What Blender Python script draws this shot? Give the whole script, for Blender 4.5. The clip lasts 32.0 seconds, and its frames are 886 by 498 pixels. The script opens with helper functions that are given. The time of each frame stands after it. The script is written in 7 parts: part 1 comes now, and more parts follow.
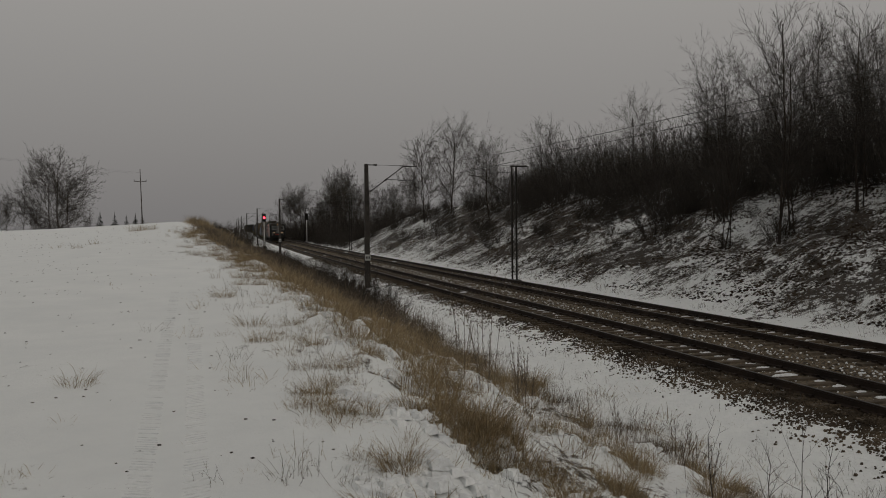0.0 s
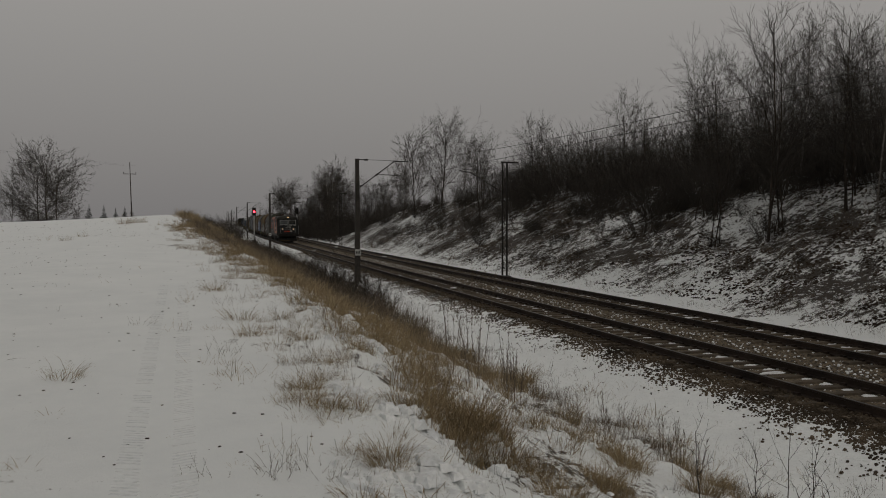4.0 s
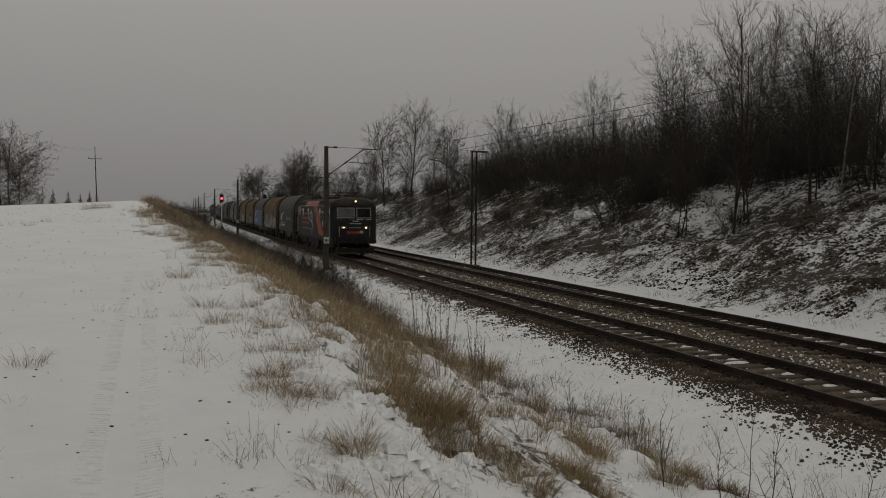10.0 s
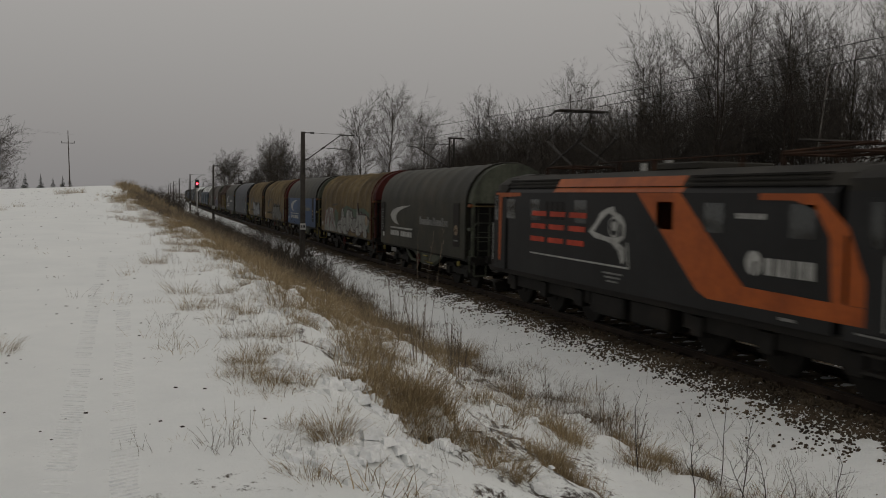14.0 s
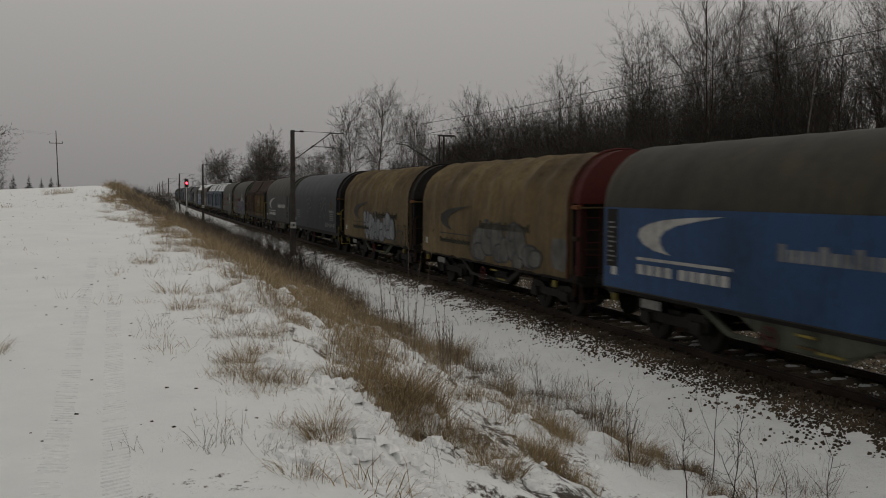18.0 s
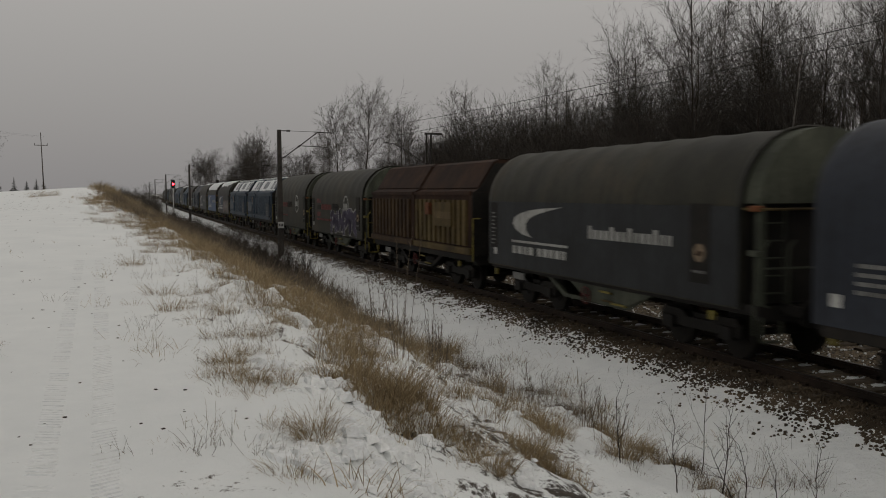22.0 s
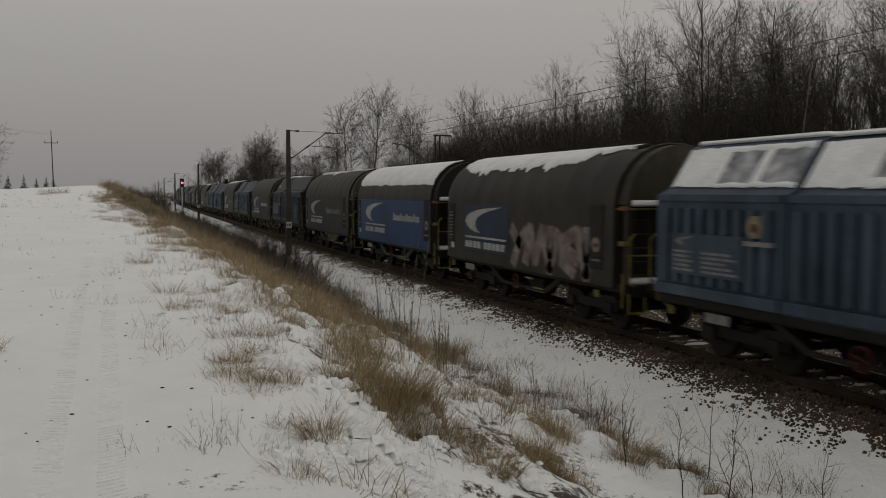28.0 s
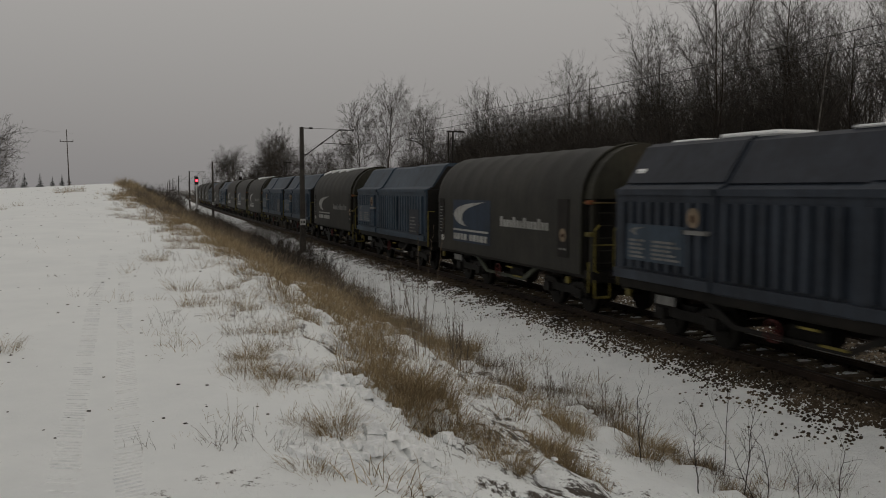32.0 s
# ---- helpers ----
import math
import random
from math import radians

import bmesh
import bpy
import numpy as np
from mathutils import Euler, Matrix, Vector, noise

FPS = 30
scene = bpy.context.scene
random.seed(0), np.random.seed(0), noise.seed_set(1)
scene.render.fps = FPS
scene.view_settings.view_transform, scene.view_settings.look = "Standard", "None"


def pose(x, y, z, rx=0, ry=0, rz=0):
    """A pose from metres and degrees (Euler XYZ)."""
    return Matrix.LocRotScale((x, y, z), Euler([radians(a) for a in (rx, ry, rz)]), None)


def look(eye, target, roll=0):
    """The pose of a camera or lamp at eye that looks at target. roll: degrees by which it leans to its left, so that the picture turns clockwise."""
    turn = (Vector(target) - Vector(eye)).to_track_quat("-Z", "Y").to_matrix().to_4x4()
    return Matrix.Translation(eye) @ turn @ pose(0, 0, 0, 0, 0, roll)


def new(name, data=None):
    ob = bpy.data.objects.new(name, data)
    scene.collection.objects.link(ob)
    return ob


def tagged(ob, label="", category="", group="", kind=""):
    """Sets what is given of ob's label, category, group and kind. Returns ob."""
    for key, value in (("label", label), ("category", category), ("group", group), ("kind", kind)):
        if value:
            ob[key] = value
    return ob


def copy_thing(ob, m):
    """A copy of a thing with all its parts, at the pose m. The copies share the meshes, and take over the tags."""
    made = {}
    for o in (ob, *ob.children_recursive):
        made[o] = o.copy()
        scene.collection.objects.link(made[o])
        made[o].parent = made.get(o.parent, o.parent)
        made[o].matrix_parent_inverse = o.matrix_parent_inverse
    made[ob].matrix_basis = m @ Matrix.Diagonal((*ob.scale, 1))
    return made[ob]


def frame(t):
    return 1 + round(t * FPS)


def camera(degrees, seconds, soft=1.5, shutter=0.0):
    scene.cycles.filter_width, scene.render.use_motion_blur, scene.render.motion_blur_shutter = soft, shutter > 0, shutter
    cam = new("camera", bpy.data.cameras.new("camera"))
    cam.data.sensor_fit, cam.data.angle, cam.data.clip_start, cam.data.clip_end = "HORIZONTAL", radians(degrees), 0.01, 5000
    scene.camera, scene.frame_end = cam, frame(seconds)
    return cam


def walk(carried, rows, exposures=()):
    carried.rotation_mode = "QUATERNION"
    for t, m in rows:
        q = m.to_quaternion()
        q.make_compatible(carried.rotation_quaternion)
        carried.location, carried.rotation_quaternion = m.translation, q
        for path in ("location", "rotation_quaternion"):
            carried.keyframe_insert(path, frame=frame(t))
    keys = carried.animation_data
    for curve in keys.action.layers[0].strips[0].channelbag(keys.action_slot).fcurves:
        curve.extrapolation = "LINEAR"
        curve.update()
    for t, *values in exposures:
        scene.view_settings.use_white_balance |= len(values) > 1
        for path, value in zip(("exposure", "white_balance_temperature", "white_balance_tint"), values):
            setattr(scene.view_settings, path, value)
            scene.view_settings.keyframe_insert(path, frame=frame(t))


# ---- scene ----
FOV = 52.21
EYE = Vector((0.0, 0.0, 3.056))
# seconds, heading east of the track's line, tilt, lean (degrees)
TURNS = [
    (0, 14.56, -1.54, -0.54), (0.5, 14.54, -1.62, -0.44), (1, 14.59, -1.70, -0.25), (1.5, 14.67, -1.75, -0.31), (2, 14.78, -1.75, -0.21),
    (2.5, 14.88, -1.76, -0.10), (3, 14.98, -1.75, -0.01), (3.5, 15.13, -1.76, -0.11), (5.5, 15.33, -2.20, 0.30), (6, 15.39, -2.30, -0.02),
    (6.5, 15.46, -2.37, -0.19), (7, 15.51, -2.41, -0.23), (7.5, 15.57, -2.40, -0.08), (8, 15.67, -2.38, 0.16), (8.5, 16.04, -2.30, 0.18),
    (9, 16.73, -2.37, 0.33), (9.5, 16.81, -2.43, 0.32), (10, 17.15, -2.53, 0.53), (10.5, 17.10, -2.63, 0.87), (11, 17.68, -2.79, 1.02),
    (11.5, 18.29, -2.93, 0.82), (12, 18.19, -3.09, 0.75), (12.5, 18.33, -3.14, 0.75), (13, 18.50, -3.22, 0.58), (13.5, 18.57, -3.30, 0.58),
    (14, 18.62, -3.36, 0.80), (14.5, 18.66, -3.40, 1.03), (16.5, 18.93, -3.46, 0.51), (17, 18.98, -3.44, 0.48), (17.5, 19.09, -3.46, 0.37),
    (18, 19.21, -3.51, 0.37), (18.5, 19.31, -3.54, 0.30), (19, 19.43, -3.60, -0.02), (19.5, 19.60, -3.62, -0.36), (20, 19.73, -3.61, -0.42),
    (20.5, 19.81, -3.63, -0.23), (21, 19.89, -3.64, -0.12), (21.5, 19.95, -3.64, -0.26), (22, 19.95, -3.63, -0.25), (22.5, 19.97, -3.62, -0.05),
    (23, 20.01, -3.61, -0.08), (23.5, 20.07, -3.61, -0.09), (24, 20.08, -3.61, -0.15), (24.5, 20.02, -3.58, -0.07), (25, 19.98, -3.52, 0.15),
    (25.5, 19.92, -3.47, 0.39), (27.5, 19.56, -3.50, 0.33), (28, 19.47, -3.53, 0.34), (28.5, 19.26, -3.54, 0.41), (29, 19.05, -3.55, 0.57),
    (29.5, 18.94, -3.55, 0.60), (30, 18.77, -3.60, 0.43), (30.5, 18.57, -3.64, 0.44), (31, 18.43, -3.67, 0.52), (31.5, 18.39, -3.74, 0.35),
    (32, 18.60, -3.77, 0.02),
]


def aim(heading, tilt, lean):
    h, t = radians(heading), radians(tilt)
    way = Vector((math.sin(h) * math.cos(t), math.cos(h) * math.cos(t), math.sin(t)))
    return look(EYE, EYE + way, lean)


cam = camera(FOV, 32.0, 1.0, 0.5)
walk(cam, [(t, aim(a, b, c)) for t, a, b, c in TURNS], [(0.0, 0.05), (3.0, 0.05), (6.0, 0.03), (9.0, 0.12), (13.0, 0.32), (19.0, 0.43), (25.0, 0.46), (30.0, 0.39), (32.0, 0.37)])

# ---- sky and light: an even winter overcast ----
world = bpy.data.worlds.new("overcast_sky")
world.use_nodes = True
scene.world = world
wn, wl = world.node_tree.nodes, world.node_tree.links
sky = wn.new("ShaderNodeTexSky")
sky.sky_type, sky.sun_disc = "NISHITA", False
sky.sun_elevation, sky.sun_rotation = radians(22), radians(120)
sky.air_density, sky.dust_density = 1.0, 6.0
coord = wn.new("ShaderNodeTexCoord")
sepz = wn.new("ShaderNodeSeparateXYZ")
ramp = wn.new("ShaderNodeValToRGB")
ramp.color_ramp.elements[0].position, ramp.color_ramp.elements[0].color = 0.0, (1.63, 1.57, 1.555, 1)
ramp.color_ramp.elements[1].position, ramp.color_ramp.elements[1].color = 0.30, (2.87, 2.735, 2.57, 1)
cloud = wn.new("ShaderNodeMixRGB")
cloud.inputs["Fac"].default_value = 0.96
wl.new(coord.outputs["Generated"], sepz.inputs[0])
wl.new(sepz.outputs["Z"], ramp.inputs["Fac"])
wl.new(sky.outputs["Color"], cloud.inputs["Color1"])
wl.new(ramp.outputs["Color"], cloud.inputs["Color2"])
wl.new(cloud.outputs["Color"], wn["Background"].inputs["Color"])
wn["Background"].inputs["Strength"].default_value = 0.115
sun = new("sun", bpy.data.lights.new("sun", "SUN"))
sun.data.energy, sun.data.angle, sun.data.color = 0.25, radians(40), (1.0, 0.96, 0.9)
sun.matrix_world = look((40, -60, 45), (0, 0, 0))


# ---- materials ----
def nodes_of(name):
    m = bpy.data.materials.new(name)
    m.use_nodes = True
    return m, m.node_tree.nodes, m.node_tree.links, m.node_tree.nodes["Principled BSDF"]


def noise_node(n, l, scale, detail=5.0, rough=0.6, coords="Object"):
    tc = n.new("ShaderNodeTexCoord")
    tx = n.new("ShaderNodeTexNoise")
    tx.inputs["Scale"].default_value, tx.inputs["Detail"].default_value = scale, detail
    tx.inputs["Roughness"].default_value = rough
    l.new(tc.outputs[coords], tx.inputs["Vector"])
    return tx


def ramp_node(n, l, fac, stops):
    r = n.new("ShaderNodeValToRGB")
    e = r.color_ramp.elements
    while len(e) < len(stops):
        e.new(0.5)
    for k, (pos, col) in enumerate(stops):
        e[k].position, e[k].color = pos, (*col, 1)
    l.new(fac, r.inputs["Fac"])
    return r


def mix_node(n, l, fac, a, b, kind="MIX"):
    m = n.new("ShaderNodeMixRGB")
    m.blend_type = kind
    for sock, v in (("Fac", fac), ("Color1", a), ("Color2", b)):
        if isinstance(v, (int, float)):
            m.inputs[sock].default_value = v
        elif isinstance(v, tuple):
            m.inputs[sock].default_value = (*v, 1)
        else:
            l.new(v, m.inputs[sock])
    return m


def bump_node(n, l, height, bsdf, strength=0.3, dist=0.02):
    b = n.new("ShaderNodeBump")
    b.inputs["Strength"].default_value, b.inputs["Distance"].default_value = strength, dist
    l.new(height, b.inputs["Height"])
    l.new(b.outputs["Normal"], bsdf.inputs["Normal"])


def surface(name, base, dark=None, light=None, rough=0.7, metal=0.0, grain=14.0, patch=1.1, bump=0.15, dist=0.01, vary=0.0, spec=0.25, streak=0.0):
    """A worn surface: fine grain over larger stains; vary shifts the tone from object to object."""
    dark = dark or tuple(c * 0.6 for c in base)
    light = light or tuple(min(1, c * 1.3) for c in base)
    m, n, l, b = nodes_of(name)
    big, fine = noise_node(n, l, patch, 4), noise_node(n, l, grain, 6)
    r1 = ramp_node(n, l, big.outputs["Fac"], [(0.34, dark), (0.52, base), (0.72, light)])
    r2 = ramp_node(n, l, fine.outputs["Fac"], [(0.3, (0.72, 0.72, 0.72)), (0.7, (1.12, 1.12, 1.12))])
    col = mix_node(n, l, 0.8, r1.outputs["Color"], r2.outputs["Color"], "MULTIPLY")
    if streak:
        tc = n.new("ShaderNodeTexCoord")
        mp = n.new("ShaderNodeMapping")
        mp.inputs["Scale"].default_value = (3.0, 3.0, 0.28)
        tx = n.new("ShaderNodeTexNoise")
        tx.inputs["Scale"].default_value, tx.inputs["Detail"].default_value, tx.inputs["Roughness"].default_value = 1.6, 6.0, 0.7
        l.new(tc.outputs["Object"], mp.inputs["Vector"])
        l.new(mp.outputs["Vector"], tx.inputs["Vector"])
        rs = ramp_node(n, l, tx.outputs["Fac"], [(0.32, (1 - streak,) * 3), (0.52, (1.0,) * 3), (0.75, (1 + streak * 0.6,) * 3)])
        col = mix_node(n, l, 1.0, col.outputs["Color"], rs.outputs["Color"], "MULTIPLY")
    if vary:
        info = n.new("ShaderNodeObjectInfo")
        rv = ramp_node(n, l, info.outputs["Random"], [(0, (1 - vary,) * 3), (1, (1 + vary,) * 3)])
        col = mix_node(n, l, 1.0, col.outputs["Color"], rv.outputs["Color"], "MULTIPLY")
    l.new(col.outputs["Color"], b.inputs["Base Color"])
    b.inputs["Roughness"].default_value, b.inputs["Metallic"].default_value = rough, metal
    b.inputs["Specular IOR Level"].default_value = spec
    bump_node(n, l, fine.outputs["Fac"], b, bump, dist)
    return m


def glow(name, colour, strength):
    m, n, l, b = nodes_of(name)
    b.inputs["Base Color"].default_value = (*colour, 1)
    b.inputs["Emission Color"].default_value = (*colour, 1)
    b.inputs["Emission Strength"].default_value = strength
    return m


def stalks(name, a, b_, c):
    """Dry stems and blades: the tone changes from blade to blade."""
    m, n, l, b = nodes_of(name)
    geo = n.new("ShaderNodeNewGeometry")
    r = ramp_node(n, l, geo.outputs["Random Per Island"], [(0.0, a), (0.5, b_), (1.0, c)])
    fine = noise_node(n, l, 9.0, 3)
    r2 = ramp_node(n, l, fine.outputs["Fac"], [(0.3, (0.65, 0.65, 0.65)), (0.7, (1.15, 1.15, 1.15))])
    col = mix_node(n, l, 1.0, r.outputs["Color"], r2.outputs["Color"], "MULTIPLY")
    l.new(col.outputs["Color"], b.inputs["Base Color"])
    b.inputs["Roughness"].default_value = 0.9
    return m


def ground_material():
    """Snow over the field, patchy leaf litter on the far bank, snow and dirt in the ditch."""
    m, n, l, b = nodes_of("snowy_ground")
    tc = n.new("ShaderNodeTexCoord")
    sp = n.new("ShaderNodeSeparateXYZ")
    l.new(tc.outputs["Object"], sp.inputs[0])
    big = noise_node(n, l, 0.16, 4, 0.6)
    mid = noise_node(n, l, 0.9, 6, 0.7)
    fine = noise_node(n, l, 4.2, 10, 0.84)
    micro = noise_node(n, l, 38.0, 4, 0.6)
    snow = ramp_node(n, l, mid.outputs["Fac"], [(0.25, (0.805, 0.830, 0.830)), (0.75, (0.915, 0.935, 0.925))])
    litter = ramp_node(n, l, fine.outputs["Fac"], [(0.3, (0.017, 0.014, 0.010)), (0.55, (0.044, 0.034, 0.024)), (0.75, (0.12, 0.092, 0.062))])
    # how bare: strong on the bank east of the railway, light along the western slope
    east = n.new("ShaderNodeMapRange")
    east.inputs["From Min"].default_value, east.inputs["From Max"].default_value = 17.6, 22.0
    east.inputs["To Min"].default_value, east.inputs["To Max"].default_value = 0.08, 0.180
    l.new(sp.outputs["X"], east.inputs["Value"])
    west = n.new("ShaderNodeMapRange")
    west.interpolation_type = "SMOOTHSTEP"
    west.inputs["From Min"].default_value, west.inputs["From Max"].default_value = 0.2, 3.6
    west.inputs["To Min"].default_value, west.inputs["To Max"].default_value = 0.0, 0.065
    l.new(sp.outputs["X"], west.inputs["Value"])
    off = n.new("ShaderNodeMapRange")
    off.inputs["From Min"].default_value, off.inputs["From Max"].default_value = 5.2, 7.0
    off.inputs["To Min"].default_value, off.inputs["To Max"].default_value = 0.0, 0.065
    l.new(sp.outputs["X"], off.inputs["Value"])

    def math_node(op, a, c):
        q = n.new("ShaderNodeMath")
        q.operation = op
        for i, v in enumerate((a, c)):
            if isinstance(v, (int, float)):
                q.inputs[i].default_value = v
            else:
                l.new(v, q.inputs[i])
        return q.outputs[0]

    far = n.new("ShaderNodeMapRange")
    far.inputs["From Min"].default_value, far.inputs["From Max"].default_value = 38, 52
    far.inputs["To Min"].default_value, far.inputs["To Max"].default_value = 0.0, 0.018
    l.new(sp.outputs["Y"], far.inputs["Value"])
    gate = n.new("ShaderNodeMapRange")
    gate.inputs["From Min"].default_value, gate.inputs["From Max"].default_value = 18.6, 21.0
    l.new(sp.outputs["X"], gate.inputs["Value"])
    east_all = math_node("ADD", east.outputs[0], math_node("MULTIPLY", far.outputs[0], gate.outputs[0]))
    bare = math_node("ADD", east_all, math_node("SUBTRACT", west.outputs[0], off.outputs[0]))
    pattern = math_node("ADD", math_node("MULTIPLY", big.outputs["Fac"], 0.24),
                        math_node("ADD", math_node("MULTIPLY", mid.outputs["Fac"], 0.28), math_node("MULTIPLY", fine.outputs["Fac"], 0.48)))
    key = math_node("ADD", pattern, bare)
    mask = ramp_node(n, l, key, [(0.665, (0, 0, 0)), (0.685, (1, 1, 1))])
    col = mix_node(n, l, mask.outputs["Color"], snow.outputs["Color"], litter.outputs["Color"])
    l.new(col.outputs["Color"], b.inputs["Base Color"])
    b.inputs["Roughness"].default_value = 0.75
    b.inputs["Subsurface Weight"].default_value = 0.0
    # relief: fine grain everywhere, snow humps over the rough edge, clods on the far bank
    lump = noise_node(n, l, 2.1, 5, 0.6)
    edge = n.new("ShaderNodeMapRange")
    edge.inputs["From Min"].default_value, edge.inputs["From Max"].default_value = 0.1, 1.6
    edge.inputs["To Min"].default_value, edge.inputs["To Max"].default_value = 0.15, 3.0
    l.new(sp.outputs["X"], edge.inputs["Value"])
    h = math_node("ADD", math_node("MULTIPLY", fine.outputs["Fac"], math_node("ADD", 0.5, math_node("MULTIPLY", gate.outputs[0], 1.6))),
                  math_node("ADD", math_node("MULTIPLY", micro.outputs["Fac"], 0.2), math_node("MULTIPLY", lump.outputs["Fac"], edge.outputs[0])))
    bump_node(n, l, h, b, 0.6, 0.09)
    return m


def ballast_material():
    m, n, l, b = nodes_of("track_ballast")
    tc = n.new("ShaderNodeTexCoord")
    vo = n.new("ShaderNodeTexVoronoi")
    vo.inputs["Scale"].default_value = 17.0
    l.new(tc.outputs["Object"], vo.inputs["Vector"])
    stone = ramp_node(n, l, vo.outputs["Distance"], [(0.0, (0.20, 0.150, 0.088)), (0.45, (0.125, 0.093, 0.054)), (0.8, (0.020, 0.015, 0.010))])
    mid = noise_node(n, l, 4.0, 6, 0.8)
    fine = noise_node(n, l, 22.0, 4, 0.75)
    s = n.new("ShaderNodeMath")
    s.operation = "ADD"
    l.new(mid.outputs["Fac"], s.inputs[0])
    l.new(fine.outputs["Fac"], s.inputs[1])
    mask = ramp_node(n, l, s.outputs[0], [(0.60, (0, 0, 0)), (0.62, (1, 1, 1))])
    hv = n.new("ShaderNodeMath")
    hv.operation = "MULTIPLY"
    hv.inputs[1].default_value = 0.5
    l.new(s.outputs[0], hv.inputs[0])
    l.new(hv.outputs[0], mask.inputs["Fac"])
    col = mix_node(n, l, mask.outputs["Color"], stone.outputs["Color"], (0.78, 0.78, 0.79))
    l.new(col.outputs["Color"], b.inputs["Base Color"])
    b.inputs["Roughness"].default_value = 0.9
    bump_node(n, l, vo.outputs["Distance"], b, 0.9, 0.04)
    return m


M_GROUND = ground_material()
M_BALLAST = ballast_material()
M_SNOW = surface("settled_snow", (0.79, 0.805, 0.805), (0.71, 0.73, 0.745), (0.85, 0.865, 0.86), 0.7, grain=20, patch=2.0, bump=0.3, dist=0.02)
M_RAIL = surface("rusty_rail", (0.035, 0.024, 0.018), (0.02, 0.014, 0.011), (0.06, 0.04, 0.028), 0.6, 0.3)
M_RAILTOP = surface("polished_rail_head", (0.07, 0.066, 0.062), rough=0.4, metal=0.8, bump=0.03)
M_SLEEPER = surface("weathered_concrete_sleeper", (0.082, 0.064, 0.045), (0.042, 0.033, 0.023), (0.14, 0.115, 0.085), 0.9, grain=25, patch=3.0, vary=0.25)
M_STONE = surface("dark_ballast_stone", (0.088, 0.066, 0.043), (0.034, 0.026, 0.018), (0.17, 0.13, 0.085), 0.9, grain=9, patch=0.8)
M_CONCRETE = surface("grey_mast_concrete", (0.045, 0.040, 0.035), (0.026, 0.023, 0.021), (0.07, 0.063, 0.054), 0.85, patch=1.5)
M_STEEL = surface("weathered_mast_steel", (0.03, 0.026, 0.023), rough=0.6, metal=0.4)
M_WIRE = surface("overhead_wire", (0.03, 0.028, 0.025), rough=0.8)
M_WHITE = surface("weathered_white_paint", (0.42, 0.42, 0.40), (0.28, 0.27, 0.26), (0.5, 0.5, 0.48), 0.6, patch=2.5)
M_BARK = surface("dark_bark", (0.045, 0.035, 0.028), (0.02, 0.016, 0.013), (0.09, 0.072, 0.058), 0.95, grain=18, patch=1.3)
M_TWIG = stalks("bare_twigs", (0.022, 0.018, 0.0145), (0.040, 0.033, 0.026), (0.072, 0.059, 0.046))
M_BIRCH = surface("pale_birch_bark", (0.15, 0.135, 0.12), (0.05, 0.043, 0.038), (0.3, 0.28, 0.26), 0.9, grain=10, patch=2.0)
M_DRY = stalks("dry_grass", (0.128, 0.088, 0.043), (0.280, 0.206, 0.108), (0.46, 0.368, 0.228))
M_DRYDARK = stalks("dead_weeds", (0.055, 0.042, 0.029), (0.115, 0.088, 0.060), (0.21, 0.165, 0.115))
M_NEEDLE = stalks("spruce_needles", (0.010, 0.014, 0.010), (0.018, 0.024, 0.016), (0.03, 0.038, 0.025))
# grime on running gear; on ribbed wagons' ends it stands in for shade
M_BLACK = surface("grimy_gear_and_shaded_ends", (0.013, 0.0115, 0.010), (0.008, 0.007, 0.006), (0.024, 0.020, 0.016), 0.7, 0.2, vary=0.2)
M_WHEEL = surface("worn_wheel_steel", (0.014, 0.012, 0.010), rough=0.65, metal=0.3)
M_YELLOW = surface("faded_yellow_paint", (0.16, 0.132, 0.028), (0.08, 0.065, 0.02), (0.24, 0.195, 0.04), 0.6, patch=3.0)
M_LITTER = surface("leaf_litter", (0.045, 0.032, 0.022), (0.018, 0.013, 0.010), (0.085, 0.064, 0.043), 0.95, grain=20, patch=1.0)
M_RED = surface("faded_red_paint", (0.08, 0.015, 0.013), rough=0.6)
M_LETTER = surface("faded_white_lettering", (0.36, 0.36, 0.34), (0.26, 0.26, 0.245), (0.42, 0.42, 0.40), 0.6, patch=3.0, streak=0.18)
M_GREYLET = surface("dim_grey_lettering", (0.1800, 0.1800, 0.1725), rough=0.7, patch=3.0)
M_TAN = surface("sand_brown_tarpaulin", (0.1150, 0.0810, 0.0360), (0.0660, 0.0460, 0.0210), (0.1650, 0.1220, 0.0570), 0.75, grain=7, patch=0.55, bump=0.25, dist=0.02, streak=0.38)
M_OLIVE = surface("dark_olive_tarpaulin", (0.0300, 0.0288, 0.0190), (0.0180, 0.0176, 0.0125), (0.0500, 0.0400, 0.0240), 0.6, grain=7, patch=0.6, bump=0.2, dist=0.015, streak=0.38)
M_DGREY = surface("dark_grey_tarpaulin", (0.0225, 0.0215, 0.0170), (0.0140, 0.0135, 0.0110), (0.0340, 0.0310, 0.0235), 0.6, grain=7, patch=0.6, bump=0.2, dist=0.015, streak=0.38)
M_NAVY = surface("dirty_navy_steel_cover", (0.022, 0.0267, 0.0374), (0.0147, 0.0181, 0.0253), (0.0333, 0.0386, 0.0507), 0.55, grain=7, patch=0.5, streak=0.38)
M_BLUE = surface("bright_blue_tarpaulin", (0.0140, 0.0490, 0.1260), (0.0091, 0.0330, 0.0850), (0.0190, 0.0600, 0.1480), 0.5, grain=7, patch=0.5, bump=0.12, streak=0.3)
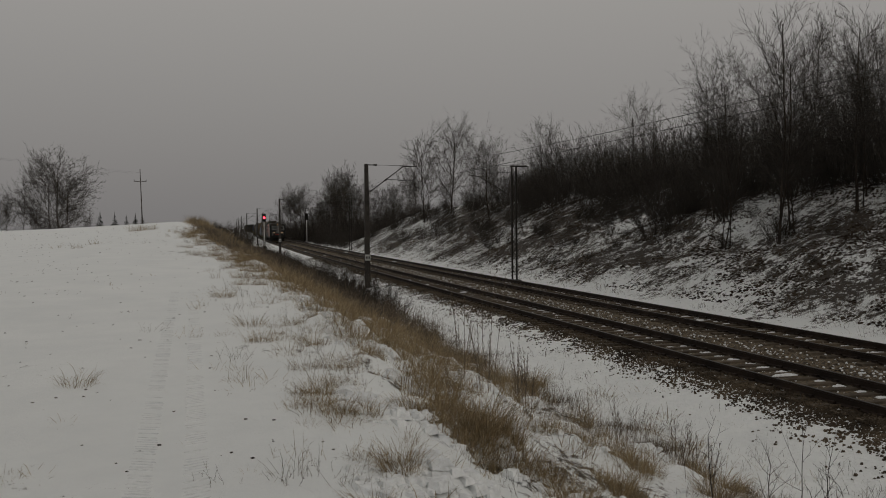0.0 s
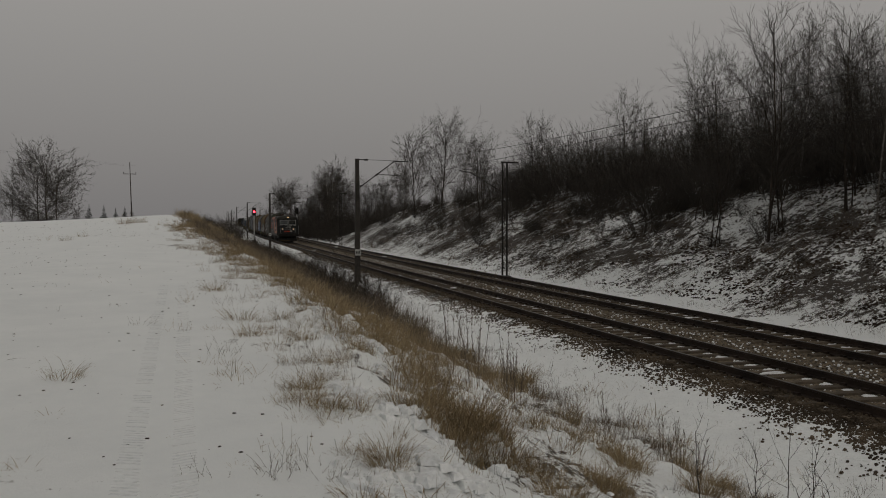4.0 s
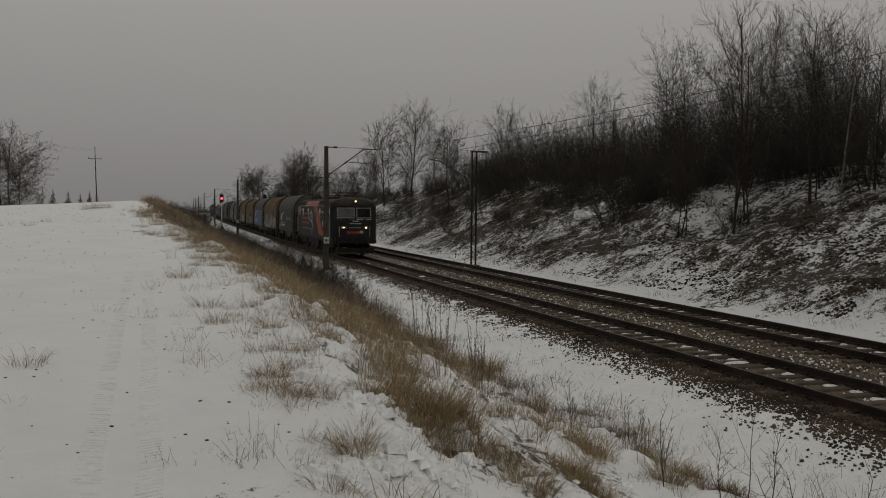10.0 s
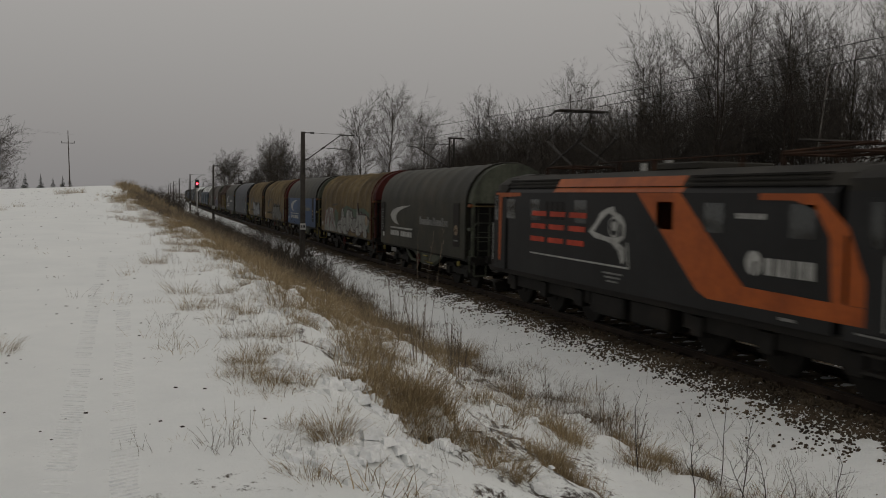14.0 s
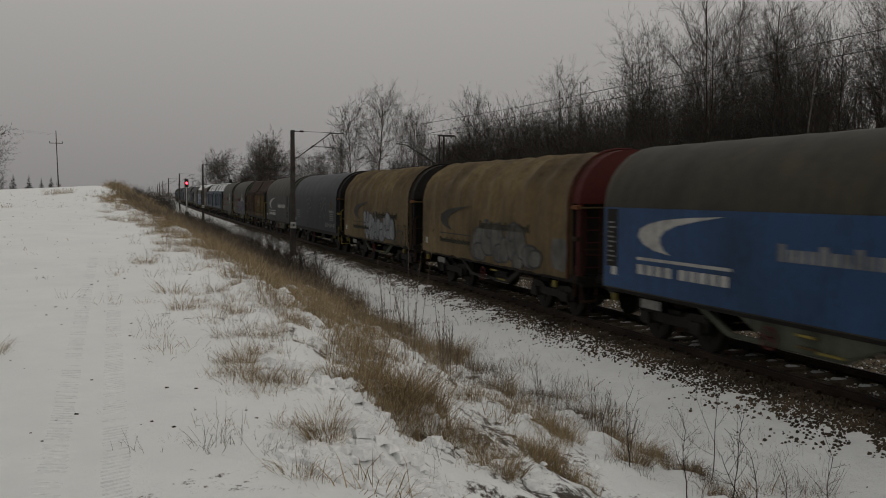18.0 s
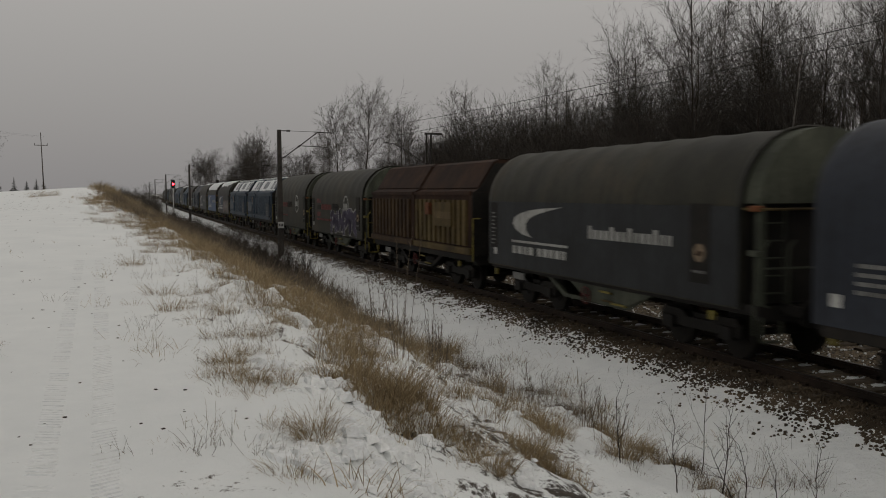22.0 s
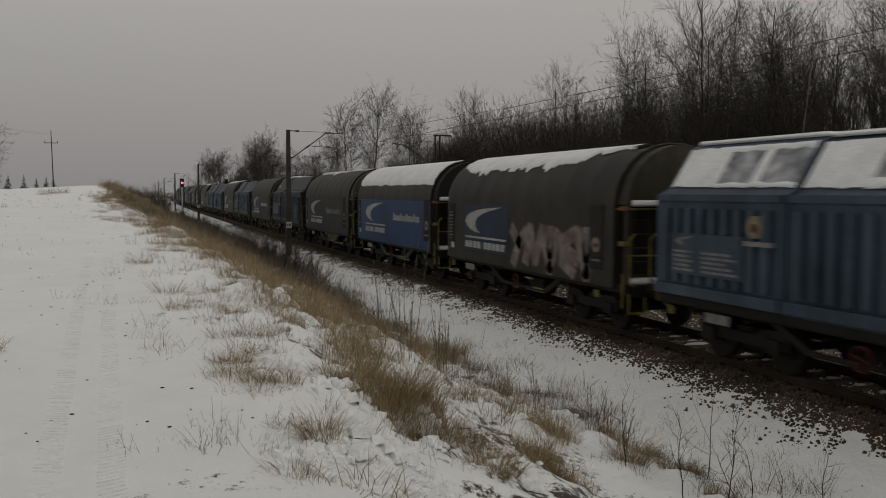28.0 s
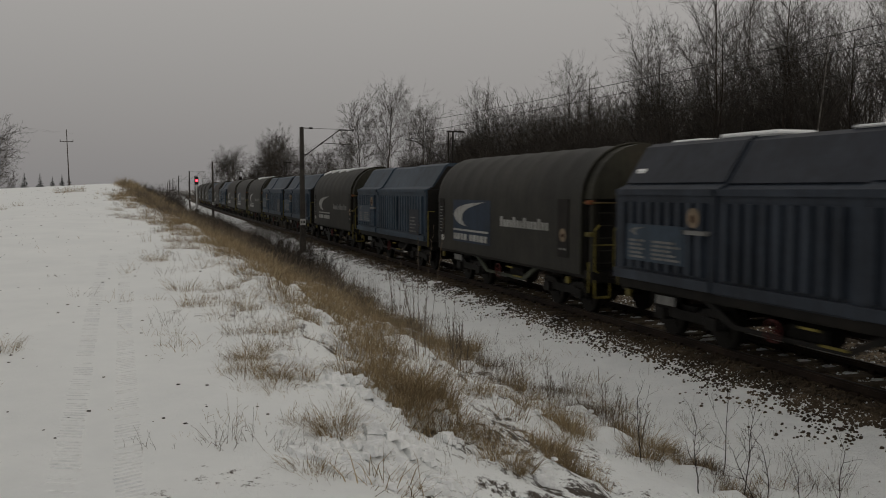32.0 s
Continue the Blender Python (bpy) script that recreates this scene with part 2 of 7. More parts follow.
M_BLUEBOX = surface("slate_blue_steel", (0.0390, 0.0600, 0.0860), (0.0260, 0.0400, 0.0580), (0.0560, 0.0810, 0.1100), 0.55, grain=9, patch=0.6, streak=0.38)
M_PATCH = surface("dark_blue_logo_patch", (0.0150, 0.0300, 0.0560), (0.0105, 0.0210, 0.0400), (0.0200, 0.0390, 0.0710), 0.55, grain=9, patch=0.6, streak=0.38)
M_GRAFDIM = surface("dim_grey_spray_paint", (0.0850, 0.0850, 0.0780), (0.0500, 0.0500, 0.0450), (0.1250, 0.1260, 0.1180), 0.6, patch=2.0, streak=0.38)
M_SLATEBOX = surface("dark_slate_steel", (0.0270, 0.0350, 0.0490), (0.0180, 0.0235, 0.0330), (0.0390, 0.0490, 0.0660), 0.55, grain=9, patch=0.6, streak=0.38)
M_RUST = surface("rusted_brown_steel", (0.034, 0.0158, 0.0085), (0.0186, 0.0090, 0.0055), (0.0560, 0.0270, 0.014), 0.85, grain=12, patch=0.9, bump=0.3, streak=0.38)
M_OCHRE = surface("dirty_ochre_steel", (0.0880, 0.0620, 0.0235), (0.0460, 0.0300, 0.0120), (0.1200, 0.0880, 0.0360), 0.8, grain=10, patch=0.9, streak=0.38)
M_RUSTRIB = surface("rusty_ochre_ribs", (0.050, 0.0285, 0.0125), (0.028, 0.015, 0.008), (0.075, 0.045, 0.019), 0.8, grain=10, patch=0.9, streak=0.38)
M_GREEN = surface("grey_green_end_steel", (0.0551, 0.0609, 0.0435), (0.0290, 0.0319, 0.0232), (0.0812, 0.0870, 0.0638), 0.7, streak=0.38)
M_REDEND = surface("dull_red_end_steel", (0.0557, 0.0077, 0.0056), (0.0313, 0.0049, 0.0038), (0.0696, 0.0104, 0.0077), 0.7)
M_GRAF = surface("pale_spray_paint", (0.2100, 0.2120, 0.1950), (0.1250, 0.1270, 0.1150), (0.2900, 0.2920, 0.2700), 0.6, patch=2.0, streak=0.38)
M_GRAFPURP = surface("purple_spray_paint", (0.0493, 0.0406, 0.0754), (0.0290, 0.0232, 0.0464), (0.0696, 0.0580, 0.0986), 0.6, patch=2.0)
M_GRAFRED = surface("wine_spray_paint", (0.1102, 0.0261, 0.0232), (0.0580, 0.0145, 0.0145), (0.1450, 0.0406, 0.0348), 0.6, patch=2.0)
M_GRAFPINK = surface("pinkish_spray_paint", (0.175, 0.150, 0.140), (0.09, 0.07, 0.065), (0.27, 0.24, 0.225), 0.6, patch=3.0, streak=0.38)
M_GRAFGREEN = surface("green_spray_paint", (0.045, 0.070, 0.045), (0.030, 0.046, 0.032), (0.060, 0.090, 0.058), 0.6, patch=2.0)
M_GRAFDARK = surface("wine_black_spray_paint", (0.030, 0.014, 0.013), rough=0.6, patch=2.0)
M_GRAFBLUE = surface("grey_blue_spray_paint", (0.1750, 0.1880, 0.2020), (0.1050, 0.1140, 0.1240), (0.2400, 0.2520, 0.2660), 0.6, patch=2.0)
M_LOCO = surface("black_locomotive_paint", (0.010, 0.010, 0.0105), (0.007, 0.007, 0.007), (0.015, 0.015, 0.015), 0.55, grain=8, patch=0.6, bump=0.05, streak=0.18)
M_LOCOROOF = surface("sooty_roof_steel", (0.022, 0.020, 0.015), (0.012, 0.011, 0.009), (0.034, 0.030, 0.023), 0.7)
M_ORANGE = surface("orange_livery_paint", (0.3500, 0.0800, 0.0130), (0.2500, 0.0560, 0.0100), (0.4000, 0.0970, 0.0170), 0.45, grain=8, patch=0.7, bump=0.05, streak=0.18)
M_REDLOGO = surface("red_logo_paint", (0.40, 0.045, 0.018), rough=0.5, bump=0.05)
M_GLASS = surface("dark_cab_glass", (0.02, 0.022, 0.022), rough=0.08, bump=0.0, spec=0.5)
# lit copy of the cab glass: the light on it raises the base colour
M_GLASSLIT = surface("lit_windscreen_glass", (0.06, 0.066, 0.064), (0.05, 0.055, 0.053), (0.075, 0.08, 0.078), 0.15, bump=0.0, spec=0.5)
M_NOTICE = surface("faded_tan_notice", (0.22, 0.165, 0.11), rough=0.7, patch=3.0)
M_PLATE = surface("small_orange_plate", (0.13, 0.045, 0.016), rough=0.7, patch=3.0)
M_DARKSLATE = surface("dark_slate_tarpaulin", (0.0185, 0.0210, 0.0235), (0.0120, 0.0135, 0.0150), (0.0270, 0.0300, 0.0330), 0.55, grain=7, patch=0.6, bump=0.2, dist=0.015, streak=0.38)
M_THINSNOW = surface("thin_streaked_snow", (0.30, 0.31, 0.33), (0.12, 0.13, 0.145), (0.55, 0.56, 0.57), 0.7, grain=9, patch=2.2, bump=0.2, streak=0.45)
M_LAMP = glow("headlamp_light", (1.0, 0.60, 0.28), 4.5)
M_REDLAMP = glow("signal_red_light", (1.0, 0.03, 0.05), 7.0)


# ---- building helpers ----
def finish(bm, name, smooth=False):
    bmesh.ops.recalc_face_normals(bm, faces=bm.faces)
    me = bpy.data.meshes.new(name)
    bm.to_mesh(me)
    bm.free()
    if smooth:
        for p in me.polygons:
            p.use_smooth = True
    return me


def part(name, shape, material, parent=None, label="", at=None, smooth=False):
    """ONE mesh object, from a bmesh or a mesh, under a thing or a part."""
    me = shape if isinstance(shape, bpy.types.Mesh) else finish(shape, name, smooth)
    if material and not me.materials:
        me.materials.append(material)
    ob = new(name, me)
    if parent:
        ob.parent = parent
    if at is not None:
        ob.matrix_basis = at
    if label:
        tagged(ob, label)
    return ob


def raw(name, verts, faces, material):
    me = bpy.data.meshes.new(name)
    me.from_pydata(verts, [], faces)
    me.materials.append(material)
    me.update()
    return me


def box(bm, x0, x1, y0, y1, z0, z1):
    c = [bm.verts.new((x, y, z)) for z in (z0, z1) for x, y in ((x0, y0), (x1, y0), (x1, y1), (x0, y1))]
    for f in ((0, 3, 2, 1), (4, 5, 6, 7), (0, 1, 5, 4), (1, 2, 6, 5), (2, 3, 7, 6), (3, 0, 4, 7)):
        bm.faces.new([c[i] for i in f])
    return c


def boxes(*dims, bevel=0.0):
    bm = bmesh.new()
    for d in dims:
        box(bm, *d)
    if bevel:
        bmesh.ops.bevel(bm, geom=bm.edges[:], offset=bevel, segments=1, affect="EDGES")
    return bm


def rod(bm, p, q, r, r2=None, n=6):
    p, q = Vector(p), Vector(q)
    r2 = r if r2 is None else r2
    rot = (q - p).to_track_quat("Z", "Y")
    rings = []
    for c, rr in ((p, r), (q, r2)):
        rings.append([bm.verts.new(c + rot @ Vector((rr * math.cos(a), rr * math.sin(a), 0))) for a in [2 * math.pi * i / n for i in range(n)]])
    for i in range(n):
        bm.faces.new((rings[0][i], rings[0][(i + 1) % n], rings[1][(i + 1) % n], rings[1][i]))
    bm.faces.new(rings[0][::-1])
    bm.faces.new(rings[1])


def rods(*items, n=6):
    bm = bmesh.new()
    for it in items:
        rod(bm, *it, n=n)
    return bm


def prism(bm, pts, axis, a, b):
    """A closed outline swept along an axis from a to b. pts: the two other coordinates, in order."""
    def put(u, v, w):
        return {"x": (w, u, v), "y": (u, w, v), "z": (u, v, w)}[axis]
    lo = [bm.verts.new(put(u, v, a)) for u, v in pts]
    hi = [bm.verts.new(put(u, v, b)) for u, v in pts]
    k = len(pts)
    for i in range(k):
        bm.faces.new((lo[i], lo[(i + 1) % k], hi[(i + 1) % k], hi[i]))
    bm.faces.new(lo[::-1])
    bm.faces.new(hi)


def one_prism(pts, axis, a, b):
    bm = bmesh.new()
    prism(bm, pts, axis, a, b)
    return bm


def tube_net(segs, sides=3):
    """Thin tapered tubes from (p, q, r at p, r at q); segments that follow on share their ring."""
    verts, faces = [], []
    last, ring = None, None

    def put(c, d, rr):
        rot = d.to_track_quat("Z", "Y")
        for i in range(sides):
            a = 2 * math.pi * i / sides
            verts.append(c + rot @ Vector((rr * math.cos(a), rr * math.sin(a), 0)))
        return len(verts) - sides

    for p, q, r, r2 in segs:
        d = q - p
        if d.length < 1e-5:
            continue
        a = ring if last is p else put(p, d, r)
        b = put(q, d, r2)
        for i in range(sides):
            j = (i + 1) % sides
            faces.append((a + i, a + j, b + j, b + i))
        last, ring = q, b
    return verts, faces


# ---- the lie of the land ----
XN, XF = 11.466, 15.446     # centre lines of the near and the far track; rail heads at z = 0


def bend(y):
    """The line swings gently east beyond the near stretch."""
    far = np.clip(np.asarray(y, float), 30.0, 460.0) - 30.0
    return 6.4e-5 * far * far


def smooth_step(a, b, x):
    t = np.clip((np.asarray(x, float) - a) / (b - a), 0, 1)
    return t * t * (3 - 2 * t)


def field_height(x, y):
    rise = np.where(y < 96, 1.45 + 0.0262 * y - 0.0000372 * y * y, 1.45 + 0.0262 * 96 - 0.0000372 * 96 * 96 - 0.012 * (y - 96))
    rise = np.maximum(rise, 0.2)
    return rise - 0.060 * np.maximum(0, -x - 3.5) * np.exp(-np.maximum(0, -x - 3.5) / 90) 


def field_edge(y):
    return np.interp(y, [-20, 5, 11, 16, 21, 28, 42, 94, 200], [0.5, 0.85, 1.5, 1.42, 1.27, 1.05, 0.2, -1.5, -2.0])


def land(x, y):
    """Height of the ground."""
    x, y = np.asarray(x, float), np.asarray(y, float)
    top, e = field_height(x, y), field_edge(y)
    t = np.clip((x - e) / (7.0 - e), 0, 1)
    s = (1 - (1 - t) ** 1.25) * smooth_step(-0.05, 0.16, t)
    west = top * (1 - s) + -0.56 * s
    east = np.interp(x, [17.0, 19.3, 20.2, 31.5, 45, 140, 800], [-0.56, -0.42, -0.1, 5.35, 6.4, 8.0, 6.0])
    # the cutting's bank runs out down the line
    east = np.where(x > 19.3, -0.42 + (east + 0.42) * (1 - 0.82 * smooth_step(134, 168, y)), east)
    lump = 0.25 * np.sin(0.31 * y + 0.7 * x) * np.sin(0.23 * x - 0.11 * y) * smooth_step(20, 24, x)
    bed = np.interp(x, [7.0, 8.3, 9.6, 10.25, 10.5, 17.0], [-0.56, -0.60, -0.33, -0.205, -0.56, -0.56])
    return np.where(x < 7.0, west, np.where(x < 17.0, bed, east + lump))


def land_at(x, y):
    x = x - float(bend(y))
    return float(land(x, y)) + rough_at(x, y)


def rough_at(x, y):
    """Small unevenness: humps on the grassy slope and the far bank, nearly none on the path."""
    a = float(smooth_step(0.3, 2.0, x) * (1 - smooth_step(6.4, 8.2, x)))
    b = float(smooth_step(19.5, 22, x))
    c = 0.25
    h = noise.noise(Vector((x * 1.1, y * 1.1, 3.0))) * 0.17 + noise.noise(Vector((x * 2.6, y * 2.6, 9.0))) * 0.15
    g = noise.noise(Vector((x * 0.35, y * 0.35, 5.0))) * 0.35 + noise.noise(Vector((x * 0.9, y * 0.9, 7.0))) * 0.16
    f = noise.noise(Vector((x * 0.25, y * 0.25, 1.0))) * 0.12
    return h * a + g * b + f * c * (1 - a) * (1 - b) * (0 if 8.6 < x < 17.5 else 1)


def build_ground():
    xs = sorted(set([-1500, -900, -500, -300, -200, -140, -100, -70, -50, -38] + [round(-30 + 1.2 * i, 2) for i in range(22)] +
                    [round(-3.6 + 0.2 * i, 2) for i in range(61)] + [8.6, 8.8, 9.0, 9.2, 9.4, 9.6, 9.8, 10.0, 10.15, 10.25, 10.5, 12, 15, 16.8, 17.2, 17.6, 18.0, 18.4, 18.8] + [round(19.1 + 0.3 * i, 2) for i in range(61)] +
                    [38, 40, 43, 47, 52, 60, 75, 100, 140, 200, 300, 500, 900, 1500]))
    ys, y = [-1500, -600, -250, -120, -60, -35, -22, -14, -8, -4], -1.0
    while y < 420:
        ys.append(y)
        y += 0.18 + max(0, y - 4) * 0.022
    ys += [460, 520, 600, 700, 850, 1050, 1300, 1600, 2000]
    verts = [(x + float(bend(yy)), yy, float(land(x, yy)) + rough_at(x, yy)) for yy in ys for x in xs]
    w = len(xs)
    faces = [(j * w + i, j * w + i + 1, (j + 1) * w + i + 1, (j + 1) * w + i) for j in range(len(ys) - 1) for i in range(w - 1)]
    me = raw("ground", verts, faces, M_GROUND)
    for p in me.polygons:
        p.use_smooth = True
    return tagged(new("ground", me), "snow-covered field, slope, ditch and littered bank", "ground", kind="structure")


build_ground()


# ---- railway: ballast bed, sleepers, rails ----
Y0 = -60.0


def swept(name, pts, x0=0.0):
    """An outline carried along the line's gentle curve."""
    ys = [Y0, 0.0, 30.0] + [40.0 + 12.0 * i for i in range(51)]
    k = len(pts)
    verts = [(x0 + u + float(bend(y)), y, v) for y in ys for u, v in pts]
    faces = [(j * k + i, j * k + (i + 1) % k, (j + 1) * k + (i + 1) % k, (j + 1) * k + i) for j in range(len(ys) - 1) for i in range(k)]
    faces += [tuple(range(k))[::-1], tuple((len(ys) - 1) * k + i for i in range(k))]
    bm = bmesh.new()
    vs = [bm.verts.new(v) for v in verts]
    for f in faces:
        bm.faces.new([vs[i] for i in f])
    return bm


def build_tracks():
    bm = swept("ballast", [(10.0, -0.95), (10.1, -0.33), (10.2, -0.235), (XN, -0.205), (13.0, -0.22), (13.45, -0.29), (13.9, -0.22), (XF, -0.205), (17.1, -0.235), (17.75, -0.56), (17.95, -0.95)])
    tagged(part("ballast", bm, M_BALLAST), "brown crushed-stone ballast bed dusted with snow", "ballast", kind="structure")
    for name, cx in (("track_1", XN), ("track_2", XF)):
        base = tagged(new(name), "railway track of rusty rails on snowy concrete sleepers", "track", kind="structure")
        base.location = (cx, 0, 0)
        for s in (-0.7525, 0.7525):
            prof = [(-0.07, -0.17), (0.07, -0.17), (0.07, -0.155), (0.012, -0.135), (0.012, -0.045), (0.036, -0.035), (0.036, -0.004), (-0.036, -0.004), (-0.036, -0.035), (-0.012, -0.045), (-0.012, -0.135), (-0.07, -0.155)]
            rail = part("rail", swept("rail", prof, s), M_RAIL, base)
            part("running_surface", swept("running_surface", [(-0.03, -0.004), (0.03, -0.004), (0.022, 0.0), (-0.022, 0.0)], s), M_RAILTOP, rail, "polished rail head")


build_tracks()


# ---- overhead line masts, wires, signals ----
MAST_Y = [-16.0, 51.0, 118.0, 180.0, 243.0, 306.0, 370.0, 440.0]


def concrete_mast(y):
    x = XN - 2.70 + 0.4 * float(bend(y))
    z0 = land_at(x, y) - 0.15
    top = 6.55
    m = tagged(new("catenary_mast"), "slender concrete catenary mast beside the near track", "catenary mast", "near side masts")
    m.location = (x, y, 0)
    bm = bmesh.new()
    k = [bm.verts.new(p) for p in ((-0.15, -0.17, z0), (0.15, -0.17, z0), (0.15, 0.17, z0), (-0.15, 0.17, z0), (-0.10, -0.11, top), (0.10, -0.11, top), (0.10, 0.11, top), (-0.10, 0.11, top))]
    for f in ((0, 3, 2, 1), (4, 5, 6, 7), (0, 1, 5, 4), (1, 2, 6, 5), (2, 3, 7, 6), (3, 0, 4, 7)):
        bm.faces.new([k[i] for i in f])
    part("post", bm, M_CONCRETE, m)
    part("foot_block", boxes((-0.24, 0.24, -0.26, 0.26, z0, z0 + 0.22), bevel=0.02), M_CONCRETE, m)
    part("top_arm", rods(((0.1, 0, 6.5), (0.55, 0, 6.5), 0.03), ((0.55, 0, 6.5), (2.55, 0, 6.46), 0.012), n=6), M_STEEL, m)
    part("bracket_tube", rods(((0.1, 0, 5.02), (0.28, 0, 5.03), 0.035), ((0.28, 0, 5.03), (2.15, 0, 6.42), 0.03), ((2.15, 0, 6.42), (2.95, 0, 6.44), 0.03)), M_STEEL, m)
    part("insulator", rods(((0.42, 0, 6.5), (0.62, 0, 6.5), 0.05), n=8), M_STEEL, m, "brown ceramic insulator")
    part("insulator", rods(((1.05, 0, 5.6), (1.2, 0, 5.71), 0.055), n=8), M_STEEL, m, "brown ceramic insulator")
    part("steady_arm", rods(((1.2, 0, 5.68), (2.75, 0, 5.60), 0.02), ((1.75, 0, 6.1), (1.8, 0, 5.66), 0.012)), M_STEEL, m)
    part("number_plate", boxes((-0.16, 0.16, -0.185, -0.165, 1.05, 1.4), bevel=0.004), M_WHITE, m, "small pale plate")
    plate = boxes(*[(-0.10 + 0.08 * i, -0.05 + 0.08 * i, -0.1885, -0.1855, 1.16, 1.30) for i in range(3)])
    part("plate_bars", plate, M_BLACK, m, "dark bars of unreadable digits")
    return m


def lattice_mast(y):
    x = XF + 2.70 + 0.4 * float(bend(y))
    z0 = land_at(x, y) - 0.2
    top = 6.55
    m = tagged(new("catenary_mast"), "dark steel twin-post lattice mast at the bank's foot", "catenary mast", "far side masts")
    m.location = (x, y, 0)
    for s in (-0.14, 0.14):
        part("upright", boxes((s - 0.045, s + 0.045, -0.06, 0.06, z0, top), bevel=0.01), M_STEEL, m)
    for i in range(14):
        za, zb = z0 + 0.5 + i * 0.47, z0 + 0.97 + i * 0.47
        part("lace_bar", rods(((-0.14 if i % 2 else 0.14, -0.05, za), (0.14 if i % 2 else -0.14, -0.05, zb), 0.018), n=4), M_STEEL, m)
    part("head_arm", boxes((-0.25, 0.85, -0.06, 0.06, top - 0.02, top + 0.08)), M_STEEL, m)
    part("foot_block", boxes((-0.35, 0.35, -0.3, 0.3, z0, z0 + 0.35), bevel=0.03), M_CONCRETE, m)
    part("top_arm", rods(((-0.15, 0, 6.2), (-2.6, 0, 6.1), 0.014)), M_STEEL, m)
    part("bracket_tube", rods(((-0.15, 0, 4.75), (-2.2, 0, 5.95), 0.03), ((-2.2, 0, 5.95), (-2.9, 0, 6.05), 0.03)), M_STEEL, m)
    return m


for yy in MAST_Y:
    concrete_mast(yy)
    lattice_mast(yy + 1.5)


def overhead_wires():
    for cx, off in ((XN, 0.0), (XF, 1.5)):
        w = tagged(new("overhead_line"), "contact wire and sagging carrier wire over a track", "overhead line", "overhead lines")
        w.location = (cx, 0, 0)
        for a, b in zip(MAST_Y[:-1], MAST_Y[1:]):
            a, b = a + off, b + off
            xa, xb = float(bend(a)), float(bend(b))
            part("contact_wire", rods(((0.2 + xa, a, 5.45), (-0.2 + xb, b, 5.45), 0.0075), n=4), M_WIRE, w)
            pts = [Vector((xa + (xb - xa) * i / 8, a + (b - a) * i / 8, 6.45 - 3.0 * i / 8 * (1 - i / 8))) for i in range(9)]
            v, f = tube_net([(p, q, 0.007, 0.007) for p, q in zip(pts[:-1], pts[1:])], 4)
            part("carrier_wire", raw("carrier_wire", v, f, M_WIRE), None, w)
            for i, p in enumerate(pts):
                if 0 < i < 8 and a < 120:
                    part("dropper", rods((p, (p[0] + 0.2 - 0.4 * i / 8, p[1], 5.45), 0.0035), n=3), M_WIRE, w)


overhead_wires()


def signal(x, y, lit, head_z, label):
    s = tagged(new("railway_signal"), label, "railway signal", "signals")
    z0 = land_at(x, y) - 0.1
    s.location = (x, y, 0)
    part("post", rods(((0, 0, z0), (0, 0, head_z - 0.3), 0.09), n=8), M_WHITE, s, "white tubular post")
    part("base_box", boxes((-0.3, 0.3, -0.25, 0.25, z0, z0 + 0.6), bevel=0.02), M_CONCRETE, s)
    part("head", boxes((-0.3, 0.3, -0.1, 0.12, head_z - 0.55, head_z + 0.75), bevel=0.05), M_BLACK, s, "black lamp housing")
    for i, dz in enumerate((-0.32, 0.1, 0.5)):
        part("hood", rods(((0, -0.1, head_z + dz), (0, -0.32, head_z + dz), 0.15), n=10), M_BLACK, s)
        if lit and i == 1:
            part("red_lamp", rods(((0, -0.322, head_z + dz), (0, -0.335, head_z + dz), 0.17), n=12), M_REDLAMP, s, "glowing red lamp")
    part("ladder", rods(((-0.18, 0.2, z0), (-0.18, 0.2, head_z), 0.02), ((0.18, 0.2, z0), (0.18, 0.2, head_z), 0.02), *[((-0.18, 0.2, z0 + 0.4 * k), (0.18, 0.2, z0 + 0.4 * k), 0.015) for k in range(1, 10)], n=4), M_STEEL, s)


signal(8.75, 148.0, True, 4.33, "railway signal showing a red light on a white post")
signal(18.3, 174.0, False, 4.7, "unlit railway signal on a white post by the bank")


def telegraph_pole(x, y, top):
    p = tagged(new("utility_pole"), "tall thin wooden utility pole with a crossarm on the field", "utility pole")
    z0 = land_at(x, y) - 0.3
    p.location = (x, y, 0)
    part("pole", rods(((0.25, 0, z0), (0, 0, top), 0.10, 0.05), n=8), M_BARK, p)
    part("crossarm", boxes((-0.95, 0.95, -0.05, 0.05, top - 1.95, top - 1.86)), M_BARK, p)
    for dx in (-0.9, 0.9):
        part("insulator", rods(((dx, 0, top - 1.9), (dx, 0, top - 1.6), 0.04), n=6), M_STEEL, p)
    return p


telegraph_pole(-10.2, 150.0, 3.056 + 150.5 * math.tan(radians(3.49)))
lines = tagged(new("power_line"), "thin power lines running over the field", "power line")
bmw = bmesh.new()
for dx in (-0.9, 0.9):
    rod(bmw, (-10.2 + dx, 150.0, 11.6), (-62.0 + dx, 60.0, 12.5), 0.006, n=3)
part("wire", bmw, M_WIRE, lines)


# ---- bare trees and bushes ----
def limb(rng, p, way, length, r, steps, lift, bend):
    segs, pts = [], [(p, way, r)]
    for i in range(steps):
        way = (way + Vector((rng.uniform(-bend, bend), rng.uniform(-bend, bend), rng.uniform(-bend, bend) + lift))).normalized()
        q = p + way * (length / steps)
        r2 = r * (1 - 0.8 / steps)
        segs.append((p, q, r, r2))
        p, r = q, r2
        pts.append((p, way, r))
    return segs, pts


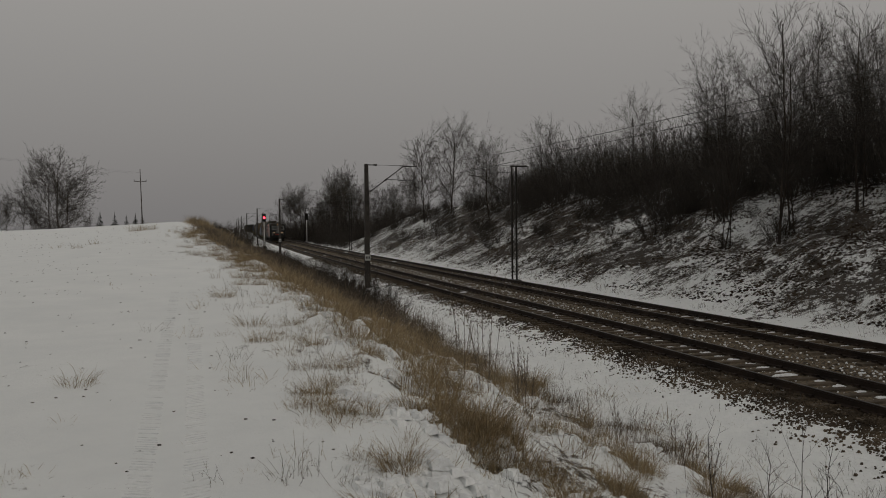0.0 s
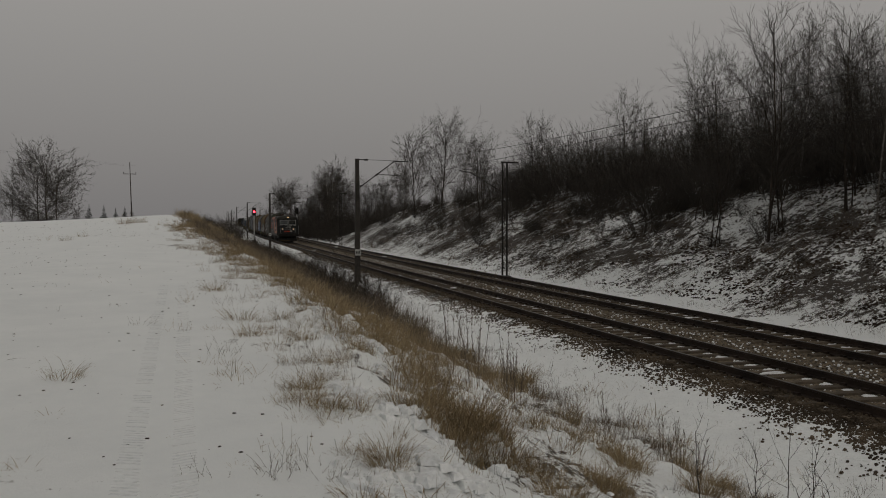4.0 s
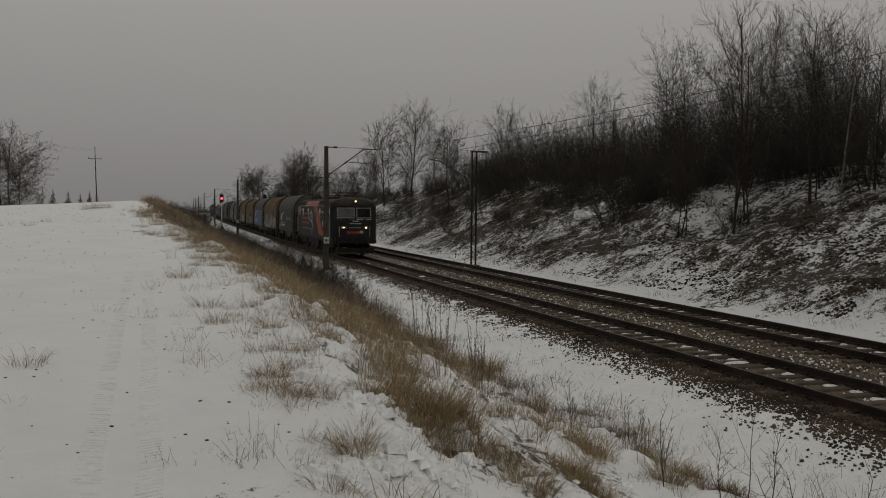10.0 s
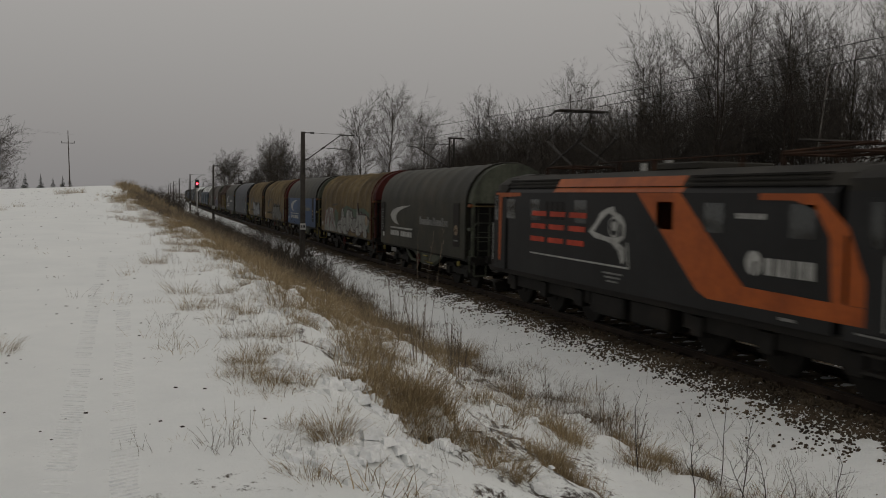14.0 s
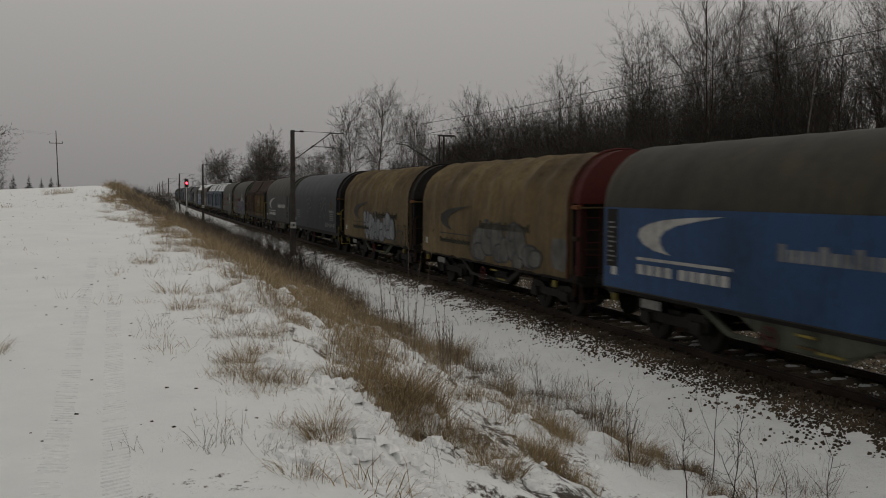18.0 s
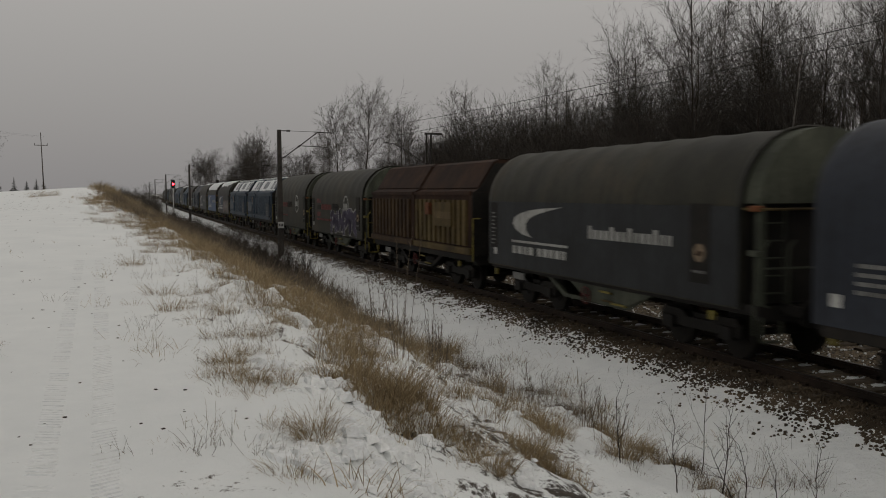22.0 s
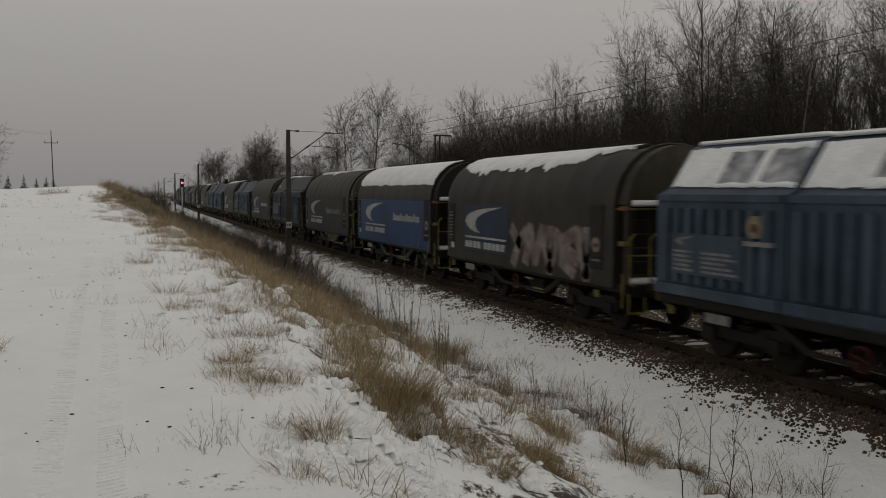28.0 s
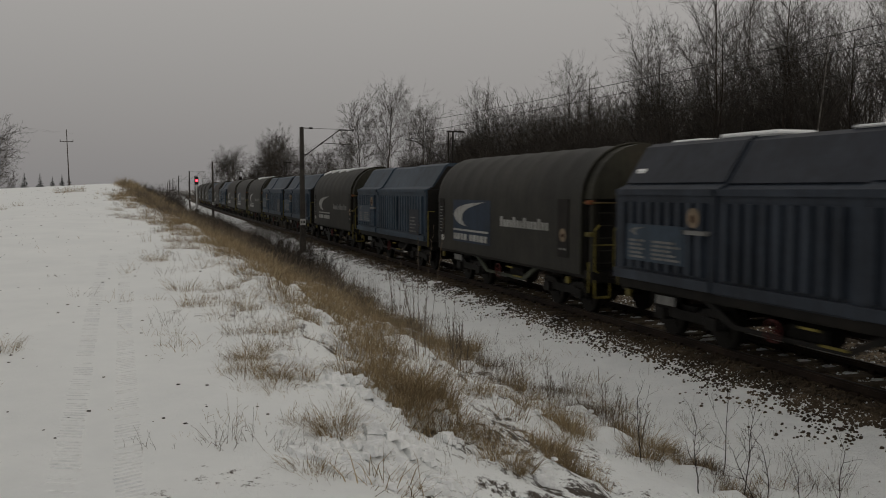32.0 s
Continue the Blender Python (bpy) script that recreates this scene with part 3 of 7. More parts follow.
def side_way(rng, way, spread):
    a = rng.uniform(0, 2 * math.pi)
    side = way.orthogonal().normalized()
    side.rotate(Matrix.Rotation(a, 3, way))
    return (way * math.cos(spread) + side * math.sin(spread)).normalized()


def tree_meshes(seed, height, stems=1, spread=0.62, start=0.28, branches=26, subs=7, bark=None, thick=1.0, twig=1.0):
    rng = random.Random(seed)
    trunk, crown = [], []
    for s in range(stems):
        lean = Vector((rng.uniform(-0.16, 0.16) * (stems > 1), rng.uniform(-0.16, 0.16) * (stems > 1), 1)).normalized()
        h = height * (rng.uniform(0.72, 1.0) if s else 1.0)
        base = Vector((rng.uniform(-0.3, 0.3), rng.uniform(-0.3, 0.3), -0.3)) if stems > 1 else Vector((0, 0, -0.3))
        segs, pts = limb(rng, base, lean, h, 0.0075 * h * thick, 12, 0.02, 0.06)
        trunk += segs
        nb = branches if stems == 1 else int(branches * 0.7)
        for b in range(nb):
            f = start + (1 - start) * (b + rng.random()) / nb
            i = min(11, int(f * 12))
            p, w, r = pts[i]
            p = p.lerp(pts[i + 1][0], f * 12 - i)
            length = h * (0.15 + 0.27 * (1 - f)) * rng.uniform(0.7, 1.25)
            bs, bp = limb(rng, p, side_way(rng, w, rng.uniform(spread * 0.7, spread * 1.25)), length, max(0.012 * twig, r * 0.42), 5, 0.07, 0.13)
            crown += bs
            for k in range(subs):
                q, w2, r2 = bp[1 + (k % 5)]
                ss, sp_ = limb(rng, q, side_way(rng, w2, rng.uniform(0.4, 0.9)), length * rng.uniform(0.25, 0.5), max(0.009 * twig, r2 * 0.6), 3, 0.10, 0.15)
                crown += ss
                for k2 in range(3):
                    q2, w3, r3 = sp_[1 + k2]
                    ts, _ = limb(rng, q2, side_way(rng, w3, rng.uniform(0.35, 0.8)), length * rng.uniform(0.12, 0.25), 0.008 * twig, 2, 0.08, 0.1)
                    crown += ts
    v, f = tube_net(trunk, 6)
    me1 = raw("trunk", v, f, bark or M_BARK)
    for p in me1.polygons:
        p.use_smooth = True
    v, f = tube_net(crown, 3)
    return me1, raw("crown", v, f, M_TWIG)


def make_tree(meshes, label, group, name="bare_tree"):
    t = tagged(new(name), label, "tree", group)
    part("trunk", meshes[0], None, t)
    part("crown", meshes[1], None, t)
    return t


def bush_mesh(seed, height, stems, width):
    """A rounded, twiggy bush: arching stems that branch three times into fine twigs."""
    rng = random.Random(seed)
    segs = []
    for s in range(stems):
        a, d = rng.uniform(0, 6.283), math.sqrt(rng.random())
        p = Vector((0.55 * width * d * math.cos(a), 0.55 * width * d * math.sin(a), -0.3))
        w = Vector((0.55 * math.cos(a) * d + rng.uniform(-0.2, 0.2), 0.55 * math.sin(a) * d + rng.uniform(-0.2, 0.2), 1)).normalized()
        h = height * rng.uniform(0.62, 1.0) * (1 - 0.25 * d * d)
        ss, pts = limb(rng, p, w, h, 0.024, 5, 0.02, 0.13)
        segs += ss
        for k in range(9):
            q, w2, r2 = pts[1 + k % 5]
            bs, bp = limb(rng, q, side_way(rng, w2, rng.uniform(0.4, 1.05)), h * rng.uniform(0.16, 0.36), 0.011, 3, 0.10, 0.2)
            segs += bs
            for k2 in range(5):
                q2, w3, r3 = bp[1 + k2 % 3]
                ts, _ = limb(rng, q2, side_way(rng, w3, rng.uniform(0.4, 0.95)), h * rng.uniform(0.07, 0.17), 0.0075, 2, 0.1, 0.2)
                segs += ts
    v, f = tube_net(segs, 3)
    return raw("bush", v, f, M_TWIG)


def grow(rng, out, p, way, length, r, kids, twig):
    """A limb and all that forks from it."""
    segs, pts = limb(rng, p, way, length, r, 1 + len(kids), 0.07, 0.15)
    out += segs
    if kids:
        for k in range(kids[0]):
            q, w, rr = pts[min(len(segs), 1 + int(len(segs) * (k + rng.random()) / kids[0]))]
            grow(rng, out, q, side_way(rng, w, rng.uniform(0.4, 0.9)), length * rng.uniform(0.40, 0.66), max(0.007 * twig, rr * 0.62), kids[1:], twig)


def round_tree_meshes(seed, height, low=0.22, wide=0.95, limbs=20, thick=1.0, twig=1.0, reach=0.36):
    """A tree with a broad oval crown of forked limbs."""
    rng = random.Random(seed)
    trunk, crown = [], []
    segs, pts = limb(rng, Vector((0, 0, -0.3)), Vector((0, 0, 1)), height * 0.86, 0.011 * height * thick, 12, 0.02, 0.07)
    trunk += segs
    for b in range(limbs):
        f = low + (1.0 - low) * (b + rng.random()) / limbs
        p, w, r = pts[min(12, int(f * 12))]
        oval = math.sqrt(max(0.08, 1 - ((f - low - 0.28) / 0.75) ** 2))
        grow(rng, crown, p, side_way(rng, w, wide * rng.uniform(0.75, 1.2) * (1.1 - 0.5 * f)), height * reach * oval * rng.uniform(0.8, 1.15), max(0.012 * twig, r * 0.5), (5, 5, 4), twig)
    v, f = tube_net(trunk, 6)
    me1 = raw("trunk", v, f, M_BARK)
    for p in me1.polygons:
        p.use_smooth = True
    v, f = tube_net(crown, 3)
    return me1, raw("crown", v, f, M_TWIG)


def placed(ob, x, y, turn=0.0, size=1.0, sink=0.05):
    m = Matrix.LocRotScale((x, y, land_at(x, y) - sink), Euler((0, 0, turn)), None)
    c = copy_thing(ob, m)
    c.scale = (size, size, size)
    return c


TREE_KINDS = [
    (make_tree(tree_meshes(11, 10.5, 2, 0.85, 0.30, 38, 10, None, 0.85), "bare multi-stemmed tree on the snowy bank", "trees on the bank"), 10.5),
    (make_tree(round_tree_meshes(12, 9.5, 0.30, 0.75, 20, 0.62, 1.0, 0.30), "slender bare tree above dense brush", "trees on the bank"), 9.5),
    (make_tree(tree_meshes(13, 8.5, 3, 0.85, 0.25, 30, 9, None, 0.8), "bare twin-stemmed tree on the bank", "trees on the bank"), 8.5),
    (make_tree(round_tree_meshes(14, 11.0, 0.30, 0.85, 20, 0.8), "bare tree with a broad open crown", "trees on the bank"), 11.0),
    (make_tree(tree_meshes(15, 9.0, 1, 0.60, 0.30, 30, 7, M_BIRCH), "bare birch with pale bark on the bank", "trees on the bank", "birch_tree"), 9.0),
    (make_tree(round_tree_meshes(16, 15.0, 0.14, 1.3, 30, 1.2, 3.2, 0.40), "big bare field tree with a dense round crown", "trees across the field"), 15.0),
    (make_tree(round_tree_meshes(17, 12.0, 0.2, 0.8, 20, 0.8, 2.4, 0.32), "distant bare tree beside the railway", "trees down the line"), 12.0),
    (make_tree(round_tree_meshes(18, 12.0, 0.22, 0.8, 26, 0.9, 1.5, 0.34), "slender bare tree rising from the bank's edge", "trees on the bank"), 12.0),
]
BUSHES = [tagged(part("bush", bush_mesh(40 + i, h, 34, w), None), "dense leafless brown bush on the bank", "bush", "bushes on the bank") for i, (h, w) in enumerate(((4.6, 2.2), (3.8, 2.0), (5.2, 2.3), (3.2, 1.9)))]

# tall trees: kind, place across and along, height
BANK_TREES = [
    (0, 25.4, 36.2, 10.2), (1, 26.8, 42.5, 8.6), (2, 26.5, 44.0, 7.6), (0, 27.5, 34.0, 8.4), (1, 29.0, 35.0, 7.8), (3, 29.0, 31.5, 6.6),
    (2, 31.0, 35.5, 6.4), (1, 29.0, 29.5, 6.6), (0, 27.0, 26.5, 8.8), (4, 26.2, 30.3, 6.6), (1, 30.5, 29.0, 6.4), (3, 26.5, 23.0, 7.6),
    (2, 24.6, 39.5, 6.4), (1, 30.5, 42.0, 7.6), (2, 31.5, 46.5, 7.0), (4, 29.5, 39.5, 8.2), (3, 33.0, 40.0, 6.0), (1, 31.5, 63.5, 7.2),
    (2, 31.5, 60.0, 6.0), (1, 26.3, 36.8, 7.6), (2, 25.9, 36.2, 6.6), (2, 26.5, 42.4, 6.4), (1, 26.9, 43.0, 6.8), (1, 28.2, 34.2, 6.2),
]
LINE_TREES = [
    (7, 30.2, 112.0, 11.0), (6, 27.6, 115.7, 10.4), (7, 26.5, 83.8, 8.0), (4, 30.5, 103.0, 7.2), (2, 29.5, 92.0, 7.0), (1, 30.5, 80.5, 7.6), (2, 31.0, 77.0, 7.2),
    (6, 33.0, 228.0, 15.2), (6, 31.0, 222.0, 13.5), (6, 35.0, 236.0, 14.8), (6, 29.0, 214.0, 11.5), (5, 26.0, 262.0, 13.5), (5, 23.5, 270.0, 11.5),
    (1, 30.0, 184.0, 9.0), (5, 21.6, 232.0, 10.8), (6, 21.0, 178.0, 6.5), (6, 22.5, 184.0, 8.0), (6, 24.5, 176.0, 9.5), (4, 25.2, 178.0, 13.2), (4, 23.9, 180.0, 12.4),
    (4, 26.6, 181.0, 11.6), (6, 27.5, 174.0, 9.2), (6, 29.5, 170.0, 9.0), (6, 31.0, 166.0, 8.6), (6, 32.5, 160.0, 8.0), (6, 33.0, 150.0, 7.4), (6, 34.0, 168.0, 9.0),
    (6, 26.0, 190.0, 9.5), (6, 23.2, 196.0, 8.0), (6, 28.5, 186.0, 10.0), (6, 32.0, 140.0, 6.2), (1, 31.0, 128.0, 5.6), (2, 32.0, 122.0, 5.4),
]
FIELD_TREES = [
    (5, -31.5, 212.0, 17.0), (5, -33.6, 215.0, 14.5), (5, -28.6, 206.0, 11.5), (6, -39.0, 214.0, 10.5), (6, -42.0, 212.0, 9.5), (5, -45.5, 218.0, 9.0),
    (2, -36.0, 210.0, 8.0), (6, -49.0, 216.0, 8.5), (2, -26.0, 214.0, 6.0), (6, -52.0, 216.0, 9.0),
]
rng = random.Random(5)
for kind, x, y, h in BANK_TREES + LINE_TREES + FIELD_TREES:
    ob, full = TREE_KINDS[kind]
    c = placed(ob, x, y, rng.uniform(0, 6.28), h / full)
    if x < -15 and kind != 5:
        tagged(c, "bare field tree far across the snow", "tree", "trees across the field")
    elif kind == 5 and y < 150:
        tagged(c, "bare tree with a fanned crown above the bank", "tree", "trees on the bank")
    elif y > 150:
        tagged(c, "distant bare tree beside the railway", "tree", "trees down the line")
for ob, _ in TREE_KINDS:
    for o in (*ob.children, ob):
        bpy.data.objects.remove(o)


def bush_belt():
    rng = random.Random(9)
    y = 14.0
    while y < 330:
        step = 3.1 if y < 110 else 8.0
        for row, (x0, hmin) in enumerate(((30.6, 0.72), (32.9, 0.92))):
            x = x0 + rng.uniform(-0.9, 0.9) + 1.7 * noise.noise(Vector((row * 9.0, y * 0.14, 2.0)))
            yy = y + rng.uniform(-1, 1)
            low = yy > 2.95 * x
            placed(BUSHES[rng.randrange(4)], x, yy, rng.uniform(0, 6.28), rng.uniform(0.2, 0.38) if low else rng.uniform(hmin + 0.05, hmin + 0.4))
        if 48 < y < 100 and rng.random() < 0.95:
            placed(BUSHES[rng.randrange(4)], rng.uniform(23.0, 29.5), y + rng.uniform(-1, 1), rng.uniform(0, 6.28), rng.uniform(0.25, 0.55))
        if y > 134:
            for x0 in (20.5, 24.5):
                placed(BUSHES[rng.randrange(4)], x0 + rng.uniform(-1.5, 1.5), y + rng.uniform(-2, 2), rng.uniform(0, 6.28), rng.uniform(0.75, 1.15) * (0.6 + 0.4 * min(1.0, (y - 134) / 30)))
        y += step
    for x, yy, s in ((25.2, 47.6, 0.75), (26.6, 48.4, 0.85), (27.4, 50.0, 0.8), (28.6, 47.5, 0.8), (27.3, 44.8, 0.55), (29.0, 44.5, 0.75), (29.4, 56, 0.8), (28.0, 60, 0.7), (27.6, 63, 0.55), (26.2, 75, 0.6), (29.2, 41.0, 0.6)):
        placed(BUSHES[rng.randrange(4)], x, yy, rng.uniform(0, 6.28), s)
    # clumps that reach down the face of the bank
    for x, yy, k in ((21.0, 106.1, 0.22), (23.0, 107.4, 0.55), (23.8, 101.8, 0.55), (21.3, 87.4, 0.22), (27.3, 120.0, 0.55), (26.5, 100.3, 0.55), (26.6, 148.7, 0.55), (27.7, 62.6, 0.55), (26.4, 56.9, 0.55), (27.6, 57.6, 0.55), (31.1, 68.7, 0.70), (31.3, 63.8, 0.70), (31.2, 102.6, 0.70), (30.5, 53.6, 0.70), (31.4, 60.5, 0.70), (30.5, 47.9, 0.70), (31.1, 47.1, 0.70), (30.6, 38.2, 0.70), (29.8, 35.7, 0.70), (29.4, 38.4, 0.70), (21.6, 54.2, 0.22), (22.1, 50.4, 0.22), (23.9, 62.1, 0.22), (24.1, 56.8, 0.22), (23.6, 69.1, 0.22), (22.6, 71.2, 0.22), (23.6, 49.7, 0.22)):
        placed(BUSHES[rng.randrange(4)], x, yy, rng.uniform(0, 6.28), k * rng.uniform(0.8, 1.1))
    # low scrub at the foot of the trees and over the near bank
    for i in range(34):
        yy = 26 + 42 * rng.random()
        c = placed(BUSHES[rng.randrange(4)], rng.uniform(21.5, 30.0), yy, rng.uniform(0, 6.28), rng.uniform(0.1, 0.24))
        c.name = "scrub_clump"
        tagged(c, "low leafless scrub on the snowy bank", "scrub", "scrub on the bank")
    for x, yy, k in ((25.4, 36.4, 0.36), (25.9, 36.8, 0.30), (26.6, 43.0, 0.40), (27.1, 43.6, 0.34), (29.4, 33.2, 0.42), (24.7, 39.6, 0.26), (27.2, 26.8, 0.36)):
        c = placed(BUSHES[rng.randrange(4)], x, yy, rng.uniform(0, 6.28), k)
        c.name = "scrub_clump"
        tagged(c, "low leafless scrub on the snowy bank", "scrub", "scrub on the bank")
    # brush that covers the bank's crest and face down the line
    for i in range(52):
        yy = 62 + 118 * rng.random() ** 0.8
        lo = float(np.interp(yy, [62, 80, 110, 140, 180], [27.0, 25.5, 23.5, 20.5, 19.8]))
        x = lo + (33.0 - lo) * rng.random() ** 0.75
        placed(BUSHES[rng.randrange(4)], x, yy, rng.uniform(0, 6.28), rng.uniform(0.32, 0.6) * (1.0 + 0.5 * (x - lo) / 10))
    for i in range(26):
        yy = 140 + 75 * rng.random()
        placed(BUSHES[rng.randrange(4)], rng.uniform(20.5, 35), yy, rng.uniform(0, 6.28), rng.uniform(0.9, 1.6))
    # dark osiers in the ditch beyond the tawny grass
    for i in range(56):
        yy = 34 + 62 * rng.random() ** 1.1
        lo = float(np.interp(yy, [34, 60, 96], [5.0, 3.2, 1.6]))
        c = placed(BUSHES[rng.randrange(4)], rng.uniform(lo, 7.2), yy, rng.uniform(0, 6.28), rng.uniform(0.2, 0.34))
        c.name = "osier_clump"
        tagged(c, "low clump of upright bare shoots in the ditch", "osier", "shoots in the ditch")
    # osier clumps at the mast's foot
    for x, yy, k in ((7.0, 38.5, 0.30), (6.5, 40.5, 0.34), (7.1, 42.0, 0.33), (6.3, 44.0, 0.34), (6.9, 46.5, 0.33), (6.0, 49.5, 0.31), (6.4, 54.0, 0.36), (5.4, 58.0, 0.34), (6.0, 64.0, 0.36), (5.0, 70.0, 0.36)):
        c = placed(BUSHES[rng.randrange(4)], x, yy, rng.uniform(0, 6.28), k)
        c.name = "osier_clump"
        tagged(c, "low clump of upright bare shoots in the ditch", "osier", "shoots in the ditch")
    # down the line, west side and beyond the field's crest
    for i in range(30):
        t = i / 29
        c = placed(BUSHES[i % 4], 4.8 - 6.0 * rng.random() * (0.3 + t), 92 + 230 * t + rng.uniform(-3, 3), rng.uniform(0, 6.28), rng.uniform(0.4, 0.7))
        tagged(c, "leafless brown bush west of the railway", "bush", "bushes down the line")
    for i in range(20):
        c = placed(BUSHES[i % 4], rng.uniform(-62, -26), rng.uniform(204, 225), rng.uniform(0, 6.28), rng.uniform(0.5, 0.9))
        tagged(c, "low bare hedge bush beneath field trees", "bush", "hedge across the field")


def thicket():
    """The close-grown brush behind the front bushes."""
    rng = random.Random(77)
    segs = []
    for i in range(3600):
        y = 10 + 330 * (i / 3600) ** 1.5
        x = rng.uniform(34.0, 43.0)
        if y > rng.uniform(2.1, 3.1) * x:
            continue
        p = Vector((x, y + rng.uniform(-1, 1), land_at(x, y) - 0.3))
        h = rng.uniform(2.4, 5.2) * (0.75 + 0.5 * noise.noise(Vector((x * 0.2, y * 0.12, 5.0))) + 0.2)
        ss, pts = limb(rng, p, Vector((rng.uniform(-0.2, 0.2), rng.uniform(-0.2, 0.2), 1)).normalized(), h, 0.035, 3, 0.02, 0.12)
        segs += ss
        for k in range(5):
            q, w2, r2 = pts[1 + k % 3]
            bs, _ = limb(rng, q, side_way(rng, w2, rng.uniform(0.4, 0.9)), h * rng.uniform(0.2, 0.4), 0.016, 2, 0.12, 0.15)
            segs += bs
    v, f = tube_net(segs, 3)
    tagged(new("brushwood", raw("brushwood", v, f, M_TWIG)), "dense leafless brushwood along the top of the bank", "brushwood", kind="stuff")


thicket()


def spruce(x, y, h):
    rng = random.Random(int(x * 7 + y))
    t = tagged(new("spruce_tree"), "small dark spruce far beyond the snowy field", "tree", "far spruces")
    t.location = (x, y, land_at(x, y))
    part("trunk", rods(((0, 0, -0.3), (0, 0, h), 0.09, 0.02)), M_BARK, t)
    verts, faces = [], []
    for i in range(260):
        f = rng.random()
        z, r = h * (0.08 + 0.9 * f), 0.26 * h * (1 - f) * rng.uniform(0.5, 1.1) + 0.05
        a = rng.uniform(0, 6.283)
        b = len(verts)
        wd = 0.10 * h * (1 - 0.6 * f) * 0.5
        verts += [(0, 0, z), (r * math.cos(a) - wd * math.sin(a), r * math.sin(a) + wd * math.cos(a), z - 0.3 * r), (r * math.cos(a) * 1.1, r * math.sin(a) * 1.1, z - 0.2 * r), (r * math.cos(a) + wd * math.sin(a), r * math.sin(a) - wd * math.cos(a), z - 0.3 * r)]
        faces += [(b, b + 1, b + 2), (b, b + 2, b + 3)]
    part("crown", raw("crown", verts, faces, M_NEEDLE), None, t)


for k, (px, h) in enumerate(((-23.3, 3.6), (-20.3, 3.4), (-17.9, 2.6), (-16.0, 3.0), (-14.6, 2.8))):
    spruce(px, 215.0 + k, h + 2.0)


bush_belt()
for ob in BUSHES:
    bpy.data.objects.remove(ob)


# ---- the train ----
SPEED = 11.68
WB = 1.46           # half width of a wagon body


def ground_line(t):
    return -SPEED * (t - 13.0)


MESHES = {}


def shared(key, make):
    if key not in MESHES:
        MESHES[key] = make()
    return MESHES[key]


def wheelset_mesh(radius=0.46):
    def make():
        bm = bmesh.new()
        rod(bm, (-1.05, 0, 0), (1.05, 0, 0), 0.08, n=8)
        for s in (-1, 1):
            rod(bm, (s * 0.70, 0, 0), (s * 0.83, 0, 0), radius, n=20)
            rod(bm, (s * 0.675, 0, 0), (s * 0.70, 0, 0), radius + 0.028, n=20)
            rod(bm, (s * 0.83, 0, 0), (s * 0.86, 0, 0), radius * 0.45, n=10)
            for k in range(3):
                a = k * 2.094
                box(bm, s * 0.832 - 0.012, s * 0.832 + 0.012, 0.24 * math.cos(a) - 0.05, 0.24 * math.cos(a) + 0.05, 0.24 * math.sin(a) - 0.05, 0.24 * math.sin(a) + 0.05)
        return finish(bm, "wheelset")
    return shared(("wheelset", radius), make)


def bogie_frame_mesh(half=0.9):
    def make():
        bm = bmesh.new()
        for s in (-1, 1):
            prism(bm, [(-half - 0.32, 0.62), (-half - 0.22, 0.76), (-0.55, 0.74), (-0.35, 0.62), (0.35, 0.62), (0.55, 0.74), (half + 0.22, 0.76), (half + 0.32, 0.62), (half + 0.2, 0.54), (0.5, 0.42), (-0.5, 0.42), (-half - 0.2, 0.54)], "x", s * 1.0 - 0.07, s * 1.0 + 0.07)
            for a in (-half, half):
                box(bm, s * 1.02 - 0.13, s * 1.02 + 0.13, a - 0.17, a + 0.17, 0.36, 0.60)
                for d in (-0.26, 0.26):
                    rod(bm, (s * 1.02, a + d, 0.42), (s * 1.02, a + d, 0.66), 0.075, n=8)
        box(bm, -1.0, 1.0, -0.22, 0.22, 0.45, 0.72)
        return finish(bm, "frame")
    return shared(("bogie", half), make)


WHEELS = []


def bogie(parent, y, half=0.9, radius=0.46):
    b = part("bogie", bogie_frame_mesh(half), M_BLACK, parent, at=pose(0, y, 0))
    for a in (-half, half):
        w = part("wheelset", wheelset_mesh(radius), M_WHEEL, b, at=pose(0, a, radius))
        WHEELS.append((w, a, radius))
    return b


def buffers(parent, half, z=1.04):
    def make():
        bm = bmesh.new()
        rod(bm, (0, 0, 0), (0, 0.36, 0), 0.11, 0.09, n=10)
        rod(bm, (0, 0.36, 0), (0, 0.56, 0), 0.07, n=10)
        rod(bm, (0, 0.56, 0), (0, 0.60, 0), 0.23, 0.21, n=16)
        return finish(bm, "buffer")
    me = shared("buffer", make)
    for s in (-0.875, 0.875):
        part("buffer", me, M_BLACK, parent, at=pose(s, half, z))
        part("buffer", me, M_BLACK, parent, at=pose(s, -half, z, 0, 0, 180))


def decal(name, pts, material, parent, label="", off=0.004, x=WB, side=-1):
    """A flat painted shape on a side wall. pts: metres towards the train's head, height."""
    pts = [(-s, z) for s, z in pts]
    return part(name, one_prism(pts, "x", side * x, side * (x + off)), material, parent, label)


def bars(s0, s1, z0, z1, count, gap=0.25):
    """A row of plain bars in place of letters; long rows are fine upright bars of two heights."""
    w = (s1 - s0) / count
    bm = bmesh.new()
    for i in range(count):
        top = z1 - (0.30 * (z1 - z0) if count > 9 and i % 7 not in (0, 4) else 0)
        prism(bm, [(-(s0 + i * w), z0), (-(s0 + (i + 1 - gap) * w), z0), (-(s0 + (i + 1 - gap) * w), top), (-(s0 + i * w), top)], "x", -WB - 0.024, -WB - 0.004)
    return bm


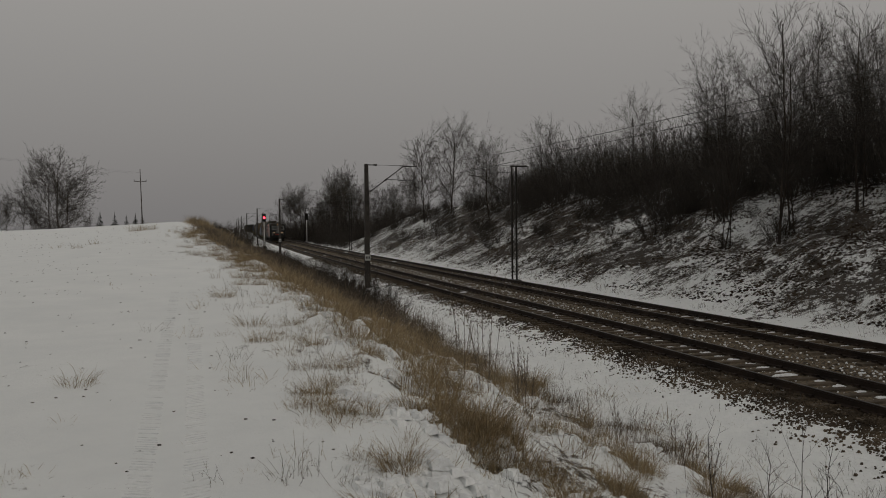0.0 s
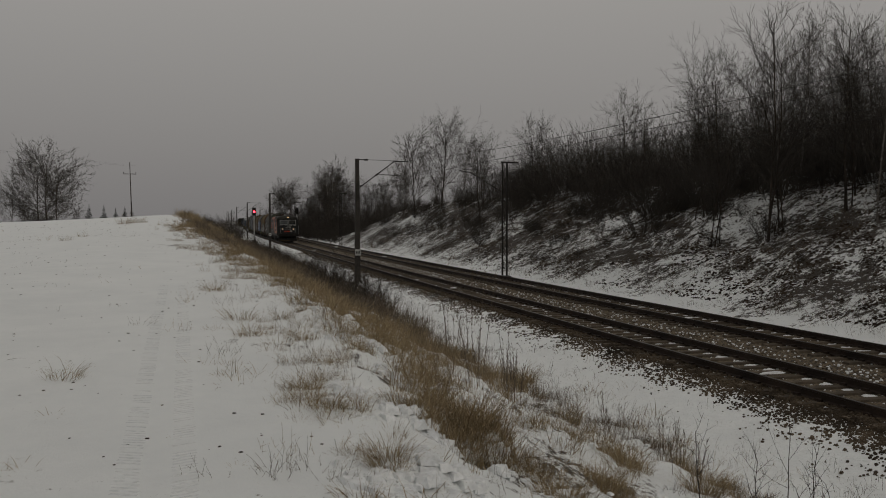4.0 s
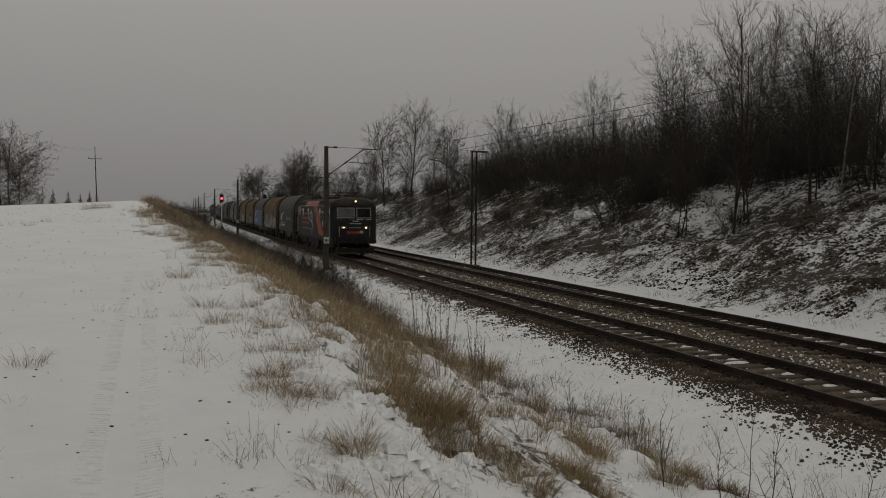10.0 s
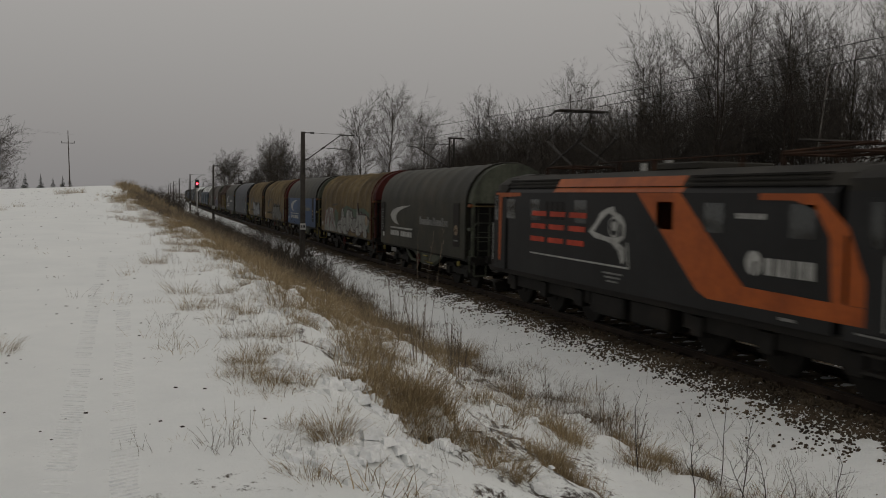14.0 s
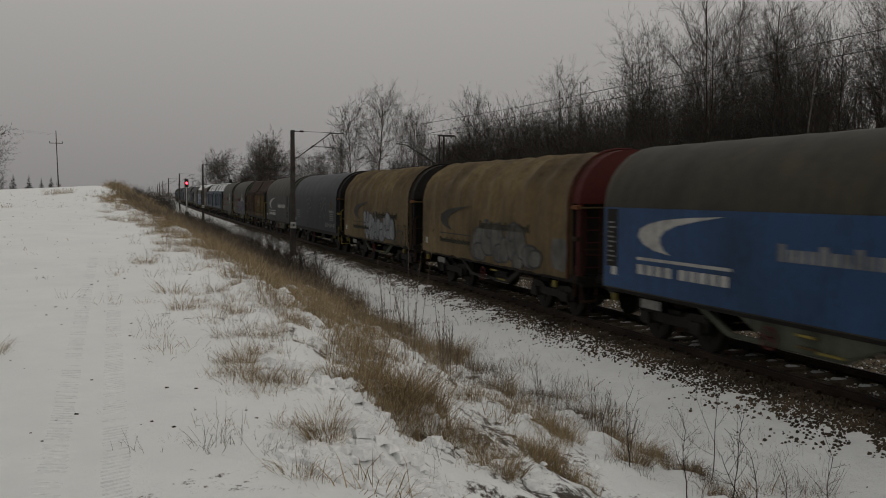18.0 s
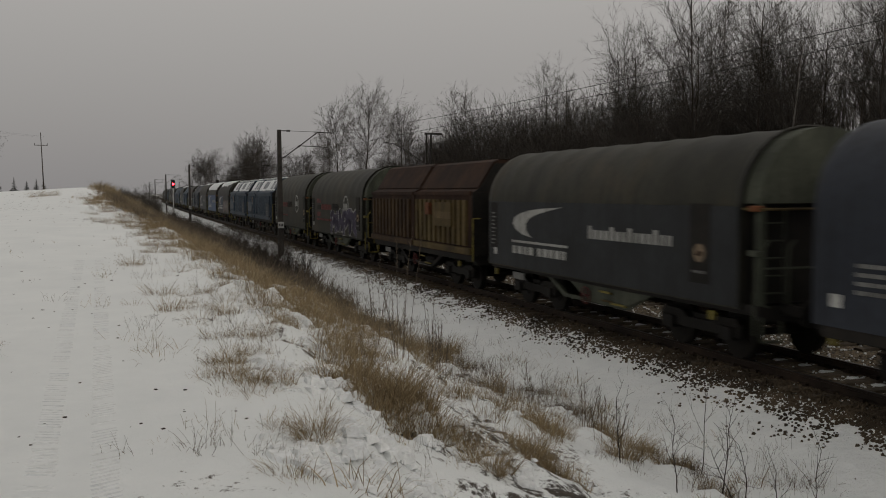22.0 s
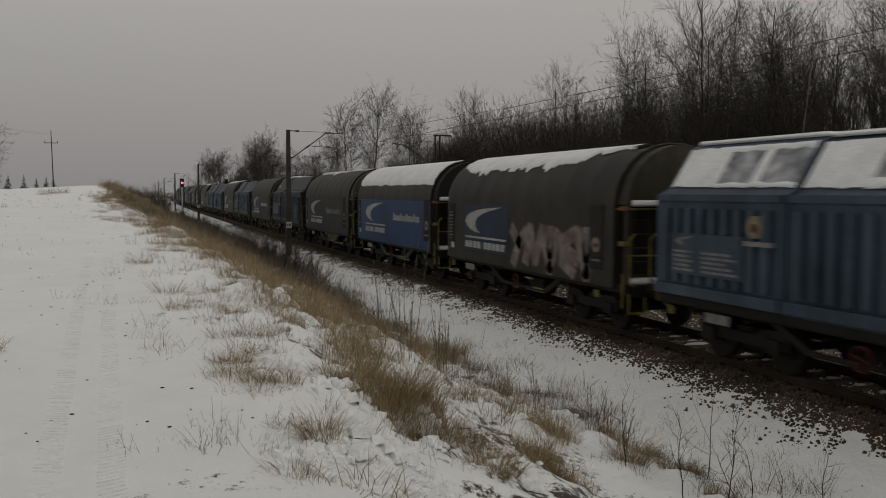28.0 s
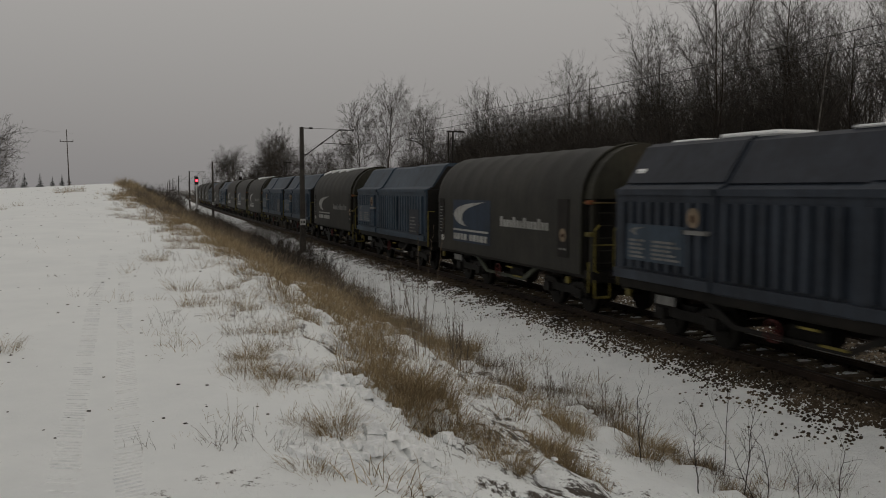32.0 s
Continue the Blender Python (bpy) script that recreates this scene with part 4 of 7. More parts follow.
def crescent(s, z):
    """A swept sickle that runs out into a long point."""
    out = [(1.17, -0.32), (0.62, -0.26), (0.22, -0.15), (0.0, 0.02), (0.10, 0.17), (0.42, 0.28), (0.95, 0.37), (1.7, 0.43), (2.85, 0.48)]
    back = [(1.95, 0.36), (1.35, 0.26), (0.98, 0.15), (0.80, 0.02), (0.83, -0.12), (0.95, -0.22)]
    return [(s + a, z + b) for a, b in out + back]


def logo(parent, half, paint, field=None, shift=0.0):
    s, z = -half + 1.48 + shift, 2.19
    if field:
        decal("logo_field", [(s - 0.08, 1.35), (s + 3.25, 1.35), (s + 3.25, 2.72), (s - 0.08, 2.72)], field, parent, "dark blue patch behind the logo", 0.005)
    decal("crescent_logo", crescent(s, z), paint, parent, "pale sickle-shaped logo", 0.020)
    decal("logo_line", [(s - 0.03, 1.71), (s + 3.1, 1.71), (s + 3.1, 1.77), (s - 0.03, 1.77)], paint, parent, off=0.020)
    for k, (a, b) in enumerate(((0.0, 1.32), (1.5, 3.1))):
        part("logo_lettering", bars(s + a, s + b, 1.42, 1.62, 4 + k, 0.28), paint, parent, "bars in place of the operator's name")


def address(parent, half, paint):
    part("address_lettering", bars(-half + 5.78, -half + 9.1, 1.99, 2.28, 14, 0.38), paint, parent, "bars in place of an address")


def ring(s, z, r1, r2, n=24):
    bm = bmesh.new()
    for i in range(n):
        a, b = 2 * math.pi * i / n, 2 * math.pi * (i + 1) / n
        prism(bm, [(-(s + r * math.cos(t)), z + r * math.sin(t)) for r, t in ((r1, a), (r1, b), (r2, b), (r2, a))], "x", -WB - 0.009, -WB - 0.002)
    return bm


def disc(s, z, r, n=20):
    return [(s + r * math.cos(2 * math.pi * i / n), z + r * math.sin(2 * math.pi * i / n)) for i in range(n)]


def blob(rng, s, z, w, h, n=14):
    out = []
    for i in range(n):
        a = 2 * math.pi * i / n
        k = rng.uniform(0.78, 1.08)
        ca, sa = math.cos(a), math.sin(a)
        out.append((s + w / 2 * k * math.copysign(abs(ca) ** 0.6, ca), z + h / 2 * k * math.copysign(abs(sa) ** 0.6, sa)))
    return out


def sprayed(parent, s0, s1, z0, z1, count, fill, edge, seed):
    """Sprayed swollen shapes: tall rounded fingers over a row of lower bulges, each with a dark rim."""
    rng = random.Random(seed)
    w, h = (s1 - s0) / count, z1 - z0
    shapes = []
    at, i = s0, 0
    while at < s1 - 0.3 * w:
        ww = w * rng.uniform(0.6, 1.5)
        tall = h * rng.uniform(0.5, 1.0)
        low = z0 + h * rng.uniform(0.0, 0.25)
        shapes.append((at + ww / 2, min(z1 + 0.1 * h, low + tall) - tall / 2, ww * 1.12, tall, rng.uniform(-0.45, 0.45)))
        if i % 2 == 0:
            shapes.append((at + ww * rng.uniform(0.5, 1.1), z0 + h * rng.uniform(0.15, 0.3), ww * rng.uniform(0.9, 1.5), h * rng.uniform(0.3, 0.55), rng.uniform(-0.3, 0.3)))
        if i % 3 == 1:
            shapes.append((at + ww * 0.5, z0 + h * rng.uniform(0.75, 0.95), ww * 0.55, h * rng.uniform(0.3, 0.5), rng.uniform(-0.6, 0.6)))
        at += ww * 0.82
        i += 1
    for i, (s, z, ww, hh, lean) in enumerate(shapes):
        for name, m, grow_, off in (("spray_outline", edge, 0.035, 0.003), ("spray_shape", fill, -0.02, 0.0036)):
            pts = []
            for k in range(18):
                a = 2 * math.pi * k / 18
                ca, sa = math.cos(a), math.sin(a)
                dz = (hh / 2 + grow_) * math.copysign(abs(sa) ** 0.8, sa)
                pts.append((s + (ww / 2 + grow_) * math.copysign(abs(ca) ** 0.75, ca) + lean * dz, max(1.04, z + dz)))
            decal(name, pts, m, parent, "", off + 0.0014 * i)


# bent strokes of sprayed shapes, in a unit square
GLYPHS = [
    [[(0.1, 0.9), (0.5, 0.6), (0.2, 0.1)], [(0.5, 0.6), (0.9, 0.85)]],
    [[(0.05, 0.15), (0.28, 0.92), (0.58, 0.2), (0.95, 0.9)]],
    [[(0.15, 0.05), (0.1, 0.8), (0.5, 0.95), (0.85, 0.6), (0.5, 0.42)]],
    [[(0.85, 0.95), (0.3, 0.75), (0.25, 0.3), (0.75, 0.05)], [(0.6, 0.5), (0.9, 0.4)]],
    [[(0.1, 0.95), (0.5, 0.08), (0.9, 0.9)], [(0.5, 0.45), (0.5, 0.98)]],
    [[(0.1, 0.6), (0.5, 0.95), (0.9, 0.6), (0.5, 0.1), (0.1, 0.6)]],
    [[(0.2, 0.1), (0.2, 0.75)], [(0.6, 0.2), (0.6, 0.95)], [(0.15, 0.5), (0.95, 0.32)]],
]


def tagged_letters(parent, s0, s1, z0, z1, order, fill, edge, seed, width=0.26, rim=1.45):
    """Sprayed lettering that cannot be read: thick bent strokes with an outline."""
    rng = random.Random(seed)
    w, h = (s1 - s0) / len(order), z1 - z0
    for i, g in enumerate(order):
        lift = rng.uniform(-0.04, 0.05) * h
        for name, m, wd, off in (("spray_outline", edge, width * rim, 0.004), ("spray_shape", fill, width, 0.009)):
            bm = bmesh.new()
            for line in GLYPHS[g]:
                pts = [(s0 + w * (i - 0.08 + 1.16 * a), z0 + lift + h * b) for a, b in line]
                for (a, b), (c, d) in zip(pts[:-1], pts[1:]):
                    ln = math.hypot(c - a, d - b) or 1
                    nx, nz = -(d - b) / ln * wd / 2, (c - a) / ln * wd / 2
                    ex, ez = (c - a) / ln * wd * 0.35, (d - b) / ln * wd * 0.35
                    quad = [(a - ex + nx, b - ez + nz), (a - ex - nx, b - ez - nz), (c + ex - nx, d + ez - nz), (c + ex + nx, d + ez + nz)]
                    prism(bm, [(-u, max(1.02, v)) for u, v in quad], "x", -WB - off - 0.0003 * i, -WB - 0.001)
            part(name, bm, m, parent)


def brake_wheel_mesh():
    rim = [Vector((-1.40, 0.2 + 0.19 * math.cos(0.4488 * k), 0.68 + 0.19 * math.sin(0.4488 * k))) for k in range(15)]
    v, f = tube_net([(a, b, 0.018, 0.018) for a, b in zip(rim[:-1], rim[1:])], 6)
    bm = rods(((-1.42, 0.2, 0.68), (-1.30, 0.2, 0.68), 0.03), ((-1.40, 0.02, 0.63), (-1.40, 0.38, 0.73), 0.012), ((-1.40, 0.15, 0.86), (-1.40, 0.25, 0.50), 0.012))
    vs = [bm.verts.new(p) for p in v]
    for q in f:
        bm.faces.new([vs[k] for k in q])
    return finish(bm, "brake_wheel")


def under_gear(w, half, frame_mat, truss_mat=None, colour=True):
    """Sole bars, centre beam, truss, brake gear and running gear of a wagon."""
    L = round(half, 2)
    for s in (-1.36, 1.28):
        part("sole_bar", shared(("sole", L, s), lambda: finish(boxes((s, s + 0.08, -half, half, 0.93, 1.10), bevel=0.01), "sole_bar")), frame_mat, w)
    part("centre_beam", shared(("beam", L), lambda: finish(boxes((-0.3, 0.3, -half, half, 0.72, 1.02), (-1.3, 1.3, -half, -half + 0.25, 0.85, 1.12), (-1.3, 1.3, half - 0.25, half, 0.85, 1.12)), "centre_beam")), M_BLACK, w)
    if truss_mat:
        part("brake_case", shared(("case", L), lambda: finish(one_prism([(-2.5, 0.95), (-1.2, 0.95), (1.1, 0.95), (0.2, 0.55), (-1.3, 0.55)], "x", -1.34, -1.30), "brake_case")), truss_mat, w, "grey-green side plate")
        part("step_rungs", shared(("rungs", L), lambda: finish(boxes((-1.37, -1.34, -0.9, -0.45, 0.62, 0.66), (-1.37, -1.34, -0.9, -0.45, 0.8, 0.84)), "step_rungs")), M_OCHRE, w)
    for s in (-1.30, 1.24):
        part("truss", shared(("truss", L, s), lambda: finish(one_prism([(-2.35, 0.93), (-1.45, 0.52), (1.45, 0.52), (2.35, 0.93), (2.05, 0.93), (1.32, 0.60), (-1.32, 0.60), (-2.05, 0.93)], "x", s, s + 0.06), "truss")), truss_mat or frame_mat, w)
    part("brake_cylinder", shared("brake", lambda: finish(rods(((-0.75, -0.6, 0.66), (-0.75, 0.35, 0.66), 0.21), n=12), "brake_cylinder")), M_BLACK, w)
    part("air_tank", shared("tank", lambda: finish(rods(((0.7, -0.3, 0.66), (0.7, 0.8, 0.66), 0.26), n=12), "air_tank")), M_BLACK, w)
    part("brake_wheel", shared("bwheel", brake_wheel_mesh), M_RED, w, "red spoked brake wheel")
    if colour:
        part("yellow_lever", shared("lever", lambda: finish(boxes((-1.42, -1.38, -1.5, -0.95, 0.60, 0.64), (-1.42, -1.38, -0.9, -0.45, 0.82, 0.86)), "yellow_lever")), M_YELLOW, w, "yellow brake changeover lever")
    part("data_plate", boxes((-1.392, -1.368, half - 2.2, half - 1.5, 0.72, 0.90), bevel=0.004), M_GREYLET, w, "pale data plate")
    part("paper_label", boxes((-WB - 0.014, -WB - 0.006, half - 0.62, half - 0.40, 1.32, 1.52)), M_WHITE, w, "white paper consignment label")
    part("tail_bracket", boxes((-1.43, -1.36, half - 0.5, half - 0.36, 0.74, 0.9)), M_YELLOW, w, "yellow bracket")
    part("tail_bracket", boxes((-1.43, -1.36, -half + 1.2, -half + 1.34, 0.74, 0.9)), M_YELLOW, w, "yellow bracket")
    bogie(w, half - 2.15)
    bogie(w, -half + 2.15)
    buffers(w, half)


def arch(scale=1.0):
    """Half outline of the hood, from sill to crown."""
    return [(WB, 1.02), (WB, 1.6), (WB, 2.2), (WB - 0.004, 2.85), (1.41, 3.15), (1.29, 3.44), (1.10, 3.71), (0.84, 3.93), (0.52, 4.08), (0.2, 4.15)]


def hood_mesh(y0, y1, sag, seed, hoops=9):
    half = arch()
    outline = [(-x, z) for x, z in half] + [(x, z) for x, z in half[::-1]]
    n = hoops * 8
    rng = random.Random(seed)
    verts, faces = [], []
    k = len(outline)
    for j in range(n + 1):
        y = y0 + (y1 - y0) * j / n
        d = abs(math.sin(math.pi * hoops * j / n)) ** 0.8
        for i, (x, z) in enumerate(outline):
            up = max(0.0, (z - 1.6) / 2.5)
            wob = sag * (1.2 * d * (0.4 + 0.6 * up) + 0.35 * d * math.sin(z * 9.0 + seed + 2.0 * d) * (z > 2.9) + 0.5 * noise.noise(Vector((y * 1.3, x * 1.5 + seed, z * 1.5)))) * (1 if z > 2.5 else 0)
            zz = z - wob * up * 0.8 + (sag * 0.5 * noise.noise(Vector((y * 2.0, seed, 0))) if i in (0, k - 1) else 0)
            xx = x * (1 - max(0.0, wob) * 0.45 * (1 if z > 2.5 else 0.25 if z > 1.3 else 0))
            verts.append((xx, y, zz))
    for j in range(n):
        for i in range(k - 1):
            a = j * k + i
            faces.append((a, a + 1, a + k + 1, a + k))
    for row in (0, n):
        faces.append(tuple(row * k + i for i in range(k)))
    me = bpy.data.meshes.new("hood")
    me.from_pydata(verts, [], faces)
    for p in me.polygons:
        p.use_smooth = len(p.vertices) == 4
    return me


def end_wall(w, y, out, steel, rail_paint, snowy=False):
    """A recessed end with posts, handrails and the half-moon plate. out: +1 at the rear."""
    half = arch()
    moon = [(-x * 0.97, z * 0.995) for x, z in half[3:]] + [(x * 0.97, z * 0.995) for x, z in half[3:][::-1]]
    part("end_arch", one_prism(moon, "y", y, y + out * 0.40), steel, w, "rounded end plate")
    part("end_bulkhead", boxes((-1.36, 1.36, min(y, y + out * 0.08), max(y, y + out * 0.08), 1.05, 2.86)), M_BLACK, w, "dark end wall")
    for s in (-1.40, 1.30):
        part("corner_post", boxes((s, s + 0.10, min(y + out * 0.28, y + out * 0.40), max(y + out * 0.28, y + out * 0.40), 1.0, 2.86), bevel=0.01), steel, w)
    part("end_sill", boxes((-1.42, 1.42, min(y, y + out * 0.42), max(y, y + out * 0.42), 0.98, 1.12)), M_BLACK, w)
    hy = y + out * 0.47
    for s in (-1.36, -0.85):
        part("handrail", rods(((s, hy, 1.15), (s, hy, 2.1), 0.022), ((s, hy, 2.1), (s + 0.12, hy, 2.22), 0.022), ((s, hy, 1.15), (s + 0.1, hy, 1.1), 0.022)), rail_paint, w, "bent handrail")
    part("foot_step", rods(((-1.3, hy - out * 0.1, 1.0), (-1.3, hy - out * 0.1, 0.5), 0.025), ((-0.9, hy - out * 0.1, 1.0), (-0.9, hy - out * 0.1, 0.5), 0.025), ((-1.3, hy - out * 0.1, 0.5), (-0.9, hy - out * 0.1, 0.5), 0.03)), rail_paint, w)
    part("end_rail", rods(((-1.42, hy, 2.74), (1.3, hy, 2.74), 0.026), ((-1.42, y, 2.74), (-1.42, hy, 2.74), 0.026)), M_OCHRE, w, "rusty ochre end rail")
    part("end_rail", rods(((-1.40, hy, 1.75), (-0.2, hy, 1.75), 0.02)), rail_paint, w)
    for z in (2.70, 1.95):
        part("eaves_bracket", boxes((-1.50, -1.38, min(y + out * 0.22, y + out * 0.46), max(y + out * 0.22, y + out * 0.46), z, z + 0.10), bevel=0.015), M_PLATE if z > 2 else rail_paint, w, "rust-orange latch bracket" if z > 2 else "")
    for s in (-1.12, -0.72):
        part("ladder_rail", rods(((s, y + out * 0.2, 1.12), (s, y + out * 0.2, 2.72), 0.02)), steel, w)
    for k in range(5):
        part("ladder_rung", rods(((-1.12, y + out * 0.2, 1.3 + 0.3 * k), (-0.72, y + out * 0.2, 1.3 + 0.3 * k), 0.015), n=4), steel, w)
    part("shunter_post", rods(((-1.46, y + out * 0.36, 0.62), (-1.46, y + out * 0.36, 1.35), 0.022)), rail_paint, w, "bent shunter's handrail")
    if snowy:
        lo, hi = min(y + out * 0.1, y + out * 0.42), max(y + out * 0.1, y + out * 0.42)
        for x1, z0, z1 in ((1.2, 2.80, 2.95), (-0.3, 1.12, 1.25)):
            part("snow_ledge", boxes((-1.3, x1, lo, hi, z0, z1), bevel=0.04), M_SNOW, w, "snow lying on the end ledge")


def snow_sheet(w, y0, y1, seed, low, patchy):
    """Snow lying on the hood's crown with a ragged lower rim."""
    half = arch()
    rng = random.Random(seed)
    n = 110
    verts, faces = [], []
    cols = 9
    for j in range(n + 1):
        y = y0 + (y1 - y0) * j / n
        lim = low + 0.05 * noise.noise(Vector((y * 1.2, seed, 1))) + 0.07 * noise.noise(Vector((y * 7.0, seed, 2)))
        if patchy:
            lim = low + 0.26 * noise.noise(Vector((y * 1.1, seed, 1))) + 0.20 * noise.noise(Vector((y * 4.2, seed, 2))) + 0.5 * max(0.0, (-y - 1.0) / 4.0)
        zs = np.linspace(min(lim, 4.14), 4.15, cols)
        prof = sorted(half, key=lambda p: p[1])
        for i, z in enumerate(zs):
            x = np.interp(z, [p[1] for p in prof], [p[0] for p in prof])
            verts.append((-float(x) - 0.035 * (0.2 if i == 0 else 1), y, float(z) + (0.06 if i else 0.0)))
        verts.append((0.5, y, 4.17))
    c = cols + 1
    for j in range(n):
        for i in range(c - 1):
            a = j * c + i
            faces.append((a, a + 1, a + c + 1, a + c))
    me = raw("snow_cover", verts, faces, M_SNOW)
    for p in me.polygons:
        p.use_smooth = True
    part("snow_cover", me, None, w, "snow lying on the roof")


def hood_wagon(name, label, length, cover, steel, rails, sag=0.02, seed=1, lower=None, frame_mat=None):
    w = tagged(new(name), label, "freight wagon", "wagons of the train")
    half = length / 2
    y0, y1 = -half + 0.45, half - 0.02
    part("hood", hood_mesh(y0, y1, sag, seed), cover, w)
    if lower:
        decal("side_sheet", [(-y1 + 0.05, 1.05), (-y0 - 0.05, 1.05), (-y0 - 0.05, 2.78), (-y1 + 0.05, 2.78)], lower, w, "clean blue side sheet" if lower is M_BLUE else "dark slate side sheet", 0.012, WB + 0.0)
    lip = [(x * 1.012, z * 1.004) for x, z in arch()]
    chain = [Vector((-x, y0 - 0.01, z)) for x, z in lip] + [Vector((x, y0 - 0.01, z)) for x, z in lip[::-1]]
    v, f = tube_net([(a, b, 0.03, 0.03) for a, b in zip(chain[:-1], chain[1:])], 6)
    bm = raw("hood_rim", v, f, steel if steel is not M_GREEN else M_DGREY)
    part("hood_rim", bm, steel if steel is not M_GREEN else M_DGREY, w)
    end_wall(w, y0 - 0.02, -1, steel, rails, seed in (13, 14))
    under_gear(w, half, frame_mat or M_BLACK, M_GREEN if steel is M_GREEN else None)
    return w


def box_wagon(name, label, length, paint, sections=3, seed=1, roof=None, ribs=None):
    """A wagon with ribbed telescoping side hoods and a bevelled roof."""
    w = tagged(new(name), label, "freight wagon", "wagons of the train")
    half = length / 2
    y0, y1 = -half + 0.1, half - 0.1
    prof = [(WB, 1.12), (WB, 3.02), (1.22, 3.14), (0.72, 3.92), (0.55, 4.0)]
    step = (y1 - y0) / sections
    for k in range(sections):
        a, b = y0 + k * step, y0 + (k + 1) * step
        grow = 0.05 if k % 2 == (sections - 1) % 2 else 0.0
        out = [(-(x + grow), z + grow * 0.5) for x, z in prof] + [(x + grow, z + grow * 0.5) for x, z in prof[::-1]]
        hood = part("side_hood", one_prism(out, "y", a - (0.05 if grow else 0), b + (0.05 if grow else 0)), paint if not isinstance(paint, tuple) else paint[k % len(paint)], w)
        bm = bmesh.new()
        nrib = 9 if sections == 3 else 11
        for i in range(nrib):
            yy = a + 0.18 + (step - 0.36) * (i + 0.5) / nrib
            wdt = (step - 0.36) / nrib * 0.27
            prism(bm, [(yy - wdt, 1.42), (yy + wdt, 1.42), (yy + wdt, 2.80), (yy - wdt, 2.80)], "x", -(WB + grow) - 0.095, -(WB + grow) + 0.01)
        part("pressed_ribs", bm, None, hood).data.materials.append(ribs[k] if ribs else hood.data.materials[0])
        part("foot_rail", boxes((-(WB + grow) - 0.09, -(WB + grow) + 0.02, a, b, 1.16, 1.36), bevel=0.01), ribs[k] if ribs else hood.data.materials[0], hood)
        part("eaves_rail", boxes((-(WB + grow) - 0.05, -(WB + grow) + 0.02, a, b, 2.94, 3.06)), hood.data.materials[0], hood)
        if roof:
            part("roof_skin", one_prism([(-(1.235 + grow), 3.155 + grow * 0.5), (-(0.735 + grow), 3.935 + grow * 0.5), (-(0.55 + grow), 4.015 + grow * 0.5), (0.55, 4.015 + grow * 0.5), (0.55, 4.03 + grow * 0.5), (-(0.56 + grow), 4.03 + grow * 0.5), (-(0.745 + grow), 3.95 + grow * 0.5), (-(1.245 + grow), 3.17 + grow * 0.5)], "y", a, b), roof, hood, "roof sheet of another tone")
    part("floor_frame", boxes((-1.42, 1.42, -half, half, 0.98, 1.13)), M_BLACK, w)
    # ends in near-black: the shade of the recess is put into their colour
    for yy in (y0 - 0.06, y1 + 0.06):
        part("end_wall", boxes((-1.45, 1.45, yy - 0.035, yy + 0.035, 1.14, 3.04), bevel=0.01), M_BLACK, w, "end wall coloured near-black for the recess's shade")
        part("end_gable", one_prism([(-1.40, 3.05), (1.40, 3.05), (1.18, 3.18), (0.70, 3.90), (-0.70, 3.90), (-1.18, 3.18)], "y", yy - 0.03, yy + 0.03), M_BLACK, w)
    for yy in (-half + 0.02, half - 0.02):
        part("handrail", rods(((-1.44, yy, 0.95), (-1.44, yy, 2.25), 0.025), ((-1.44, yy, 2.25), (-1.2, yy, 2.25), 0.025)), M_YELLOW, w, "yellow handrail")
    under_gear(w, half, M_BLACK)
    return w


def sign_group(w, half, rear=True):
    """Small stencilled panels, the round notice near the head end and the data block at the rear."""
    e = -half + 0.25
    decal("data_panel", [(e - 0.06, 1.5), (e + 0.40, 1.5), (e + 0.40, 2.75), (e - 0.06, 2.75)], M_BLACK, w, "dark data panel", 0.018)
    bm = bmesh.new()
    for i in range(9):
        a, b = e + 0.02, e + 0.18 + 0.06 * (i * 5 % 3)
        z = 1.60 + 0.105 * i
        prism(bm, [(-a, z), (-b, z), (-b, z + 0.035), (-a, z + 0.035)], "x", -WB - 0.024, -WB - 0.016)
    part("data_lettering", bm, M_GREYLET, w, "pale bars of unreadable stencilling")
    h = -half + 9.88
    decal("notice_panel", [(h - 0.30, 1.37), (h + 0.30, 1.37), (h + 0.30, 2.82), (h - 0.30, 2.82)], M_BLACK, w, "dark notice panel", 0.018)
    part("notice_disc", one_prism([(-a, b) for a, b in disc(h, 1.92, 0.17)], "x", -WB - 0.024, -WB - 0.016), M_NOTICE, w, "round faded notice")
    part("notice_lettering", bars(h - 0.2, h + 0.2, 1.55, 1.60, 5, 0.3), M_GREYLET, w)
    decal("notice_mark", [(h - 0.10, 1.88), (h + 0.06, 1.86), (h + 0.11, 1.94), (h - 0.02, 1.98)], M_RUST, w, "brown mark", 0.028)


# rear edge of each wagon's body behind the train's datum, in metres, from the locomotive back
REAR = [49.9, 63.6, 76.25, 89.35, 101.85, 116.15, 128.85, 141.05, 153.45, 165.5, 178.5, 190.7, 203.05, 215.1, 227.65, 239.6, 252.15, 264.3, 276.1, 287.6, 300.0]
while len(REAR) < 31:
    REAR.append(REAR[-1] + 12.3)
TRAIN = []          # (thing, its centre behind the datum)


